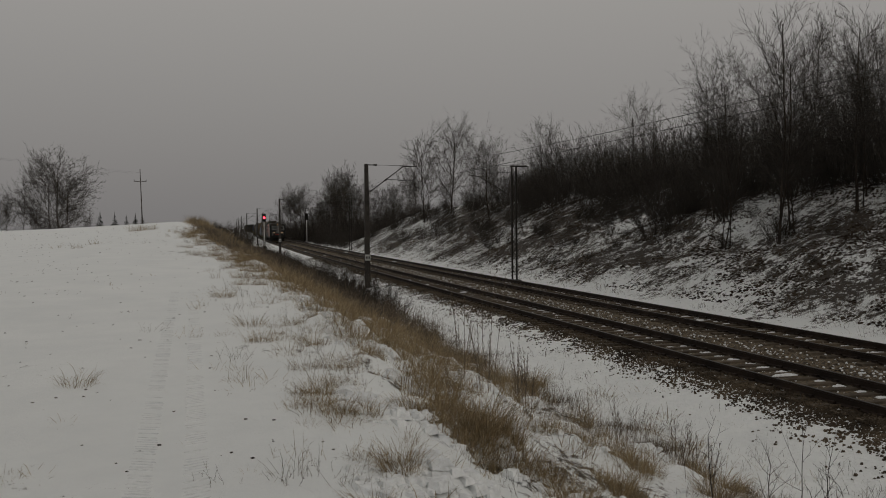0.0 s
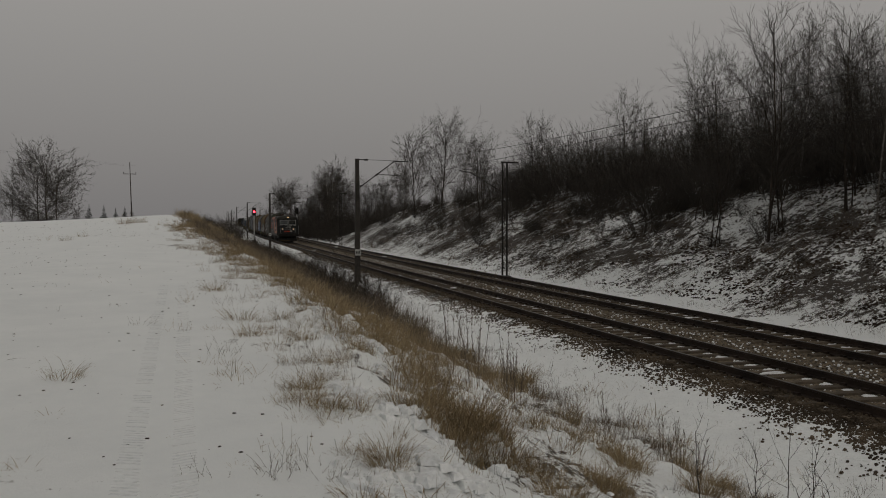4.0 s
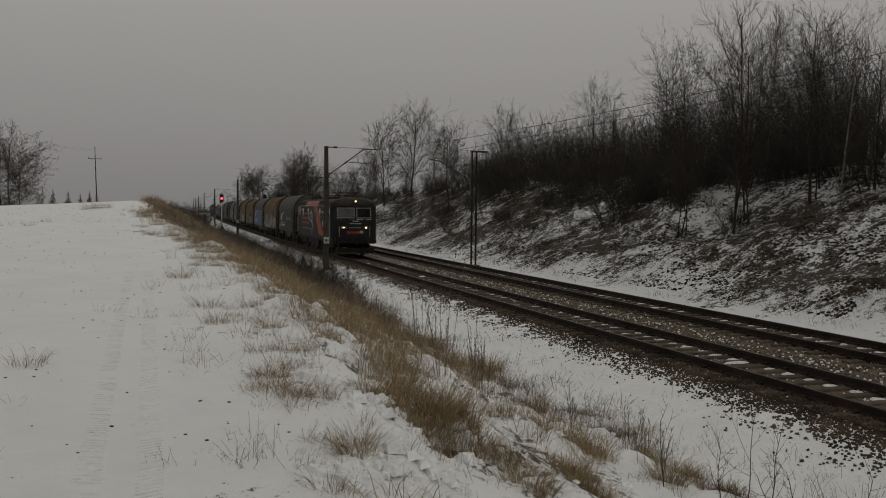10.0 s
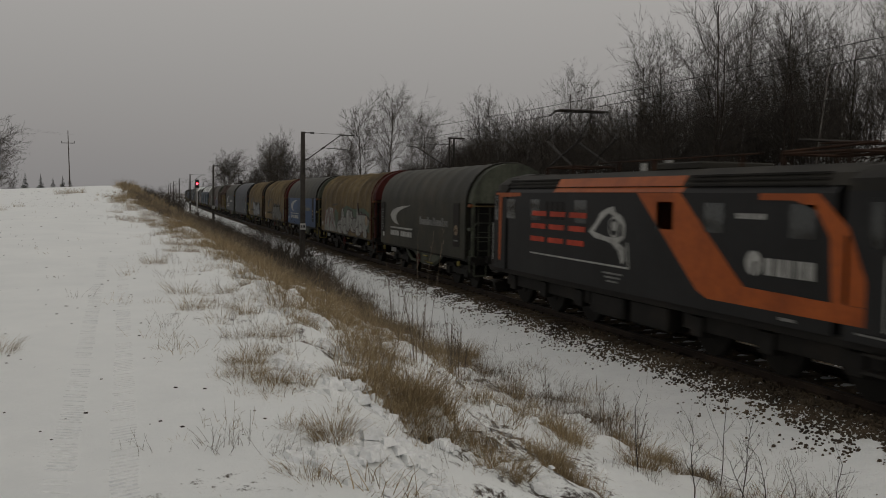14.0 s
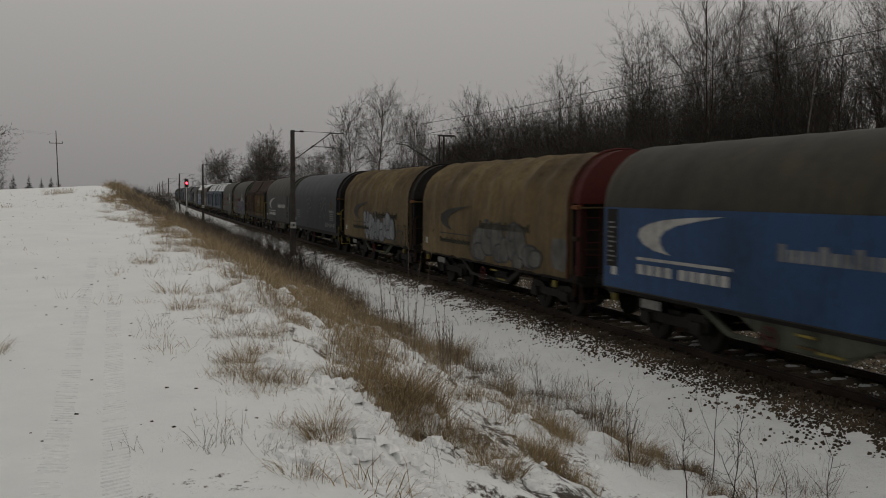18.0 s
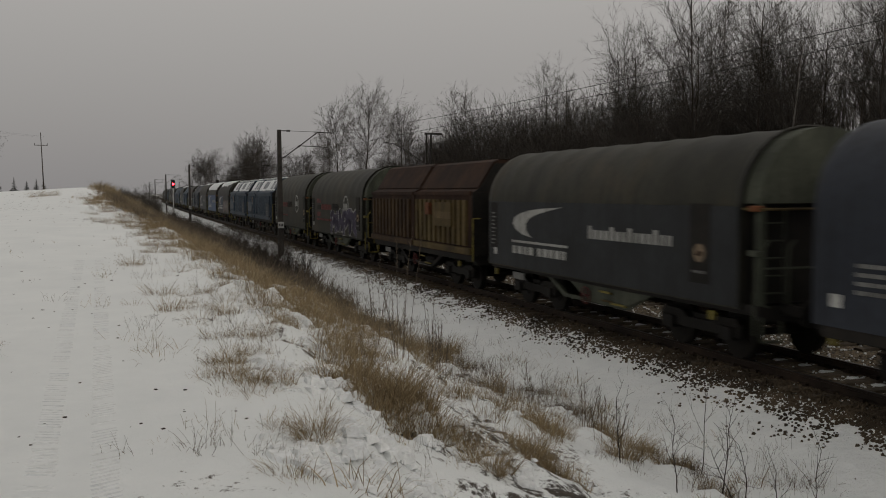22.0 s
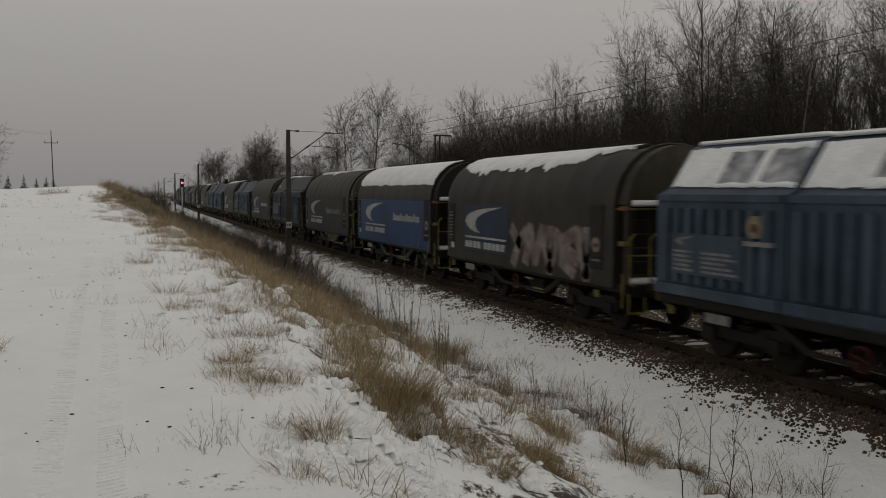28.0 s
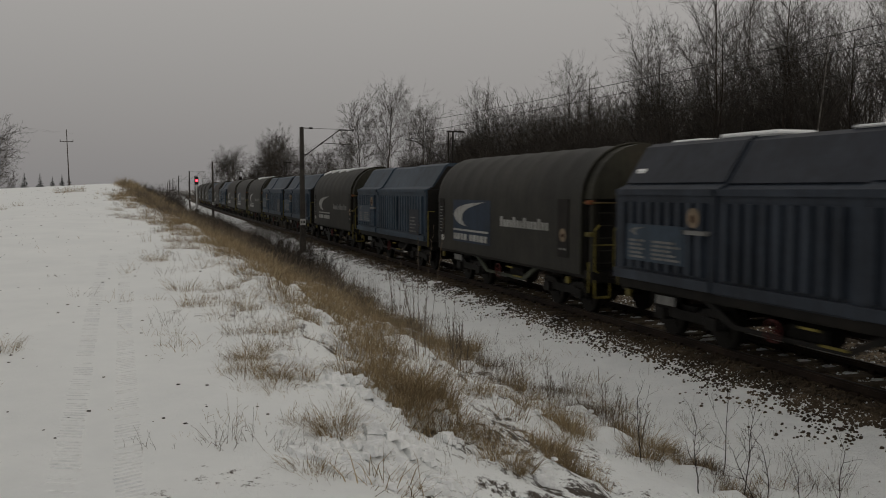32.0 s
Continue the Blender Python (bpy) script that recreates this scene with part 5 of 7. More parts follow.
def build_wagons():
    prev = 37.4
    for n, rear in enumerate(REAR, 1):
        front = prev + 1.25
        length, mid = rear - front, (rear + front) / 2
        half = length / 2
        prev = rear
        if n in (2, 4, 5):
            w = hood_wagon("covered_wagon", "hooded wagon with a sagging sand-brown tarpaulin and sprayed lettering", length, M_TAN, M_REDEND if n in (2, 4) else M_BLACK, M_RUST, 0.15, n)
            if n == 2:
                decal("green_haze", [(-half + 6.0, 1.9), (half - 0.9, 1.3), (half - 0.9, 2.2), (half - 2, 2.42), (2.0, 2.35), (0.5, 2.5), (-half + 5.6, 2.3)], M_GRAFGREEN, w, "faded green spray", 0.0025)
                decal("green_haze", blob(random.Random(2), -half + 4.2, 1.75, 1.0, 1.1), M_GRAFGREEN, w, "faded green spray", 0.0025)
                decal("grey_ground", [(-half + 0.95, 1.06), (-half + 4.4, 1.06), (-half + 3.5, 1.9), (-half + 3.3, 2.3), (-half + 2.4, 2.35), (-half + 1.2, 2.1)], M_GRAF, w, "grey sprayed ground", 0.0035)
                tagged_letters(w, -half + 1.0, -half + 3.9, 1.2, 2.3, [1, 4, 3], M_GRAFRED, M_GRAF, 21, 0.08)
                sprayed(w, -half + 4.5, half - 1.9, 1.05, 2.2, 8, M_GRAF, M_GRAFDARK, 22)
                decal("spray_tail", [(half - 3.4, 2.05), (half - 3.2, 2.6), (half - 3.05, 2.1), (half - 1.6, 2.12), (half - 0.75, 1.9), (half - 1.2, 1.45), (half - 2.6, 1.7)], M_GRAF, w, "pale sprayed tail shape", 0.030)
                decal("spray_edge", [(half - 3.25, 2.62), (half - 3.12, 2.66), (half - 2.9, 2.16), (half - 1.6, 2.17), (half - 0.7, 1.93), (half - 0.76, 1.86), (half - 1.6, 2.09), (half - 3.05, 2.08)], M_GRAFDARK, w, "", 0.034)
                decal("spray_disc", disc(half - 1.35, 1.85, 0.24), M_NOTICE, w, "tan sprayed disc", 0.036)
                decal("dark_tip", crescent(-half + 1.9, 2.1)[6:10], M_DGREY, w, "tip of an overpainted logo", 0.007)
            else:
                decal("crescent_logo", crescent(-half + 1.95, 2.19), M_DGREY, w, "dark sickle-shaped logo", 0.006)
                decal("logo_line", [(-half + 1.9, 1.73), (-half + 4.8, 1.73), (-half + 4.8, 1.77), (-half + 1.9, 1.77)], M_DGREY, w, off=0.006)
                part("logo_lettering", bars(-half + 1.95, -half + 4.8, 1.45, 1.62, 18, 0.45), M_OLIVE, w, "dark bars in place of the operator's name")
                part("address_lettering", bars(-half + 5.6, -half + 9.2, 2.02, 2.26, 26, 0.5), M_OLIVE, w, "dark bars in place of an address")
                if n == 5:
                    sprayed(w, -half + 3.9, -half + 8.6, 1.05, 2.15, 8, M_GRAFBLUE, M_NAVY, 25)
                    sprayed(w, -half + 8.8, -half + 10.4, 1.05, 1.75, 6, M_TAN, M_OLIVE, 26)
                else:
                    sprayed(w, -half + 5.0, -half + 9.6, 1.05, 2.1, 6, M_GRAFDIM, M_DARKSLATE, 24)
                    decal("grey_smear", blob(random.Random(6), -half + 10.9, 1.6, 0.9, 0.9), M_GRAFDIM, w, "grey sprayed smear", 0.006)
        elif n in (3, 14):
            w = hood_wagon("covered_wagon", "bright blue hooded wagon with a white sickle logo" + (" under snow" if n == 14 else ""), length, M_OLIVE, M_GREEN if n == 3 else M_BLACK, M_YELLOW, 0.015, n, M_BLUE)
            logo(w, half, M_LETTER)
            address(w, half, M_LETTER if n == 14 else M_GREYLET)
            sign_group(w, half)
            if n == 14:
                snow_sheet(w, -half + 0.5, half - 0.05, 4, 3.36, False)
        elif n == 6:
            w = hood_wagon("steel_hood_wagon", "long dark navy steel-hooded wagon with scrawled white graffiti", length, M_NAVY, M_BLACK, M_YELLOW, 0.012, n)
            part("deep_side_beam", boxes((-1.44, -1.37, -half + 0.2, half - 0.2, 0.84, 1.2), bevel=0.01), M_BLACK, w)
            tagged_letters(w, -half + 9.6, half - 0.9, 1.2, 1.46, [5, 3, 2, 4, 6, 1, 6, 2], M_GREYLET, M_NAVY, 60, 0.05)
            tagged_letters(w, -half + 8.1, -half + 9.8, 1.75, 2.7, [2, 4], M_NAVY, M_GREYLET, 61, 0.2)
            tagged_letters(w, -half + 4.4, -half + 5.7, 1.95, 2.6, [2], M_NAVY, M_GREYLET, 62, 0.22)
            decal("round_mark", disc(-half + 11.24, 2.4, 0.22), M_OCHRE, w, "round ochre mark", 0.012)
            part("data_lettering", bars(-half + 10.7, -half + 11.9, 2.02, 2.12, 6, 0.2), M_GREYLET, w)
            for k in range(4):
                part("data_lettering", bars(-half + 10.9, -half + 11.7, 1.6 + 0.1 * k, 1.65 + 0.1 * k, 3, 0.1), M_GREYLET, w)
                part("data_lettering", bars(-half + 0.9, -half + 2.1, 1.55 + 0.13 * k, 1.61 + 0.13 * k, 4, 0.12), M_GREYLET, w)
        elif n == 8:
            w = box_wagon("ribbed_wagon", "rusty brown ribbed wagon with one ochre half", length, M_RUST, 2, n, M_RUST, (M_OCHRE, M_RUSTRIB))
            decal("ochre_panel", [(8.0 - half, 1.95), (9.5 - half, 1.95), (9.5 - half, 2.72), (8.0 - half, 2.72)], M_OCHRE, w, "flat ochre panel", 0.160)
            decal("yellow_stripe", [(8.0 - half, 2.2), (9.5 - half, 2.2), (9.5 - half, 2.42), (8.0 - half, 2.42)], M_TAN, w, "faded sand-coloured stripe", 0.164)
            decal("orange_plate", [(7.05 - half, 2.3), (7.4 - half, 2.3), (7.4 - half, 2.7), (7.05 - half, 2.7)], M_PLATE, w, "small orange plate", 0.160)
        elif n in (11, 12, 18, 20, 21, 25, 27):
            w = box_wagon("ribbed_wagon", "slate-blue ribbed wagon in three telescoping hoods" + (" with snow on its roof" if n in (11, 12) else ""), length, M_BLUEBOX, 3, n)
            box_marks(w, half)
            if n in (11, 12):
                box_snow(w, half, n)
        elif n == 16:
            w = box_wagon("ribbed_wagon", "dark blue-grey ribbed wagon with snow remains on the roof ridge", length, M_SLATEBOX, 3, n, M_NAVY)
            box_marks(w, half)
            for k, dim in enumerate(((-0.6, 0.3, 1.2, 2.9, 4.03, 4.14), (-0.6, 0.3, 3.5, 4.6, 4.03, 4.10), (-1.16, -0.98, 4.7, 5.1, 3.36, 3.50), (-0.6, 0.3, -2.2, -0.6, 4.03, 4.09))):
                part("snow_patch", boxes(dim, bevel=0.04), M_SNOW, w, "leftover snow")
        elif n in (9, 10):
            w = hood_wagon("covered_wagon", "dark olive hooded wagon with a round white emblem" + (" and purple graffiti" if n == 9 else ""), length, M_OLIVE, M_GREEN, M_YELLOW, 0.02, n)
            c = -half + 7.7
            part("emblem_ring", ring(c, 2.38, 0.44, 0.51), M_LETTER, w, "white ring emblem")
            part("emblem_lettering", bars(c - 0.32, c + 0.32, 2.25, 2.52, 3, 0.25), M_LETTER, w)
            for z in (1.82, 2.5):
                decal("red_emblem", [(-half + 1.35, z), (-half + 2.3, z), (-half + 2.3, z + 0.22), (-half + 1.35, z + 0.22)], M_GRAFRED, w, "faded red emblem bar", 0.009)
            decal("dark_emblem", [(-half + 1.45, 2.16), (-half + 2.3, 2.16), (-half + 2.3, 2.4), (-half + 1.45, 2.4)], M_BLACK, w, "", 0.009)
            part("name_lettering", bars(-half + 2.5, -half + 4.75, 2.17, 2.44, 7, 0.25), M_GRAFRED, w, "faded red bars of lettering")
            part("name_lettering", bars(-half + 4.95, -half + 6.25, 2.17, 2.50, 4, 0.25), M_BLACK, w)
            part("name_lettering", bars(-half + 1.4, -half + 4.8, 1.62, 1.72, 9, 0.2), M_GRAFRED, w)
            if n == 9:
                tagged_letters(w, -half + 4.6, -half + 9.7, 1.15, 2.15, [2, 6, 1, 2, 4, 3], M_GRAFPURP, M_LETTER, 91, 0.34, 1.28)
            sign_group(w, half)
        else:
            fld = M_PATCH if n in (13, 17, 23) else None
            w = hood_wagon("covered_wagon", "dark hooded wagon with a pale sickle logo" + (" and roof snow patches" if n == 13 else ""), length, M_OLIVE if n in (1, 7, 15) else M_DGREY, M_GREEN if n in (1, 7, 15) else M_OLIVE, M_GREEN if n in (1, 7) else M_YELLOW, 0.02, n, M_DARKSLATE if n in (7, 15) else None)
            logo(w, half, M_LETTER, fld, 0.2)
            if n != 13:
                address(w, half, M_LETTER if n in (7, 17) else M_GREYLET)
            else:
                tagged_letters(w, -half + 5.2, -half + 9.9, 1.12, 2.2, [0, 1, 4, 3, 4], M_GRAFPINK, M_GRAFRED, 131, 0.36, 1.15)
                snow_sheet(w, -half + 1.2, half - 0.4, 13, 3.72, True)
            if n in (15, 19, 22):
                snow_sheet(w, -half + 0.6, half - 0.4, n, 4.12, True)
            sign_group(w, half)
        TRAIN.append((w, mid))


def box_marks(w, half):
    p = -half + 0.68
    decal("lettered_panel", [(p, 1.58), (p + 2.15, 1.58), (p + 2.15, 2.34), (p, 2.34)], M_BLUEBOX, w, "smooth panel of small stencilling", 0.160)
    decal("small_logo", [(p + a * 0.22 + 0.15, 2.18 + b * 0.25) for a, b in ((1.17, -0.32), (0.0, 0.02), (0.42, 0.28), (2.85, 0.48), (0.98, 0.15))], M_GREYLET, w, "small pale sickle logo", 0.164)
    bm = bmesh.new()
    for i in range(5):
        for a, b in ((p + 0.12, p + 0.72 - 0.1 * (i % 2)), (p + 1.0, p + 2.0 - 0.15 * (i % 3))):
            z = 1.64 + 0.085 * i
            prism(bm, [(-a, z), (-b, z), (-b, z + 0.045), (-a, z + 0.045)], "x", -WB - 0.164, -WB - 0.159)
    part("stencil_lettering", bm, M_GREYLET, w, "pale bars of unreadable stencilling")
    decal("notice_disc", disc(-half + 3.1, 2.52, 0.19), M_NOTICE, w, "round white notice", 0.160)
    decal("notice_mark", disc(-half + 3.1, 2.50, 0.08), M_RUST, w, "", 0.164)
    decal("notice_bar", [(-half + 2.75, 2.2), (-half + 3.5, 2.2), (-half + 3.5, 2.28), (-half + 2.75, 2.28)], M_GREYLET, w, "", 0.160)
    q = half - 1.9
    decal("builder_panel", [(q, 1.35), (q + 1.3, 1.35), (q + 1.3, 2.3), (q, 2.3)], M_NAVY, w, "dark lettered panel", 0.160)
    bm = bmesh.new()
    for i in range(5):
        z = 1.45 + 0.13 * i
        prism(bm, [(-(q + 0.15), z), (-(q + 0.9 - 0.15 * (i % 2)), z), (-(q + 0.9 - 0.15 * (i % 2)), z + 0.05), (-(q + 0.15), z + 0.05)], "x", -WB - 0.164, -WB - 0.159)
    part("stencil_lettering", bm, M_GREYLET, w)


def box_snow(w, half, seed):
    """Melting snow on the sloping roof of each hood: the rear part covered, the rest bare between rims."""
    y0, y1 = -half + 0.1, half - 0.1
    step = (y1 - y0) / 3
    for k in range(3):
        grow = 0.05 if k % 2 == 0 else 0.0
        a, b = y0 + k * step + 0.06, y0 + (k + 1) * step - 0.06

        def band(f0, f1, t0, t1, name_seed, lift=0.03, cover=M_SNOW):
            n, verts, faces = 20, [], []
            for j in range(n + 1):
                y = a + (b - a) * (f0 + (f1 - f0) * j / n)
                lo = t0 + 0.05 * noise.noise(Vector((y * 4, seed, name_seed)))
                hi = t1 + 0.06 * noise.noise(Vector((y * 3, seed + 5, name_seed)))
                for i in range(5):
                    t = lo + (hi - lo) * i / 4
                    up = lift * (0.15 if i in (0, 4) or j in (0, n) else 1)
                    tt = min(1.0, max(0.0, t))
                    verts.append((-(1.235 + grow - 0.5 * tt) - up * 0.84, y, 3.145 + 0.78 * tt + up * 0.54 + grow * 0.5))
            for j in range(n):
                for i in range(4):
                    c = j * 5 + i
                    faces.append((c, c + 1, c + 6, c + 5))
            me = raw("snow_cover", verts, faces, cover)
            for p in me.polygons:
                p.use_smooth = True
            part("snow_cover", me, None, w, "melting snow on the roof slope")
        band(0.60, 1.0, 0.04, 1.0, k)
        band(0.0, 0.63, 0.08, 0.92, k + 40, 0.012, M_THINSNOW)
        band(0.0, 0.62, 0.02, 0.13 + 0.1 * (k == 1), k + 10)
        band(0.0, 0.62, 0.86, 1.0, k + 20)
        if k != 1:
            band(0.27, 0.34, 0.1, 0.95, k + 30, 0.02)
        part("ridge_snow", boxes((-0.66, 0.5, a, b, 4.0 + grow * 0.5, 4.08 + grow * 0.5), bevel=0.03), M_SNOW, w, "snow on the roof ridge")
        for j in range(3):
            part("roof_seam", boxes((-(1.25 + grow), -(1.20 + grow), a + (b - a) * (0.1 + 0.2 * j), a + (b - a) * (0.1 + 0.2 * j) + 0.03, 3.15, 3.2)), M_GREYLET, w)


build_wagons()


def locomotive():
    """A six-axle electric locomotive, black with orange bands."""
    loco = tagged(new("electric_locomotive"), "black six-axle electric locomotive with orange bands and lit headlamps", "locomotive")
    front, rear = -8.15, 8.15
    H = 1.475

    def ends(y):
        return y
    side = [(-H, 1.0), (-H, 3.18), (-1.38, 3.30), (1.38, 3.30), (H, 3.18), (H, 1.0)]
    part("body", one_prism(side, "y", front + 1.75, rear - 1.75), M_LOCO, loco)
    for s in (-1, 1):
        # cab: the front leans back above the lamp band and tapers a little
        e, b = s * 8.15, s * 6.6
        def fy(x, z, e=e, s=s):
            return e + s * (0.08 - 0.10 * max(0.0, z - 2.2) / 0.9 - 0.50 * (abs(x) / 1.18) ** 1.25)

        bm = bmesh.new()
        rings = []
        for y, wdt in ((b, H), (e - s * 0.70, H), (e, H - 0.12)):
            zt = 3.22 if y != e else 3.18
            rings.append([(-wdt, y, 0.98), (-wdt, y, 2.2), (-wdt + 0.02, y - (s * 0.16 if y == e else 0), zt), (wdt - 0.02, y - (s * 0.16 if y == e else 0), zt), (wdt, y, 2.2), (wdt, y, 0.98)])
        vr = [[bm.verts.new(p) for p in r] for r in rings[:2]]
        for r1, r2 in zip(vr[:-1], vr[1:]):
            for i in range(6):
                bm.faces.new((r1[i], r1[(i + 1) % 6], r2[(i + 1) % 6], r2[i]))
        bm.faces.new(vr[0])
        xs_ = (-1.18, -0.6, 0.0, 0.6, 1.18)
        grid = [[bm.verts.new((x, fy(x, z), z)) for x in xs_] for z in (0.98, 2.2, 3.18)]
        for r1, r2 in zip(grid[:-1], grid[1:]):
            for i in range(4):
                bm.faces.new((r1[i], r1[i + 1], r2[i + 1], r2[i]))
        o = vr[1]
        for quad in ((o[0], o[1], grid[1][0], grid[0][0]), (o[1], o[2], grid[2][0], grid[1][0]), (o[4], o[5], grid[0][4], grid[1][4]), (o[3], o[4], grid[1][4], grid[2][4])):
            bm.faces.new(quad)
        bm.faces.new((o[2], o[3], *grid[2][::-1]))
        bm.faces.new((o[0], o[5], *grid[0][::-1]))
        cab = part("cab", bm, M_LOCO, loco)

        def slab(xa, xb, za, zb, thick, back=-0.03):
            cuts = [xa] + [x for x in (0.0,) if xa < x < xb] + [xb]
            bm = bmesh.new()
            for ua, ub in zip(cuts[:-1], cuts[1:]):
                c = []
                for t in (back, thick):
                    for x, z in ((ua, za), (ub, za), (ub, zb), (ua, zb)):
                        c.append(bm.verts.new((x, fy(x, z) + s * t, z)))
                for f in ((0, 1, 2, 3), (7, 6, 5, 4), (0, 4, 5, 1), (1, 5, 6, 2), (2, 6, 7, 3), (3, 7, 4, 0)):
                    bm.faces.new([c[i] for i in f])
            return bm

        def slabs(*items, thick=0.012):
            bm = bmesh.new()
            for xa, xb, za, zb in items:
                c = [bm.verts.new((x, fy(x, z) + s * t, z)) for t in (-0.02, thick) for x, z in ((xa, za), (xb, za), (xb, zb), (xa, zb))]
                for f in ((0, 1, 2, 3), (7, 6, 5, 4), (0, 4, 5, 1), (1, 5, 6, 2), (2, 6, 7, 3), (3, 7, 4, 0)):
                    bm.faces.new([c[i] for i in f])
            return bm
        # domed cab roof
        bm = bmesh.new()
        rr = []
        for y, k, top in ((b, 1.0, 3.72), (e - s * 1.0, 1.0, 3.74), (e - s * 0.62, 0.94, 3.70), (e - s * 0.34, 0.74, 3.60), (e - s * 0.06, 0.40, 3.36)):
            rr.append([bm.verts.new(p) for p in ((-1.44 * k, y, 3.17), (-1.40 * k, y, 3.17 + (top - 3.17) * 0.42), (-1.1 * k, y, 3.17 + (top - 3.17) * 0.78), (-0.55 * k, y, top), (0.55 * k, y, top), (1.1 * k, y, 3.17 + (top - 3.17) * 0.78), (1.40 * k, y, 3.17 + (top - 3.17) * 0.42), (1.44 * k, y, 3.17))])
        for r1, r2 in zip(rr[:-1], rr[1:]):
            for i in range(8):
                bm.faces.new((r1[i], r1[(i + 1) % 8], r2[(i + 1) % 8], r2[i]))
        bm.faces.new(rr[0])
        bm.faces.new(rr[4])
        part("cab_roof", bm, M_LOCOROOF, loco, "domed dark olive cab roof", smooth=False)
        # one pane takes the paler glass, with the light painted in
        for x0, x1, lit in ((-1.10, -0.04, True), (0.05, 1.10, False)):
            part("windscreen_frame", slab(x0, x1, 2.42, 3.10, 0.03), M_GREYLET, cab, "pale windscreen frame")
            part("windscreen", slab(x0 + 0.07, x1 - 0.07, 2.49, 3.03, 0.036), M_GLASSLIT if lit else M_GLASS, cab, "glass painted paler as if lit" if lit else "dark glass")
            part("wiper", rods(((x0 + 0.45, fy(x0 + 0.45, 3.0) + s * 0.05, 3.02), (x0 + 0.80, fy(x0 + 0.80, 2.65) + s * 0.06, 2.65), 0.011)), M_BLACK, cab)
        part("sill_rail", slab(-1.14, -0.05, 2.36, 2.385, 0.02), M_GREYLET, cab)
        part("sill_rail", slab(0.05, 1.14, 2.34, 2.375, 0.025), M_LETTER, cab)
        for x in (-0.70, 0.70):
            part("lamp_surround", slab(x - 0.15, x + 0.15, 1.76, 1.91, 0.045), M_GREYLET, cab, "chrome lamp surround")
            lx = x * 1.007
            part("headlamp", rods(((lx, fy(lx, 1.8) + s * 0.03, 1.835), (lx, fy(lx, 1.8) + s * 0.055, 1.835), 0.052), n=14), M_LAMP if s < 0 else M_GLASS, cab, "lit warm headlamp" if s < 0 else "unlit lamp")
        part("top_lamp_housing", rods(((0, e - s * 0.5, 3.50), (0, e + s * 0.02, 3.48), 0.13), n=14), M_LOCOROOF, cab)
        part("top_lamp", rods(((0, e + s * 0.02, 3.48), (0, e + s * 0.032, 3.48), 0.048), n=14), M_LAMP if s < 0 else M_GLASS, cab, "lit top headlamp" if s < 0 else "unlit lamp")
        part("number_panel", slab(-0.44, 0.44, 1.75, 1.92, 0.008), M_BLACK, cab)
        part("number_lettering", slabs(*[(-0.40 + 0.115 * i, -0.31 + 0.115 * i, 1.79, 1.88) for i in range(7)]), M_GREYLET, cab, "bars in place of the running number")
        part("front_lettering", slabs(*[(-0.16 + 0.08 * i, -0.10 + 0.08 * i, 2.20, 2.27) for i in range(5)], *[(-0.33 + 0.09 * i, -0.26 + 0.09 * i, 2.06, 2.12) for i in range(8)]), M_LETTER, cab, "pale bars of unreadable writing")
        part("front_logo", slabs(*[(-0.5 + 0.26 * i, -0.28 + 0.26 * i, 1.46, 1.60) for i in range(3)]), M_REDLOGO, cab, "red logo blocks")
        part("front_emblem", slabs((0.29, 0.52, 1.47, 1.64)), M_LETTER, cab)
        part("front_line", slabs((-0.5, 0.5, 1.41, 1.425)), M_GREYLET, cab)
        for x in (-0.98, 0.98):
            part("grab_rail", rods(((x, fy(x, 1.5) + s * 0.06, 1.25), (x, fy(x, 1.5) + s * 0.06, 1.90), 0.017)), M_LETTER, cab, "white vertical handrail")
        part("buffer_beam", boxes((-1.25, 1.25, min(e - s * 0.4, e + s * 0.08), max(e - s * 0.4, e + s * 0.08), 0.82, 1.25), bevel=0.02), M_BLACK, loco)
        for x in (-0.875, 0.875):
            part("buffer", rods(((x, e + s * 0.0, 1.04), (x, e + s * 0.26, 1.04), 0.12), ((x, e + s * 0.26, 1.04), (x, e + s * 0.42, 1.04), 0.08), n=10), M_BLACK, loco)
            part("buffer_head", boxes((x - 0.26, x + 0.26, min(e + s * 0.42, e + s * 0.46), max(e + s * 0.42, e + s * 0.46), 0.86, 1.22), bevel=0.015), M_BLACK, loco)
        part("coupling_hook", rods(((0, e + s * 0.05, 1.04), (0, e + s * 0.4, 1.02), 0.05), ((0, e + s * 0.4, 1.02), (0, e + s * 0.42, 0.72), 0.035)), M_BLACK, loco)
        for x in (-0.45, 0.45):
            part("brake_hose", rods(((x, e + s * 0.1, 0.95), (x, e + s * 0.22, 0.72), 0.025), ((x, e + s * 0.22, 0.72), (x * 0.8, e + s * 0.2, 0.5), 0.025)), M_BLACK, loco)
        part("snow_plough", one_prism([(-1.15, 0.2), (1.15, 0.2), (1.25, 0.55), (-1.25, 0.55)], "y", min(e - s * 0.15, e + s * 0.0), max(e - s * 0.15, e + s * 0.0)), M_BLACK, loco)
        part("plough_edge", boxes((-1.12, 0.25, min(e - s * 0.02, e + s * 0.012), max(e - s * 0.02, e + s * 0.012), 0.19, 0.27)), M_OCHRE, loco, "dirty yellow lower edge")
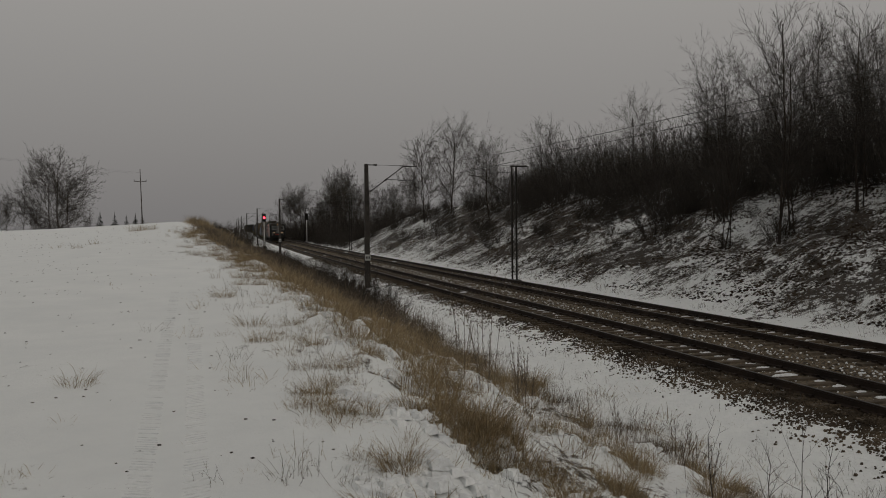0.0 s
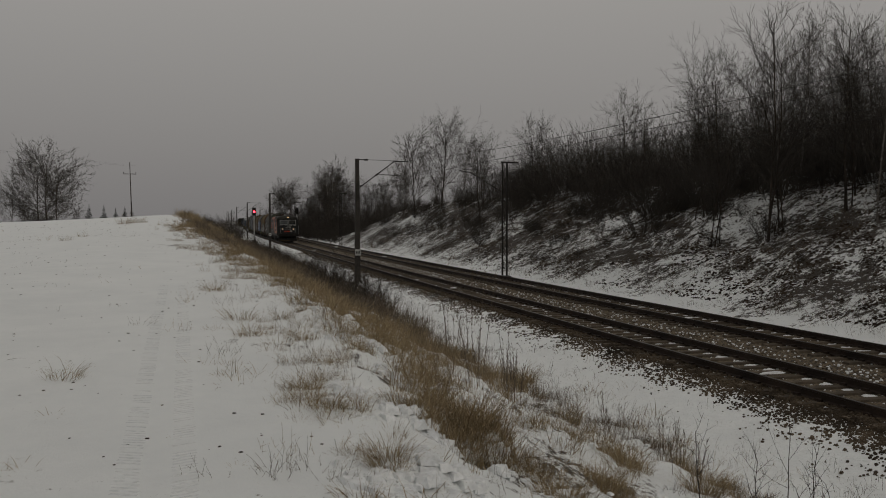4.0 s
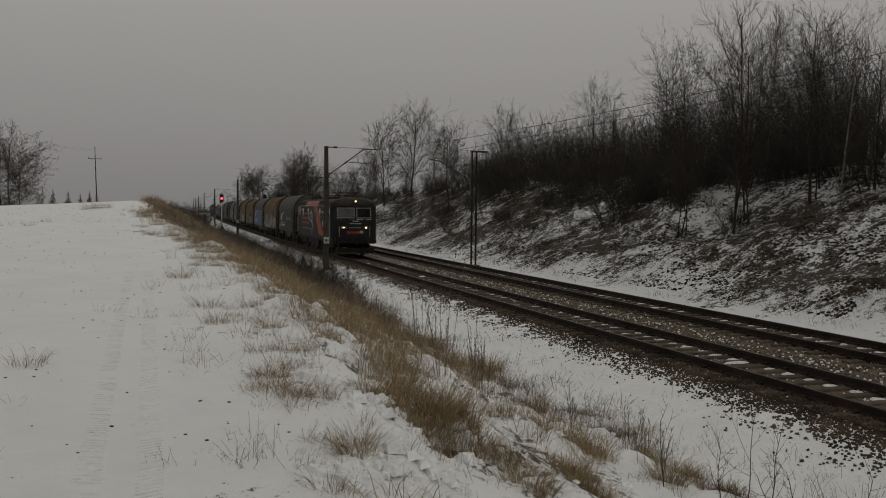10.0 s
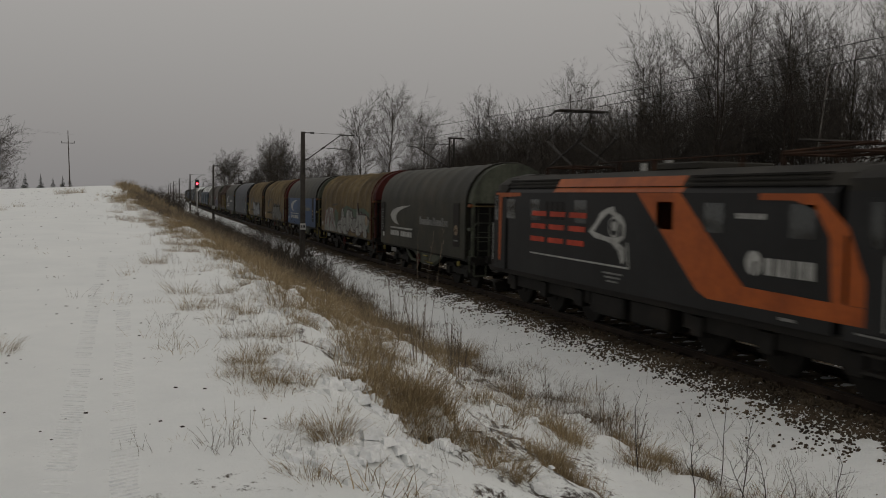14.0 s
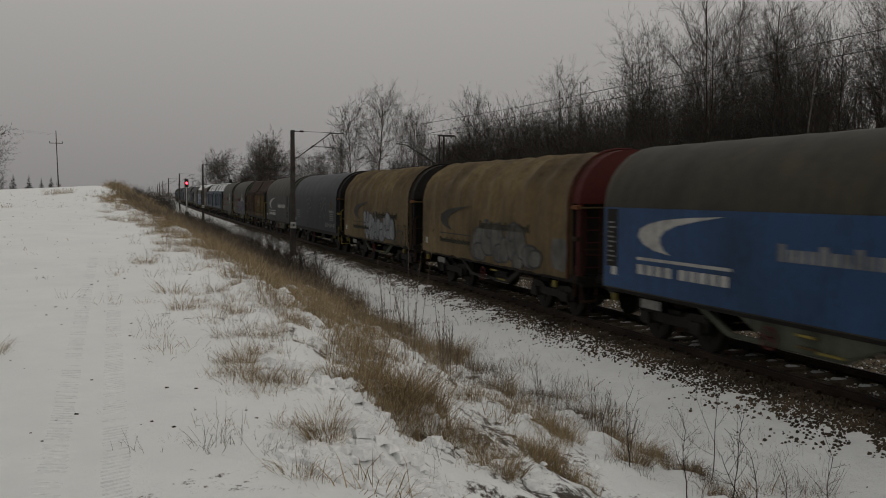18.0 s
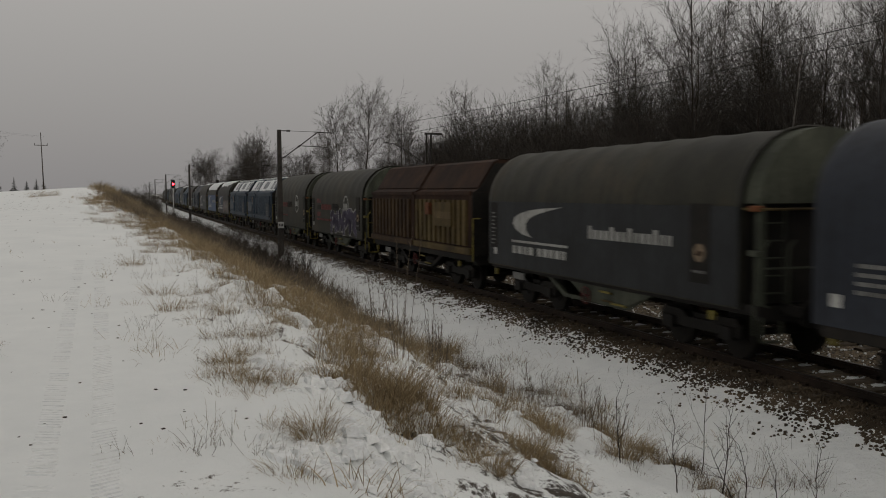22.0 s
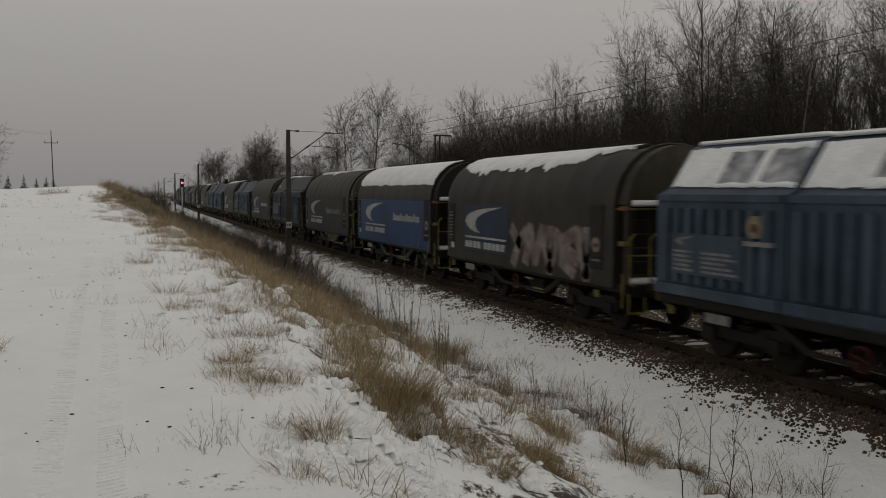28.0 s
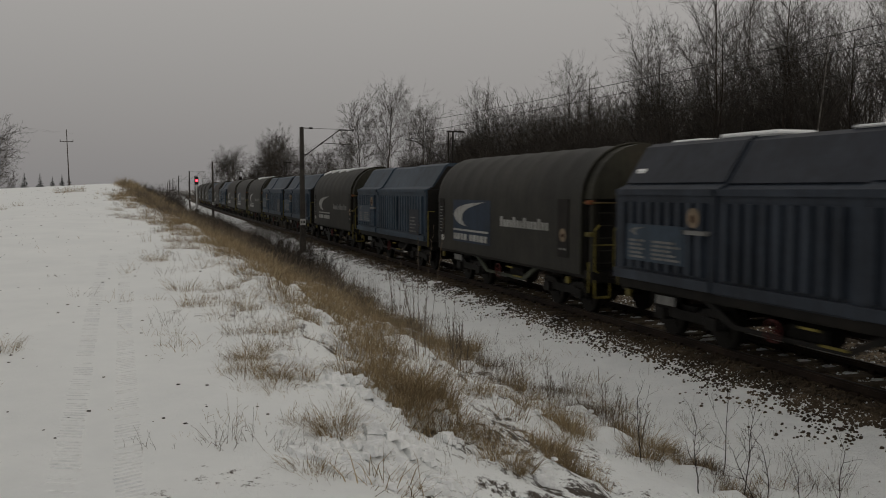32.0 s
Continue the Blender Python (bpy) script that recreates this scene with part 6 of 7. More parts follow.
        for xs in (-1, 1):
            part("cab_side_window", boxes((xs * 1.478 - 0.008, xs * 1.478 + 0.008, min(s * 7.12, s * 7.38), max(s * 7.12, s * 7.38), 2.38, 3.05), bevel=0.003), M_GLASS, cab, "dark cab window")
            part("cab_door", boxes((xs * 1.475 - 0.008, xs * 1.475 + 0.006, min(s * 7.07, s * 7.43), max(s * 7.07, s * 7.43), 1.15, 3.12), bevel=0.003), M_LOCO, cab)
            part("door_rail", rods(((xs * 1.50, s * 7.47, 1.2), (xs * 1.50, s * 7.47, 2.3), 0.014)), M_LETTER, cab, "pale door handrail")
            part("door_step", boxes((xs * 1.4 - 0.1, xs * 1.4 + 0.1, s * 7.3 - 0.22, s * 7.3 + 0.22, 0.55, 0.6), (xs * 1.4 - 0.1, xs * 1.4 + 0.1, s * 7.3 - 0.22, s * 7.3 + 0.22, 0.82, 0.86)), M_BLACK, loco)
    # roof with sloping louvred shoulders
    part("roof", one_prism([(-1.40, 3.30), (-1.28, 3.50), (-0.95, 3.66), (0.95, 3.66), (1.28, 3.50), (1.40, 3.30)], "y", -6.6, 6.6), M_LOCOROOF, loco)
    for a, b in ((-6.1, -2.35), (3.5, 6.6)):
        for k in range(3):
            part("roof_louvre", boxes((-1.42 + 0.05 * k, -1.36 + 0.05 * k, a, b, 3.31 + 0.09 * k, 3.345 + 0.09 * k)), M_BLACK, loco)
    # livery
    def paint(name, pts, m, label=""):
        for sd in (-1, 1):
            part(name, one_prism([(-q, z) for q, z in pts], "x", sd * H, sd * (H + 0.006)), m, loco, label)
    # distances towards the head from the middle of the locomotive
    paint("orange_band", [(0.63, 3.175), (2.24, 3.175), (4.0, 1.75), (4.27, 1.55), (7.05, 1.50), (7.05, 1.22), (3.2, 1.22), (2.85, 1.35)], M_ORANGE, "slanting orange band")
    paint("orange_band", [(4.62, 3.175), (6.03, 3.175), (6.68, 2.67), (7.05, 1.9), (7.05, 1.51), (6.38, 1.51), (6.3, 2.5), (6.0, 2.9), (5.5, 3.06), (4.62, 3.06)], M_ORANGE)
    paint("orange_band", [(-7.31, 1.22), (-6.95, 1.22), (-6.86, 3.05), (-5.53, 3.08), (-5.53, 3.175), (-7.31, 3.175)], M_ORANGE)
    paint("door_line", [(6.62, 1.52), (6.70, 1.52), (6.70, 2.55), (6.62, 2.55)], M_LOCO)
    for sd in (-1, 1):
        part("orange_eave", one_prism([(sd * 1.478, 3.185), (sd * 1.386, 3.305), (sd * 1.379, 3.313), (sd * 1.484, 3.188)], "y", -2.3, 3.45), M_ORANGE, loco)
        part("orange_shoulder", one_prism([(sd * 1.405, 3.315), (sd * 1.285, 3.515), (sd * 1.29, 3.525), (sd * 1.415, 3.32)], "y", -2.2, 3.4), M_ORANGE, loco, "orange roof shoulder panel")
    for q in (-6.2, -4.55, -1.95, 1.7, 3.34, 5.68):
        paint("side_window", [(q - 0.30, 2.45), (q + 0.30, 2.45), (q + 0.30, 3.0), (q - 0.30, 3.0)], M_GLASS, "dark side window")
    for k in range(4):
        paint("side_grille", [(-3.9 + 0.3 * k, 2.5), (-3.72 + 0.3 * k, 2.5), (-3.72 + 0.3 * k, 2.95), (-3.9 + 0.3 * k, 2.95)], M_BLACK, "air grille")

    def shape(name, pts, m, label="", off=0.006):
        part(name, one_prism([(-q, z) for q, z in pts], "x", -(H + off), -(H + off + 0.006)), m, loco, label)
    # three angular red shapes, a bird emblem and its underline
    for k in range(3):
        q = -4.82 + 1.1 * k
        for z0, z1 in ((1.90, 2.03), (2.24, 2.37), (2.57, 2.70)):
            a, b = 0.15 * (z0 - 1.9), 0.15 * (z1 - 1.9)
            shape("logo_bar", [(q + a, z0), (q + 0.86 + a, z0), (q + 0.86 + b, z1), (q + b, z1)], M_REDLOGO, "plain slanting red logo bar")
    shape("bird_emblem", [(-1.5, 2.28), (-1.15, 2.5), (-0.95, 2.72), (-0.6, 2.84), (-0.35, 2.88), (-0.28, 2.76), (0.0, 2.68), (0.18, 2.48), (0.16, 2.2), (-0.1, 2.08), (0.18, 1.98), (0.2, 1.72), (0.05, 1.62), (-0.12, 1.9), (-0.4, 2.05), (-0.75, 2.1), (-1.2, 2.14)], M_LETTER, "pale bird-head emblem")
    shape("bird_dark", [(-1.22, 2.29), (-0.88, 2.56), (-0.55, 2.73), (-0.22, 2.62), (0.06, 2.46), (0.05, 2.25), (-0.25, 2.18), (-0.7, 2.2)], M_LOCO, "", 0.011)
    shape("bird_eye", disc(-0.30, 2.42, 0.24, 16), M_LETTER, "", 0.014)
    shape("bird_pupil", disc(-0.30, 2.42, 0.19, 14), M_LOCO, "", 0.018)
    shape("bird_pupil", disc(-0.27, 2.44, 0.11, 14), M_LETTER, "", 0.024)
    shape("emblem_line", [(-4.8, 1.56), (0.36, 1.53), (0.36, 1.57), (-4.8, 1.60)], M_LETTER)
    shape("emblem_line", [(0.33, 1.57), (0.38, 1.57), (0.30, 2.1), (0.25, 2.1)], M_LETTER)
    for k, wd in enumerate((0.18, 0.24, 0.18, 0.24, 0.2)):
        q = 4.83 + 0.25 * k
        shape("sponsor_bar", [(q, 1.80), (q + wd * 0.85, 1.80), (q + wd * 0.85, 2.09), (q, 2.09)], M_LETTER, "pale bar of the sponsor's name")
    shape("sponsor_mark", disc(4.52, 1.98, 0.22, 14), M_LETTER, "round pale sponsor mark")
    shape("sponsor_mark_gap", [(4.48, 1.75), (4.54, 1.75), (4.62, 2.02), (4.56, 2.02)], M_LOCO, "", 0.012)
    for k in range(5):
        shape("number_bar", [(4.0 + 0.17 * k, 2.73), (4.11 + 0.17 * k, 2.73), (4.11 + 0.17 * k, 2.83), (4.0 + 0.17 * k, 2.83)], M_LETTER, "bar in place of the number")
    for k in range(3):
        shape("stencil_bar", [(-0.8 + 0.1 * k, 1.36 - 0.09 * k), (0.1 - 0.1 * k, 1.36 - 0.09 * k), (0.1 - 0.1 * k, 1.40 - 0.09 * k), (-0.8 + 0.1 * k, 1.40 - 0.09 * k)], M_GREYLET)
    shape("stencil_bar", [(6.9, 1.10), (8.0, 1.08), (8.0, 1.11), (6.9, 1.13)], M_GREYLET)
    shape("stencil_bar", [(5.2, 1.09), (5.6, 1.09), (5.6, 1.14), (5.2, 1.14)], M_GREYLET)
    # under the floor
    part("underframe", boxes((-1.40, 1.40, -8.0, 8.0, 0.86, 1.02), bevel=0.01), M_BLACK, loco)
    for yy in (-0.9, 0.9):
        part("equipment_case", boxes((-1.3, 1.3, yy - 0.75, yy + 0.75, 0.35, 0.86), bevel=0.04), M_BLACK, loco)
    for yb in (-4.55, 4.55):
        bg = part("bogie", boxes((-1.15, -1.0, -2.6, 2.6, 0.5, 0.85), (1.0, 1.15, -2.6, 2.6, 0.5, 0.85), (-1.0, 1.0, -0.3, 0.3, 0.45, 0.8), *[(sx - 0.12, sx + 0.12, a - 0.2, a + 0.2, 0.4, 0.8) for sx in (-1.1, 1.1) for a in (-2.05, 0, 2.05)], bevel=0.02), M_BLACK, loco, at=pose(0, yb, 0))
        for a in (-2.05, 0, 2.05):
            ws = part("wheelset", wheelset_mesh(0.6), M_WHEEL, bg, at=pose(0, a, 0.6))
            WHEELS.append((ws, a, 0.6))
    # roof gear: pantographs, insulators, bus bar
    for s in (-1, 1):
        up = s > 0
        yb = s * 4.9
        pan = part("pantograph", rods(*[((x, yb + d, 3.66), (x, yb + d, 3.88), 0.035) for x in (-0.6, 0.6) for d in (-0.8, 0.8)], ((-0.6, yb - 0.8, 3.88), (-0.6, yb + 0.8, 3.88), 0.03), ((0.6, yb - 0.8, 3.88), (0.6, yb + 0.8, 3.88), 0.03), ((-0.6, yb - 0.8, 3.88), (0.6, yb - 0.8, 3.88), 0.03), ((-0.6, yb + 0.8, 3.88), (0.6, yb + 0.8, 3.88), 0.03)), M_RUST, loco, "rust-red pantograph base")
        if up:
            knee, head = 1.15, 5.38
            arms = [((x, yb + 0.7, 3.9), (x * 0.8, yb - knee, 4.65), 0.028) for x in (-0.6, 0.6)] + [((x * 0.8, yb - knee, 4.65), (x * 0.5, yb + 0.1, head), 0.022) for x in (-0.6, 0.6)]
            arms += [((x, yb - 0.7, 3.9), (x * 0.8, yb + knee, 4.65), 0.028) for x in (-0.6, 0.6)] + [((x * 0.8, yb + knee, 4.65), (x * 0.5, yb - 0.1, head), 0.022) for x in (-0.6, 0.6)]
            part("arm", rods(*arms), M_STEEL, pan)
            part("collector_head", rods(((-0.75, yb - 0.15, head + 0.03), (0.75, yb - 0.15, head + 0.03), 0.03), ((-0.75, yb + 0.15, head + 0.03), (0.75, yb + 0.15, head + 0.03), 0.03), ((-0.75, yb, head + 0.03), (-0.95, yb, head - 0.14), 0.025), ((0.75, yb, head + 0.03), (0.95, yb, head - 0.14), 0.025)), M_STEEL, pan)
        else:
            part("arm", rods(*[((x, yb + 0.8, 3.92), (x * 0.8, yb - 1.3, 4.0), 0.028) for x in (-0.6, 0.6)], *[((x * 0.8, yb - 1.3, 4.0), (x * 0.5, yb + 0.2, 4.06), 0.022) for x in (-0.6, 0.6)]), M_RUST, pan)
            part("collector_head", rods(((-0.95, yb, 4.08), (0.95, yb, 4.08), 0.03)), M_STEEL, pan)
    part("roof_bus_bar", rods(((-0.2, -3.0, 3.95), (-0.2, 3.4, 3.95), 0.02), *[((-0.2, a, 3.66), (-0.2, a, 3.95), 0.045) for a in (-2.4, -0.8, 0.8, 2.4)]), M_RUST, loco)
    part("white_insulator", rods(((0.3, 1.0, 3.66), (0.3, 1.0, 3.98), 0.10), ((0.3, 2.1, 3.66), (0.3, 2.1, 3.92), 0.08), n=10), M_LETTER, loco, "white porcelain insulator")
    part("resistor_box", boxes((-0.9, 0.9, -2.0, -0.4, 3.66, 3.82), bevel=0.03), M_LOCOROOF, loco)
    TRAIN.append((loco, 29.15))


locomotive()


for ob in bpy.data.objects:
    if "_lettering" in ob.name:
        tagged(ob, kind="stuff")


# ---- dry grass, weeds and saplings ----
def blades(seed, clumps):
    """Verts and faces of dry blades that rise, arch over and droop. clumps: x, y, blades, height, spread, lean."""
    count = np.array([int(c[2]) for c in clumps])
    B = np.array([(x, y, land_at(x, y), h, s, lean) for x, y, n, h, s, lean in clumps])
    r = np.random.RandomState(seed)
    wind = r.uniform(0, 2 * np.pi, len(clumps))
    idx = np.repeat(np.arange(len(clumps)), count)
    n = len(idx)
    B, wind = B[idx], wind[idx] + r.normal(0, 0.8, n)
    a, d = r.uniform(0, 2 * np.pi, n), np.sqrt(r.uniform(0, 1, n))
    p0 = np.stack([B[:, 0] + B[:, 4] * d * np.cos(a), B[:, 1] + B[:, 4] * d * np.sin(a), B[:, 2] - 0.05], 1)
    h = B[:, 3] * (0.35 + 0.75 * r.uniform(0, 1, n) ** 1.4)
    flat = r.uniform(0, 1, n) < 0.38
    out = np.stack([np.cos(a) * d + 0.7 * np.cos(wind), np.sin(a) * d + 0.7 * np.sin(wind), np.zeros(n)], 1)
    tilt = np.where(flat, r.uniform(0.9, 2.2, n), np.abs(r.normal(0, 0.34, n)))
    droop = r.uniform(0.1, 1.0, n) ** 1.3 * 2.1

    def unit(v):
        return v / np.linalg.norm(v, axis=1)[:, None]
    w1 = unit(out * tilt[:, None] + np.stack([B[:, 5], -0.3 * B[:, 5], np.ones(n)], 1))
    w2 = unit(w1 + (out + [0, 0, -0.35]) * (droop * 0.6)[:, None])
    w3 = unit(w2 + (out + [0, 0, -0.9]) * droop[:, None])
    p1 = p0 + w1 * (h * 0.45)[:, None]
    p2 = p1 + w2 * (h * 0.33)[:, None]
    p3 = p2 + w3 * (h * 0.30)[:, None]
    t = r.uniform(0, np.pi, n)
    side = np.stack([np.cos(t), np.sin(t), np.zeros(n)], 1) * (r.uniform(0.0010, 0.0027, n) * np.clip(B[:, 1] / 13, 1, 4))[:, None]
    V = np.stack([p0 - side, p0 + side, p1 - side, p1 + side, p2 - side * 0.7, p2 + side * 0.7, p3], 1).reshape(-1, 3)
    k = np.arange(n)[:, None] * 7
    quads = np.concatenate([k + np.array([0, 1, 3, 2]), k + np.array([2, 3, 5, 4])]).tolist()
    return V.tolist(), [tuple(q) for q in quads] + [tuple(q) for q in (k + np.array([4, 5, 6])).tolist()]


def grass_belt():
    r = random.Random(31)
    clumps, dark = [], []
    # the tawny belt on the slope: matted, breaking into tussocks nearby, giving way to dark weeds down the line
    for i in range(7600):
        y = 7.2 + 84 * r.random() ** 1.65
        e = float(field_edge(y))
        x = r.uniform(e + float(np.interp(y, [9, 13, 20, 55], [0.25, 0.05, -0.1, -0.2])), 6.9)
        if y > 45 and r.random() < 0.4:
            continue
        k = noise.noise(Vector((x * 1.1, y * 0.75, 2))) + 0.5 * noise.noise(Vector((x * 0.4, y * 0.25, 4)))
        if y < 8.6 + 1.9 * (x - 2.1):
            if k < 0.20:
                continue
            clumps.append((x, y, 40, r.uniform(0.16, 0.30) + 0.25 * k, 0.13, r.uniform(-0.3, 0.4)))
            continue
        if k < 0.10 + 0.16 * (y < 13) - 0.008 * min(y, 40) + 0.55 * max(0.0, (x - 5.3) / 1.4) - 0.12:
            continue
        shade = np.interp(y, [19, 34], [0.0, 0.85]) + 0.25 * (x > 4.4) + 0.2 * noise.noise(Vector((x * 0.6, y * 0.3, 14)))
        (dark if r.random() < shade else clumps).append((x, y, 32, r.uniform(0.22, 0.48) + 0.35 * max(0.0, k), 0.2, r.uniform(-0.35, 0.45)))
    for i in range(120):
        y = r.uniform(62, 98)
        clumps.append((float(field_edge(y)) + r.uniform(-0.6, 3.5), y, 26, r.uniform(0.5, 1.1), 0.4, r.uniform(-0.1, 0.3)))
    for i in range(420):
        y = 5.2 + 10 * r.random()
        x = float(field_edge(y)) + r.uniform(-0.15, 1.3)
        if noise.noise(Vector((x * 1.9, y * 1.3, 71))) > 0.16:
            clumps.append((x, y, 26, r.uniform(0.1, 0.26), 0.12, r.uniform(-0.5, 0.6)))
    v, f = blades(1, clumps)
    tagged(new("dry_grass", raw("dry_grass", v, f, M_DRY)), "belt of matted tawny dry grass on the railway slope", "grass", kind="stuff")
    clumps = dark
    # thin dark weeds by the ditch, at the far ends and along the bank
    for i in range(900):
        y = 8.5 + 80 * r.random() ** 1.6
        x = r.uniform(4.6, 8.0)
        if noise.noise(Vector((x * 0.8, y * 0.45, 6))) < 0.02:
            continue
        clumps.append((x, y, 16, r.uniform(0.2, 0.55), 0.24, r.uniform(-0.2, 0.25)))
    for i in range(420):
        y = 12 + 40 * r.random() ** 1.3
        clumps.append((r.uniform(4.9, 7.1), y, 22, r.uniform(0.25, 0.65), 0.3, r.uniform(-0.2, 0.3)))
    for i in range(900):
        y = 30 + 62 * r.random()
        clumps.append((r.uniform(3.0, 7.6), y, 26, r.uniform(0.5, 1.15), 0.35, r.uniform(-0.1, 0.2)))
    for i in range(300):
        y = 26 + 60 * r.random()
        clumps.append((r.uniform(5.4, 7.3), y, 22, r.uniform(0.4, 1.0), 0.3, 0.1))
    for i in range(620):
        y = 8.5 + 34 * r.random() ** 1.4
        x = r.uniform(6.7, 9.3)
        if noise.noise(Vector((x * 0.9, y * 0.6, 16))) > 0.0:
            clumps.append((x, y, 7, r.uniform(0.14, 0.4), 0.16, r.uniform(-0.1, 0.1)))
    for i in range(130):
        t = r.random()
        clumps.append((6.6 + 0.3 * t + r.gauss(0, 0.12), 8.2 + 6.5 * t, 34, r.uniform(0.15, 0.32), 0.16, 0.15))
    v, f = blades(2, clumps)
    tagged(new("dead_weeds", raw("dead_weeds", v, f, M_DRYDARK)), "thin dark dead weeds along the snowy ditch", "weeds", kind="stuff")
    clumps = []
    for i in range(1500):
        y = 22 + 110 * r.random() ** 1.5
        x = r.uniform(19.2, 31.5)
        if noise.noise(Vector((x * 0.5, y * 0.3, 8))) < -0.1 and x > 20.5:
            continue
        clumps.append((x, y, 16, r.uniform(0.15, 0.5), 0.35, -0.25))
    for i in range(5600):
        y = 22 + 92 * r.random() ** 1.4
        x = r.uniform(19.8, 31.5)
        if noise.noise(Vector((x * 0.35, y * 0.2, 18))) + 0.4 * noise.noise(Vector((x * 1.3, y * 1.1, 28))) < 0.0:
            continue
        clumps.append((x, y, 16, r.uniform(0.14, 0.44), 0.2, r.uniform(-0.8, 0.3)))
    for i in range(500):
        y = 86 + 90 * r.random()
        clumps.append((r.uniform(-1.5, 5.5), y, 22, r.uniform(0.5, 1.2), 0.5, 0.1))
    v, f = blades(3, clumps)
    tagged(new("bank_weeds", raw("bank_weeds", v, f, M_DRYDARK)), "scattered dead weeds and stems on the far bank", "weeds", kind="stuff")


def sprigs():
    """Small branching weeds that poke out of the snow."""
    r = random.Random(41)
    for name, m, count, label in (("sparse_stems", M_DRYDARK, 360, "thin branching dry stems poking out of the snow"), ("pale_stems", M_DRY, 240, "pale dry grass stems scattered over the snow")):
        segs = []
        for i in range(count):
            y = 5.0 + 62 * r.random() ** 1.5
            if i % 6:
                x = float(field_edge(y)) + r.gauss(-0.05, 0.7) - 0.12
            else:
                x = r.uniform(-9, 0.6) * (0.3 + y / 40)
            if y < 9.5 and i % 6 == 0:
                continue
            if noise.noise(Vector((x * 1.4, y * 0.7, 33))) < -0.05 and i % 6:
                continue
            if y < 8.5 and x < float(field_edge(y)) - 0.45 and i % 3:
                continue
            big = max(1.0, y / 12)
            for k in range(r.randrange(2, 5) if i % 6 == 0 else r.randrange(4, 13)):
                xx, yy = x + r.gauss(0, 0.07), y + r.gauss(0, 0.07)
                h = r.uniform(0.05, 0.24) * (0.5 if i % 6 == 0 else min(1.0, 0.45 + y / 16))
                ss, pts = limb(r, Vector((xx, yy, land_at(xx, yy) - 0.03)), Vector((r.gauss(0, 0.42), r.gauss(0, 0.42), 1)).normalized(), h, 0.0016 * big, 3, 0.0, 0.2)
                segs += ss
                for q in range(r.randrange(0, 4)):
                    p, w, _ = pts[1 + q % 3]
                    bs, _ = limb(r, p, side_way(r, w, r.uniform(0.4, 1.1)), h * r.uniform(0.15, 0.4), 0.0013 * big, 2, 0.0, 0.25)
                    segs += bs
        v, f = tube_net(segs, 3)
        tagged(new(name, raw(name, v, f, m)), label, "grass", kind="stuff")


grass_belt()
sprigs()


def tuft_mesh(seed, n, h, spread, m):
    """A tussock of arching blades, fanned outwards."""
    r = np.random.RandomState(seed)
    V, F = [], []
    for i in range(int(n * 2.2)):
        a, d = r.uniform(0, 6.283), math.sqrt(r.uniform(0, 1))
        hh, turn = h * (0.3 + 0.8 * r.rand() ** 1.5), a + r.normal(0, 0.8)
        way = Vector((math.cos(turn), math.sin(turn), 0))
        p0 = Vector((d * spread * math.cos(a), d * spread * math.sin(a), -0.06))
        w = (Vector((0.16 * math.sin(seed * 2.3), -0.1, 1)) + way * (0.25 + 0.5 * d) * r.uniform(0.2, 1.5)).normalized()
        b = len(V)
        t = r.uniform(0, 3.14)
        s = Vector((math.cos(t), math.sin(t), 0)) * r.uniform(0.0009, 0.0024)
        droop = r.uniform(0.1, 1.3)
        p1 = p0 + w * hh * 0.45
        w = (w + (way + Vector((0, 0, -0.4))) * droop * 0.6).normalized()
        p2 = p1 + w * hh * 0.33
        w = (w + (way + Vector((0, 0, -1.0))) * droop).normalized()
        V += [p0 - s, p0 + s, p1 - s, p1 + s, p2 - s * 0.7, p2 + s * 0.7, p2 + w * hh * 0.3]
        F += [(b, b + 1, b + 3, b + 2), (b + 2, b + 3, b + 5, b + 4), (b + 4, b + 5, b + 6)]
    return raw("grass_tuft", V, F, m)


TUFTS = [tagged(part("grass_tuft", tuft_mesh(60 + i, n, h, s, m), None), label, "grass tuft", "grass tufts") for i, (n, h, s, m, label) in enumerate((
    (80, 0.34, 0.16, M_DRY, "pale dry grass tuft rising from the snow"), (40, 0.24, 0.12, M_DRY, "thin dry weed tuft in the snow"),
    (190, 0.50, 0.14, M_DRY, "thick tawny dry grass clump in the snow"), (13, 0.24, 0.16, M_DRY, "wispy dead stems sticking out of snow"), (120, 0.34, 0.17, M_DRY, "spreading tuft of straw-coloured grass")))]


# kind, across, along, size: tufts that stand out on the field, its edge, the slope and the ditch
FIELD_TUFTS = [
    (0, -1.14, 8.51, 1.00), (1, 0.27, 8.33, 1.15), (1, 0.17, 11.17, 1.00), (1, -4.86, 36.97, 2.05), (3, -5.77, 38.36, 2.77), (1, -4.63, 40.28, 2.20),
    (1, -4.22, 62.71, 3.52), (0, -3.59, 61.04, 3.96), (0, -4.40, 60.24, 2.86), (1, 0.20, 27.58, 1.53), (3, -1.05, 7.08, 0.90), (3, -1.14, 9.08, 0.70),
    (3, 0.22, 5.50, 0.70), (1, -1.16, 5.70, 0.80), (3, -1.01, 5.73, 0.80), (3, -0.17, 6.23, 0.40), (3, -0.40, 15.55, 0.70), (3, -0.94, 15.68, 0.60),
]
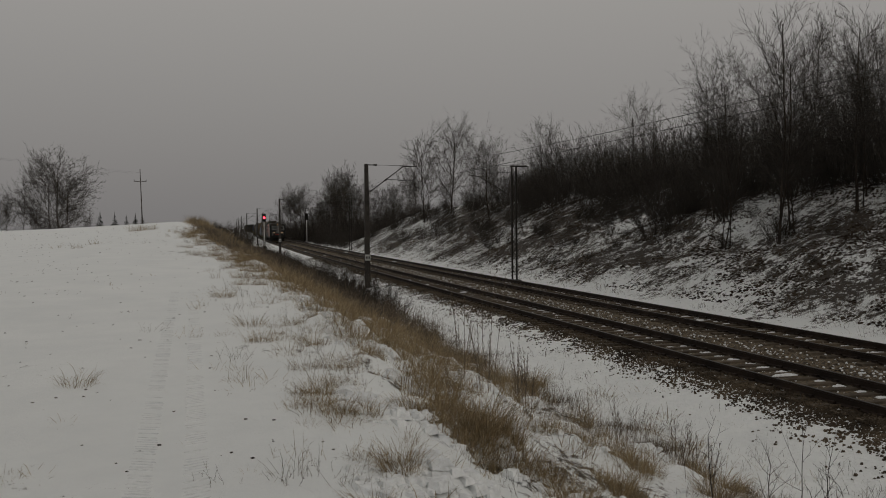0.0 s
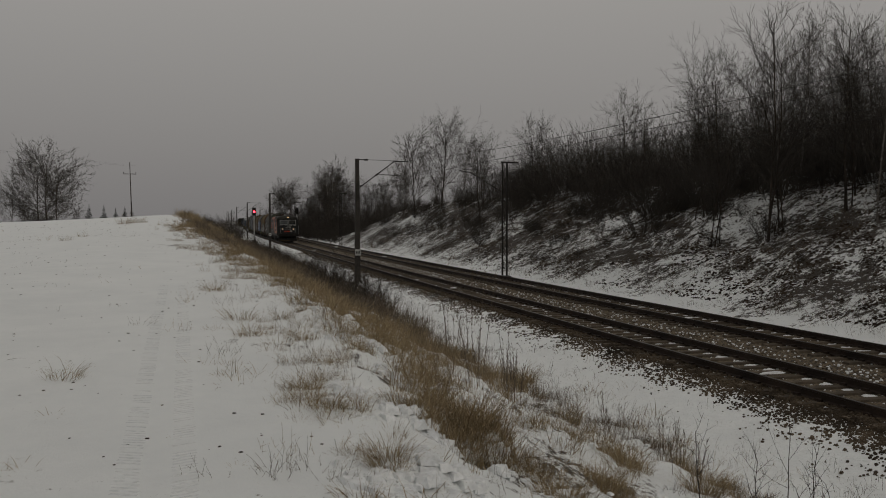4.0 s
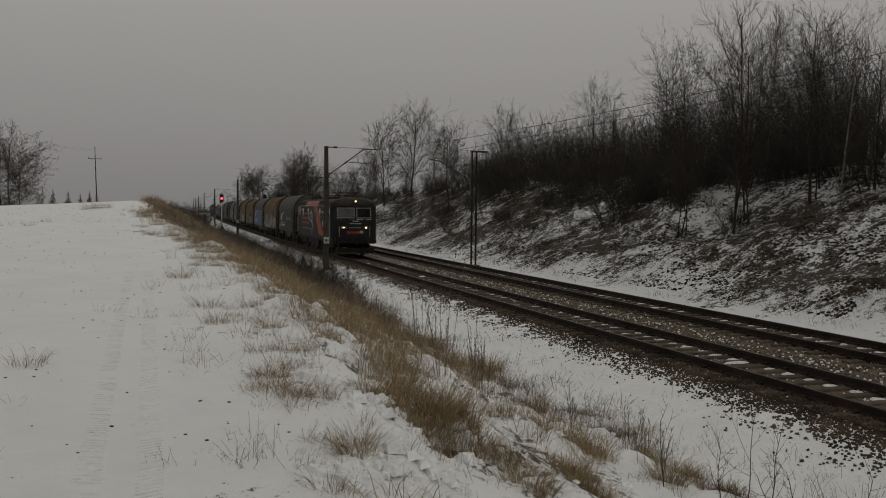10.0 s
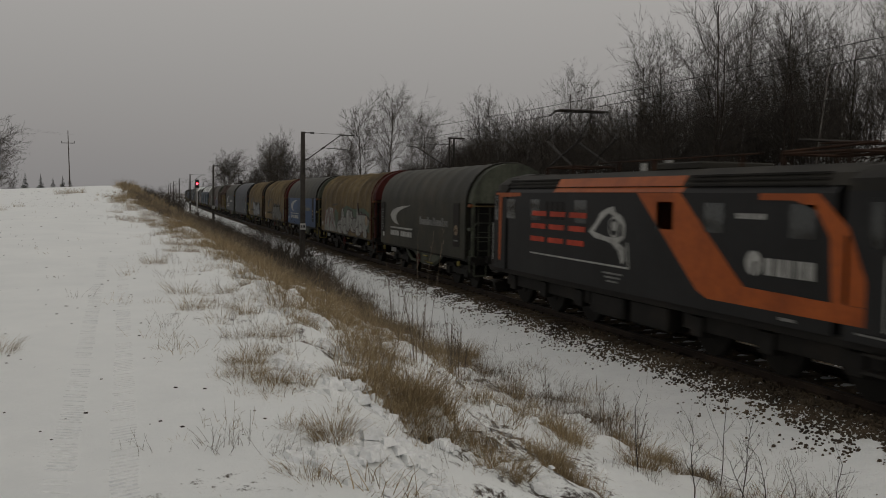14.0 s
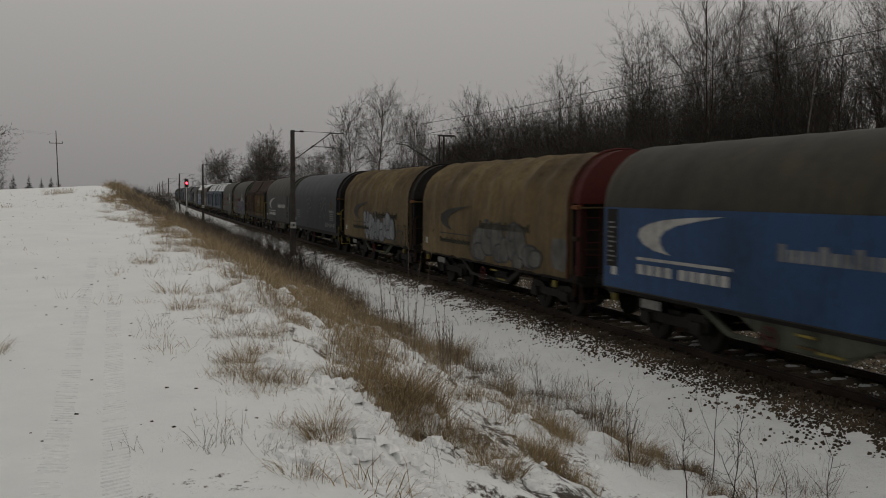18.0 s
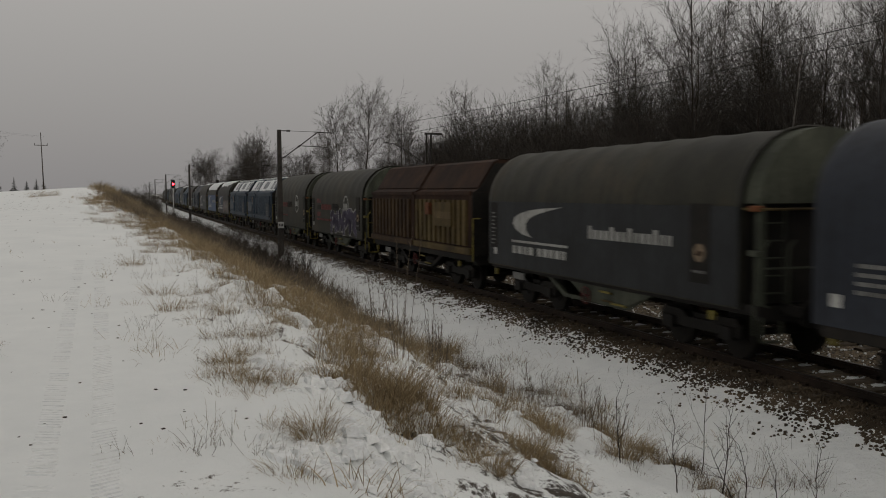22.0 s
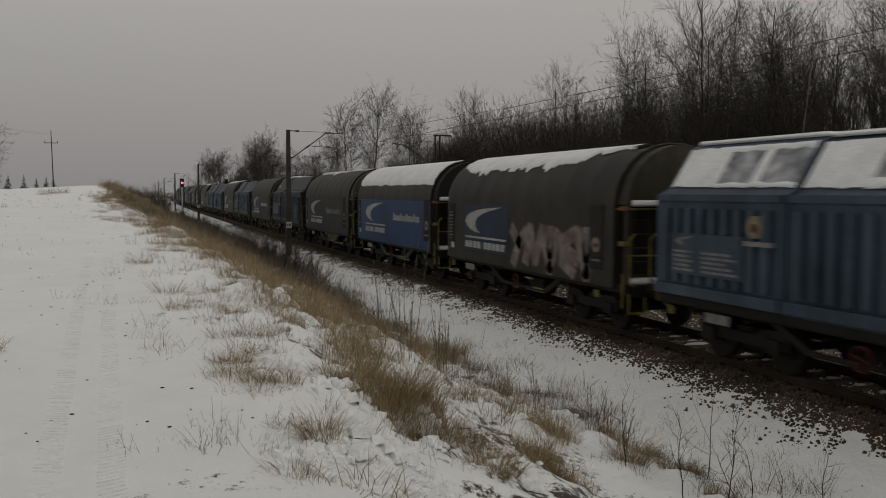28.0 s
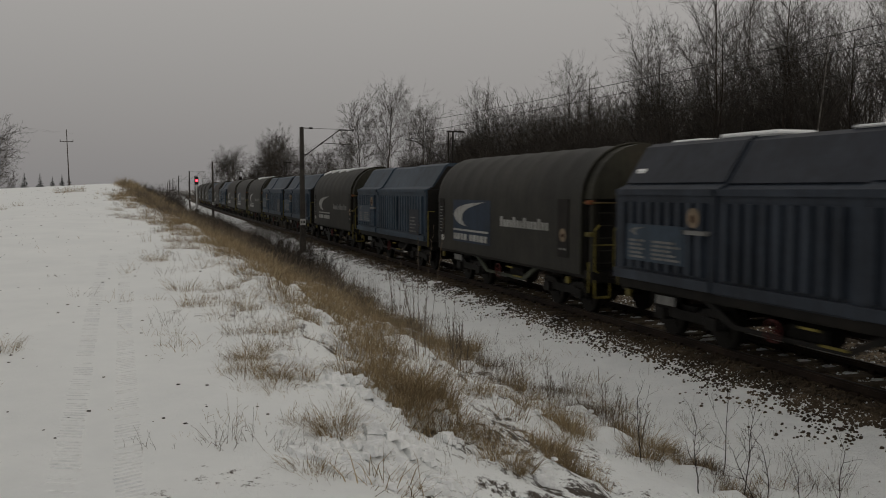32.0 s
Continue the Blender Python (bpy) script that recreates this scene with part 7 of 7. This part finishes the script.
EDGE_TUFTS = [
    (1, 0.77, 6.85, 0.99), (4, 0.98, 6.79, 0.47), (1, 0.96, 8.09, 1.01), (1, 0.82, 9.82, 1.06), (0, 0.91, 8.74, 0.72), (1, 0.81, 10.65, 0.88),
    (3, 0.33, 7.99, 0.93), (3, 0.53, 8.29, 0.89), (0, 0.54, 12.09, 0.84), (1, 0.92, 14.67, 1.13), (0, 1.10, 11.93, 0.63), (2, 1.13, 5.37, 0.62),
    (0, 1.12, 5.52, 0.55), (4, 0.92, 5.6, 0.40), (1, 0.89, 4.62, 0.83), (0, 0.83, 4.76, 0.51), (4, 1.63, 7.29, 0.64), (4, 2.14, 8.67, 0.87),
    (3, 1.66, 6.27, 1.23), (3, 1.41, 5.72, 0.84), (3, 1.06, 4.48, 1.33), (3, 1.19, 4.56, 1.19), (1, 1.30, 4.72, 1.18), (1, 1.31, 6.18, 0.66),
]
SLOPE_TUFTS = [
    (3, 0.32, 4.57, 0.40), (3, 0.21, 5.49, 0.39), (3, 0.30, 5.14, 0.20), (2, 2.58, 7.71, 1.06), (2, 2.53, 8.13, 1.20), (2, 2.28, 7.81, 0.96),
    (4, 2.39, 8.54, 1.21), (0, 3.82, 9.24, 1.46), (2, 5.73, 13.37, 1.06), (2, 6.21, 17.22, 1.28), (2, 7.08, 18.94, 1.18), (0, 2.68, 6.79, 0.92),
    (4, 2.70, 6.40, 1.11), (2, 3.78, 7.85, 0.73), (4, 4.76, 9.69, 1.49), (3, 4.35, 9.56, 1.24), (0, 2.74, 6.86, 0.93), (2, 2.65, 6.18, 0.57),
    (2, 3.50, 7.21, 0.72), (4, 3.35, 7.27, 0.96), (0, 4.66, 9.33, 1.09), (1, 7.10, 12.69, 2.10), (1, 7.05, 13.18, 1.96), (2, 5.80, 9.53, 1.20),
]
DITCH_TUFTS = [
    (4, 7.18, 13.98, 1.11), (1, 7.06, 12.26, 1.86), (3, 8.38, 17.96, 1.85), (3, 8.27, 16.75, 1.92), (3, 8.80, 17.30, 1.81), (1, 7.87, 17.42, 1.78),
    (3, 7.77, 11.66, 1.66), (3, 7.92, 11.22, 1.69), (3, 7.84, 10.86, 1.27), (3, 8.32, 10.92, 1.30), (1, 8.09, 15.06, 1.96), (0, 7.48, 13.12, 1.38),
    (3, 8.81, 13.88, 1.16), (0, 6.48, 10.39, 1.03), (4, 6.46, 10.00, 0.81), (4, 6.60, 9.82, 0.80), (4, 6.63, 9.50, 0.79), (0, 6.64, 9.14, 0.96),
    (4, 6.60, 8.78, 0.88), (3, 7.55, 8.99, 1.69), (3, 8.01, 9.00, 1.73), (1, 7.20, 8.92, 1.84), (3, 8.37, 8.80, 1.16), (3, 9.21, 16.68, 1.33),
]


def scatter_tufts():
    r = random.Random(3)
    for spots in (FIELD_TUFTS, EDGE_TUFTS, SLOPE_TUFTS, DITCH_TUFTS):
        for k, x, y, s in spots:
            s *= 0.75 if spots is FIELD_TUFTS else 1.0
            placed(TUFTS[k], x, y, r.uniform(0, 6.28), min(s, 2.4) * r.uniform(1.0, 1.25), 0.02)
    # small tufts strewn along the field's edge
    for i in range(150):
        y = 6.5 + 48 * r.random() ** 1.3
        x = float(field_edge(y)) + r.gauss(-0.25, 0.42) * (0.8 + y / 60)
        placed(TUFTS[r.choice((0, 1, 4, 4))], x, y, r.uniform(0, 6.28), r.uniform(0.4, 0.85) * (0.75 + y / 32), 0.02)
    for ob in TUFTS:
        bpy.data.objects.remove(ob)


scatter_tufts()


def dry_weed(x, y, height, stems, seed, label="tall dry brown weed stalks with seed heads", spread=0.14):
    """Upright dead stalks, each with a ragged seed head."""
    r = random.Random(seed)
    w = tagged(new("dry_weed"), label, "weed", "tall dry weeds")
    w.location = (x, y, land_at(x, y) - 0.04)
    for i in range(stems):
        h = height * r.uniform(0.55, 1.0)
        segs, pts = limb(r, Vector((r.uniform(-spread, spread), r.uniform(-spread, spread), 0)), Vector((r.uniform(-0.14, 0.14), r.uniform(-0.14, 0.14), 1)).normalized(), h, 0.0045, 6, 0.02, 0.06)
        v, f = tube_net(segs, 4)
        st = part("stalk", raw("stalk", v, f, M_DRYDARK), None, w)
        heads = []
        for k in range(26):
            q, w2, _ = pts[3 + k % 4]
            p = q + w2 * r.uniform(0, h / 6)
            hs, _ = limb(r, p, side_way(r, w2, r.uniform(0.3, 0.8)), r.uniform(0.02, 0.08), 0.0042, 1, 0.1, 0.1)
            heads += hs
        v, f = tube_net(heads, 3)
        tagged(part("seed_head", raw("seed_head", v, f, M_DRYDARK), None, st), kind="stuff")


for k, (x, y, h, n) in enumerate(((3.75, 12.0, 1.75, 5), (3.95, 12.6, 1.3, 4), (3.4, 12.4, 1.3, 3), (4.5, 13.2, 1.1, 4), (4.2, 11.4, 0.9, 4), (5.1, 14.5, 0.9, 5), (5.6, 15.5, 0.8, 5), (5.8, 12.2, 0.7, 4), (6.4, 11.3, 0.7, 5), (6.0, 10.2, 0.6, 4), (3.0, 15.5, 1.0, 3), (5.2, 18.5, 1.1, 4))):
    dry_weed(x, y, h, n, 200 + k)


def sapling(x, y, height, seed, twigs=9, label="leafless thorny sapling in the snowy ditch"):
    r = random.Random(seed)
    t = tagged(new("sapling"), label, "sapling", "saplings")
    t.location = (x, y, land_at(x, y) - 0.05)
    segs, pts = limb(r, Vector((0, 0, 0)), Vector((r.uniform(-0.2, 0.2), r.uniform(-0.2, 0.2), 1)).normalized(), height, 0.008 + 0.003 * (y > 20), 7, 0.01, 0.16)
    v, f = tube_net(segs, 5)
    part("stem", raw("stem", v, f, M_BARK), None, t)
    for k in range(twigs):
        q, w2, r2 = pts[2 + k % 6]
        bs, bp = limb(r, q, side_way(r, w2, r.uniform(0.5, 1.1)), height * r.uniform(0.25, 0.6), 0.0036 + 0.003 * (y > 20), 4, 0.02, 0.22)
        for j in range(3):
            cs, _ = limb(r, bp[1 + j][0], side_way(r, bp[1 + j][1], 0.7), height * r.uniform(0.06, 0.18), 0.0022 + 0.003 * (y > 20), 2, 0.02, 0.2)
            bs += cs
        v, f = tube_net(bs, 3)
        part("twig", raw("twig", v, f, M_TWIG), None, t)


for k, (x, y, h, n) in enumerate(((5.45, 9.0, 0.95, 9), (5.75, 8.3, 0.8, 12), (6.1, 8.0, 0.9, 12), (6.5, 8.2, 0.8, 10), (6.9, 8.6, 0.7, 8), (7.3, 7.9, 0.75, 8), (6.2, 7.2, 0.7, 9), (7.0, 9.6, 1.3, 4),
                                  (6.9, 38.0, 1.9, 12), (6.6, 39.0, 2.1, 12), (7.2, 40.0, 1.7, 12), (6.3, 41.5, 2.0, 12), (7.0, 42.5, 1.9, 12), (6.7, 36.5, 1.5, 12), (6.4, 44.0, 1.8, 12), (6.0, 46.0, 1.8, 12), (6.8, 48.0, 1.7, 10), (6.2, 34.5, 1.4, 10))):
    sapling(x, y, h, 300 + k, n)


# ---- marks in the snow ----
def tyre_track():
    bm = bmesh.new()
    r = random.Random(4)
    y = 4.2
    while y < 17:
        x0 = -0.12 - 0.016 * y
        for s, dx in ((-1, -0.20), (1, 0.12)):
            if r.random() < 0.05 + 0.05 * (y - 4):
                continue
            z = land_at(x0 + dx, y)
            c = [(dx - 0.07, -0.03 * s), (dx + 0.07, 0.03 * s)]
            lo = [bm.verts.new((x0 + a + r.uniform(-0.01, 0.01), y + b + d, land_at(x0 + a, y) - 0.02)) for a, b in c for d in (-0.012, 0.012)]
            hi = [bm.verts.new((v.co.x, v.co.y * 0.999 + 0.001 * y, v.co.z + 0.0215)) for v in lo]
            for q in ((hi[0], hi[1], hi[3], hi[2]), (lo[0], lo[1], hi[1], hi[0]), (lo[1], lo[3], hi[3], hi[1]), (lo[3], lo[2], hi[2], hi[3]), (lo[2], lo[0], hi[0], hi[2])):
                bm.faces.new(q)
        y += 0.06
    tagged(part("tyre_track", bm, M_SNOW), "ridged tyre tread print pressed into the snow", "tyre track", kind="stuff")


tyre_track()


# ---- loose ballast stones on the snowy shoulder ----
def scatter(name, x, y, z, size, flat, material, label, category, seed):
    """Squashed eight-cornered lumps, each turned and uneven, as one mesh."""
    r = np.random.RandomState(seed)
    n = len(x)
    unit = np.array([(-1, -0.6, -0.5), (0.9, -0.8, -0.5), (0.8, 0.9, -0.5), (-0.7, 0.8, -0.5), (-0.6, -0.4, 0.7), (0.5, -0.5, 0.8), (0.6, 0.5, 0.6), (-0.5, 0.6, 0.8)])
    a = r.uniform(0, 2 * np.pi, n)
    ca, sa = np.cos(a), np.sin(a)
    P = unit[None] * r.uniform(0.7, 1.3, (n, 8, 3)) * size[:, None, None]
    V = np.stack([P[..., 0] * ca[:, None] - P[..., 1] * sa[:, None] + x[:, None], P[..., 0] * sa[:, None] + P[..., 1] * ca[:, None] + y[:, None], P[..., 2] * flat + z[:, None]], -1).reshape(-1, 3)
    q = np.array([(0, 1, 5, 4), (1, 2, 6, 5), (2, 3, 7, 6), (3, 0, 4, 7), (4, 5, 6, 7)])
    F = (np.arange(n)[:, None, None] * 8 + q[None]).reshape(-1, 4)
    tagged(new(name, raw(name, V.tolist(), [tuple(f) for f in F.tolist()], material)), label, category, kind="stuff")


def stones():
    r = np.random.RandomState(8)
    n = 38000
    y = 8 + 85 * r.uniform(0, 1, n) ** 1.7
    x = 10.42 - np.abs(r.normal(0, 0.54, n))
    drift = np.array([noise.noise(Vector((a * 1.6, b * 0.9, 61))) + 0.7 * noise.noise(Vector((a * 4.5, b * 3.5, 62))) for a, b in zip(x, y)])
    keep = (x > 8.0) & (drift > np.interp(x, [8.6, 9.6, 10.2], [0.08, -0.15, -0.6]))
    x, y = x[keep], y[keep]
    z = np.interp(x, [8.0, 8.3, 9.6, 10.25, 10.6], [-0.59, -0.60, -0.33, -0.205, -0.215])
    xb = r.uniform(10.2, 17.1, 9000)
    yb = 10 + 60 * r.uniform(0, 1, 9000) ** 1.6
    # ballast heaped over the near sleeper ends
    xc, yc = r.uniform(10.1, 10.66, 7000), 9 + 60 * r.uniform(0, 1, 7000) ** 1.6
    x, y = np.concatenate([x, xb, xc]), np.concatenate([y, yb, yc])
    z = np.concatenate([z, np.full(9000, -0.225), r.uniform(-0.21, -0.15, 7000)])
    scatter("loose_stones", x + bend(y), y, z + 0.006, 0.010 + 0.022 * r.uniform(0, 1, len(x)) ** 1.6, 0.8, M_STONE, "brown loose ballast stones on snow beside the track", "stones", 18)
    # snow specks on the ballast
    n = 6000
    scatter("snow_specks", r.uniform(10.2, 17.1, n), 9 + 70 * r.uniform(0, 1, n) ** 1.6, np.full(n, -0.205), r.uniform(0.012, 0.034, n), 0.8, M_SNOW, "specks of snow between the ballast stones", "snow", 19)
    # litter and snow lumps in drifts on the far bank
    for name, m, n, lo, hi, sign, label, cat in (("litter_clods", M_LITTER, 24000, 0.02, 0.075, 1, "dark clods and leaf litter on the far bank", "litter"), ("snow_lumps", M_SNOW, 2500, 0.015, 0.05, -1, "small snow lumps caught on the far bank", "snow")):
        y = 23 + 62 * r.uniform(0, 1, n) ** 1.5
        x = r.uniform(19.9, 32.0, n)
        keep = np.array([sign * (noise.noise(Vector((a * 0.45, b * 0.28, 51))) + 0.6 * noise.noise(Vector((a * 1.5, b * 1.2, 53)))) + 0.01 * (a - 23) * sign > (-0.05 if sign > 0 else 0.05) for a, b in zip(x, y)])
        x, y = x[keep], y[keep]
        z = np.array([land_at(a, b) for a, b in zip(x, y)])
        scatter(name, x, y, z, r.uniform(lo, hi, len(x)), 0.7, m, label, cat, 21)
    # crumbs of earth and chaff on the field's snow
    n = 520
    y = 5.5 + 70 * r.uniform(0, 1, n) ** 1.3
    x = r.uniform(-1, 0.1, n) * (1.0 + 0.32 * y) + 0.8
    z = np.array([land_at(a, b) for a, b in zip(x, y)])
    scatter("field_crumbs", x, y, z, r.uniform(0.006, 0.02, n) * (0.8 + y / 40), 0.4, M_LITTER, "crumbs of earth and chaff on the snowy field", "litter", 23)
    # crumbled snow between the tussocks of the slope
    n = 2600
    y = 4.6 + 13 * r.uniform(0, 1, n) ** 1.3
    x = np.array([float(field_edge(b)) for b in y]) + np.abs(r.normal(0.1, 1.5, n)) - 0.1
    keep = np.array([noise.noise(Vector((a * 0.9, b * 0.9, 44))) > 0.0 and a < 6.6 for a, b in zip(x, y)])
    x, y = x[keep], y[keep]
    z = np.array([land_at(a, b) for a, b in zip(x, y)])
    scatter("snow_crumbs", x, y, z, r.uniform(0.02, 0.085, len(x)), 0.6, M_SNOW, "crumbled snow between the grass tussocks", "snow", 22)


stones()


# ---- sleepers and the snow between them ----
def sleepers():
    prof = [(-0.14, -0.24), (0.14, -0.24), (0.105, -0.165), (-0.105, -0.165)]
    bm = bmesh.new()
    prism(bm, [(a, b) for a, b in prof], "x", -1.28, 1.28)
    me = finish(bm, "sleeper")
    me.materials.append(M_SLEEPER)
    far, snow = [], []
    r = random.Random(14)
    for name, cx in (("track_1", XN), ("track_2", XF)):
        base = bpy.data.objects[name]
        for i in range(640):
            y = 10.0 + 0.61 * i
            if i < 148:
                ob = new("sleeper", me)
                ob.parent = base
                ob.location = (float(bend(y)), y, 0)
            else:
                far.append((cx + float(bend(y)), y))
            if i < 330:
                for s in (-1, 1):
                    if r.random() < (0.9 if s > 0 else 0.12):
                        w, d = (r.uniform(0.10, 0.19), r.uniform(0.14, 0.19)) if s > 0 else (r.uniform(0.04, 0.1), r.uniform(0.06, 0.13))
                        snow.append((cx + float(bend(y)) + s * (0.7525 - 0.09 - w), y + 0.305 + r.uniform(-0.04, 0.04), w, d, -0.215))
                if r.random() < 0.12:
                    snow.append((cx + float(bend(y)) + r.uniform(-0.4, 0.4), y + r.choice((0.0, 0.3)), r.uniform(0.08, 0.3), 0.07, -0.166 if r.random() < 0.4 else -0.215))
        for s in (-0.7525, 0.7525):
            fix = bmesh.new()
            for i in range(90):
                y = 10.0 + 0.61 * i
                d = float(bend(y))
                box(fix, s - 0.13 + d, s - 0.06 + d, y - 0.07, y + 0.07, -0.17, -0.115)
                box(fix, s + 0.06 + d, s + 0.13 + d, y - 0.07, y + 0.07, -0.17, -0.115)
            tagged(part("rail_clips", fix, M_RAIL, base), "rusty rail fastenings", kind="stuff")
    bm = bmesh.new()
    for cx, y in far:
        prism(bm, [(y + a, b) for a, b in prof], "x", cx - 1.28, cx + 1.28)
    tagged(part("far_sleepers", bm, M_SLEEPER), "distant weathered sleepers under the rails", "sleepers", kind="stuff")
    verts, faces = [], []
    for x, y, w, d, z in snow:
        b = len(verts)
        n = 8
        for i in range(n):
            a = 2 * math.pi * (i + 0.5) / n
            k = r.uniform(0.5, 1.2) / max(abs(math.cos(a)), abs(math.sin(a))) ** 0.8
            verts.append((x + w * k * math.cos(a), y + d * k * math.sin(a), z))
        for i in range(n):
            v = verts[b + i]
            verts.append((x + (v[0] - x) * 0.7, y + (v[1] - y) * 0.7, z + r.uniform(0.015, 0.045)))
        for i in range(n):
            j = (i + 1) % n
            faces.append((b + i, b + j, b + n + j, b + n + i))
        faces.append(tuple(b + n + i for i in range(n)))
    tagged(new("snow_patches", raw("snow_patches", verts, faces, M_SNOW)), "small snow patches between the sleepers", "snow", kind="stuff")


sleepers()


# ---- what moves ----
def motions():
    for thing, behind in TRAIN:
        rows = []
        for t in range(33):
            y = behind + ground_line(t)
            slope = 2 * 6.4e-5 * (min(max(y, 30.0), 460.0) - 30.0)
            rows.append((float(t), pose(XN + float(bend(y)), y, 0, 0, 0, -math.degrees(math.atan(slope)))))
        walk(thing, rows)
    # wheels roll without slipping; wheelsets at the same place in their bogies turn alike
    turned = {}
    for wheel, along, radius in WHEELS:
        first = turned.setdefault((along, radius), wheel)
        if first is wheel:
            step = 1 / 30 if radius < 0.5 else 2 / 30
            walk(wheel, [(step * k, Matrix.LocRotScale((0, along, radius), Euler((SPEED * step * k / radius, 0, 0)), None)) for k in range(round(32 / step) + 1)])
        else:
            wheel.rotation_mode = "QUATERNION"
            wheel.animation_data_create()
            wheel.animation_data.action = first.animation_data.action
            wheel.animation_data.action_slot = first.animation_data.action_slot


motions()
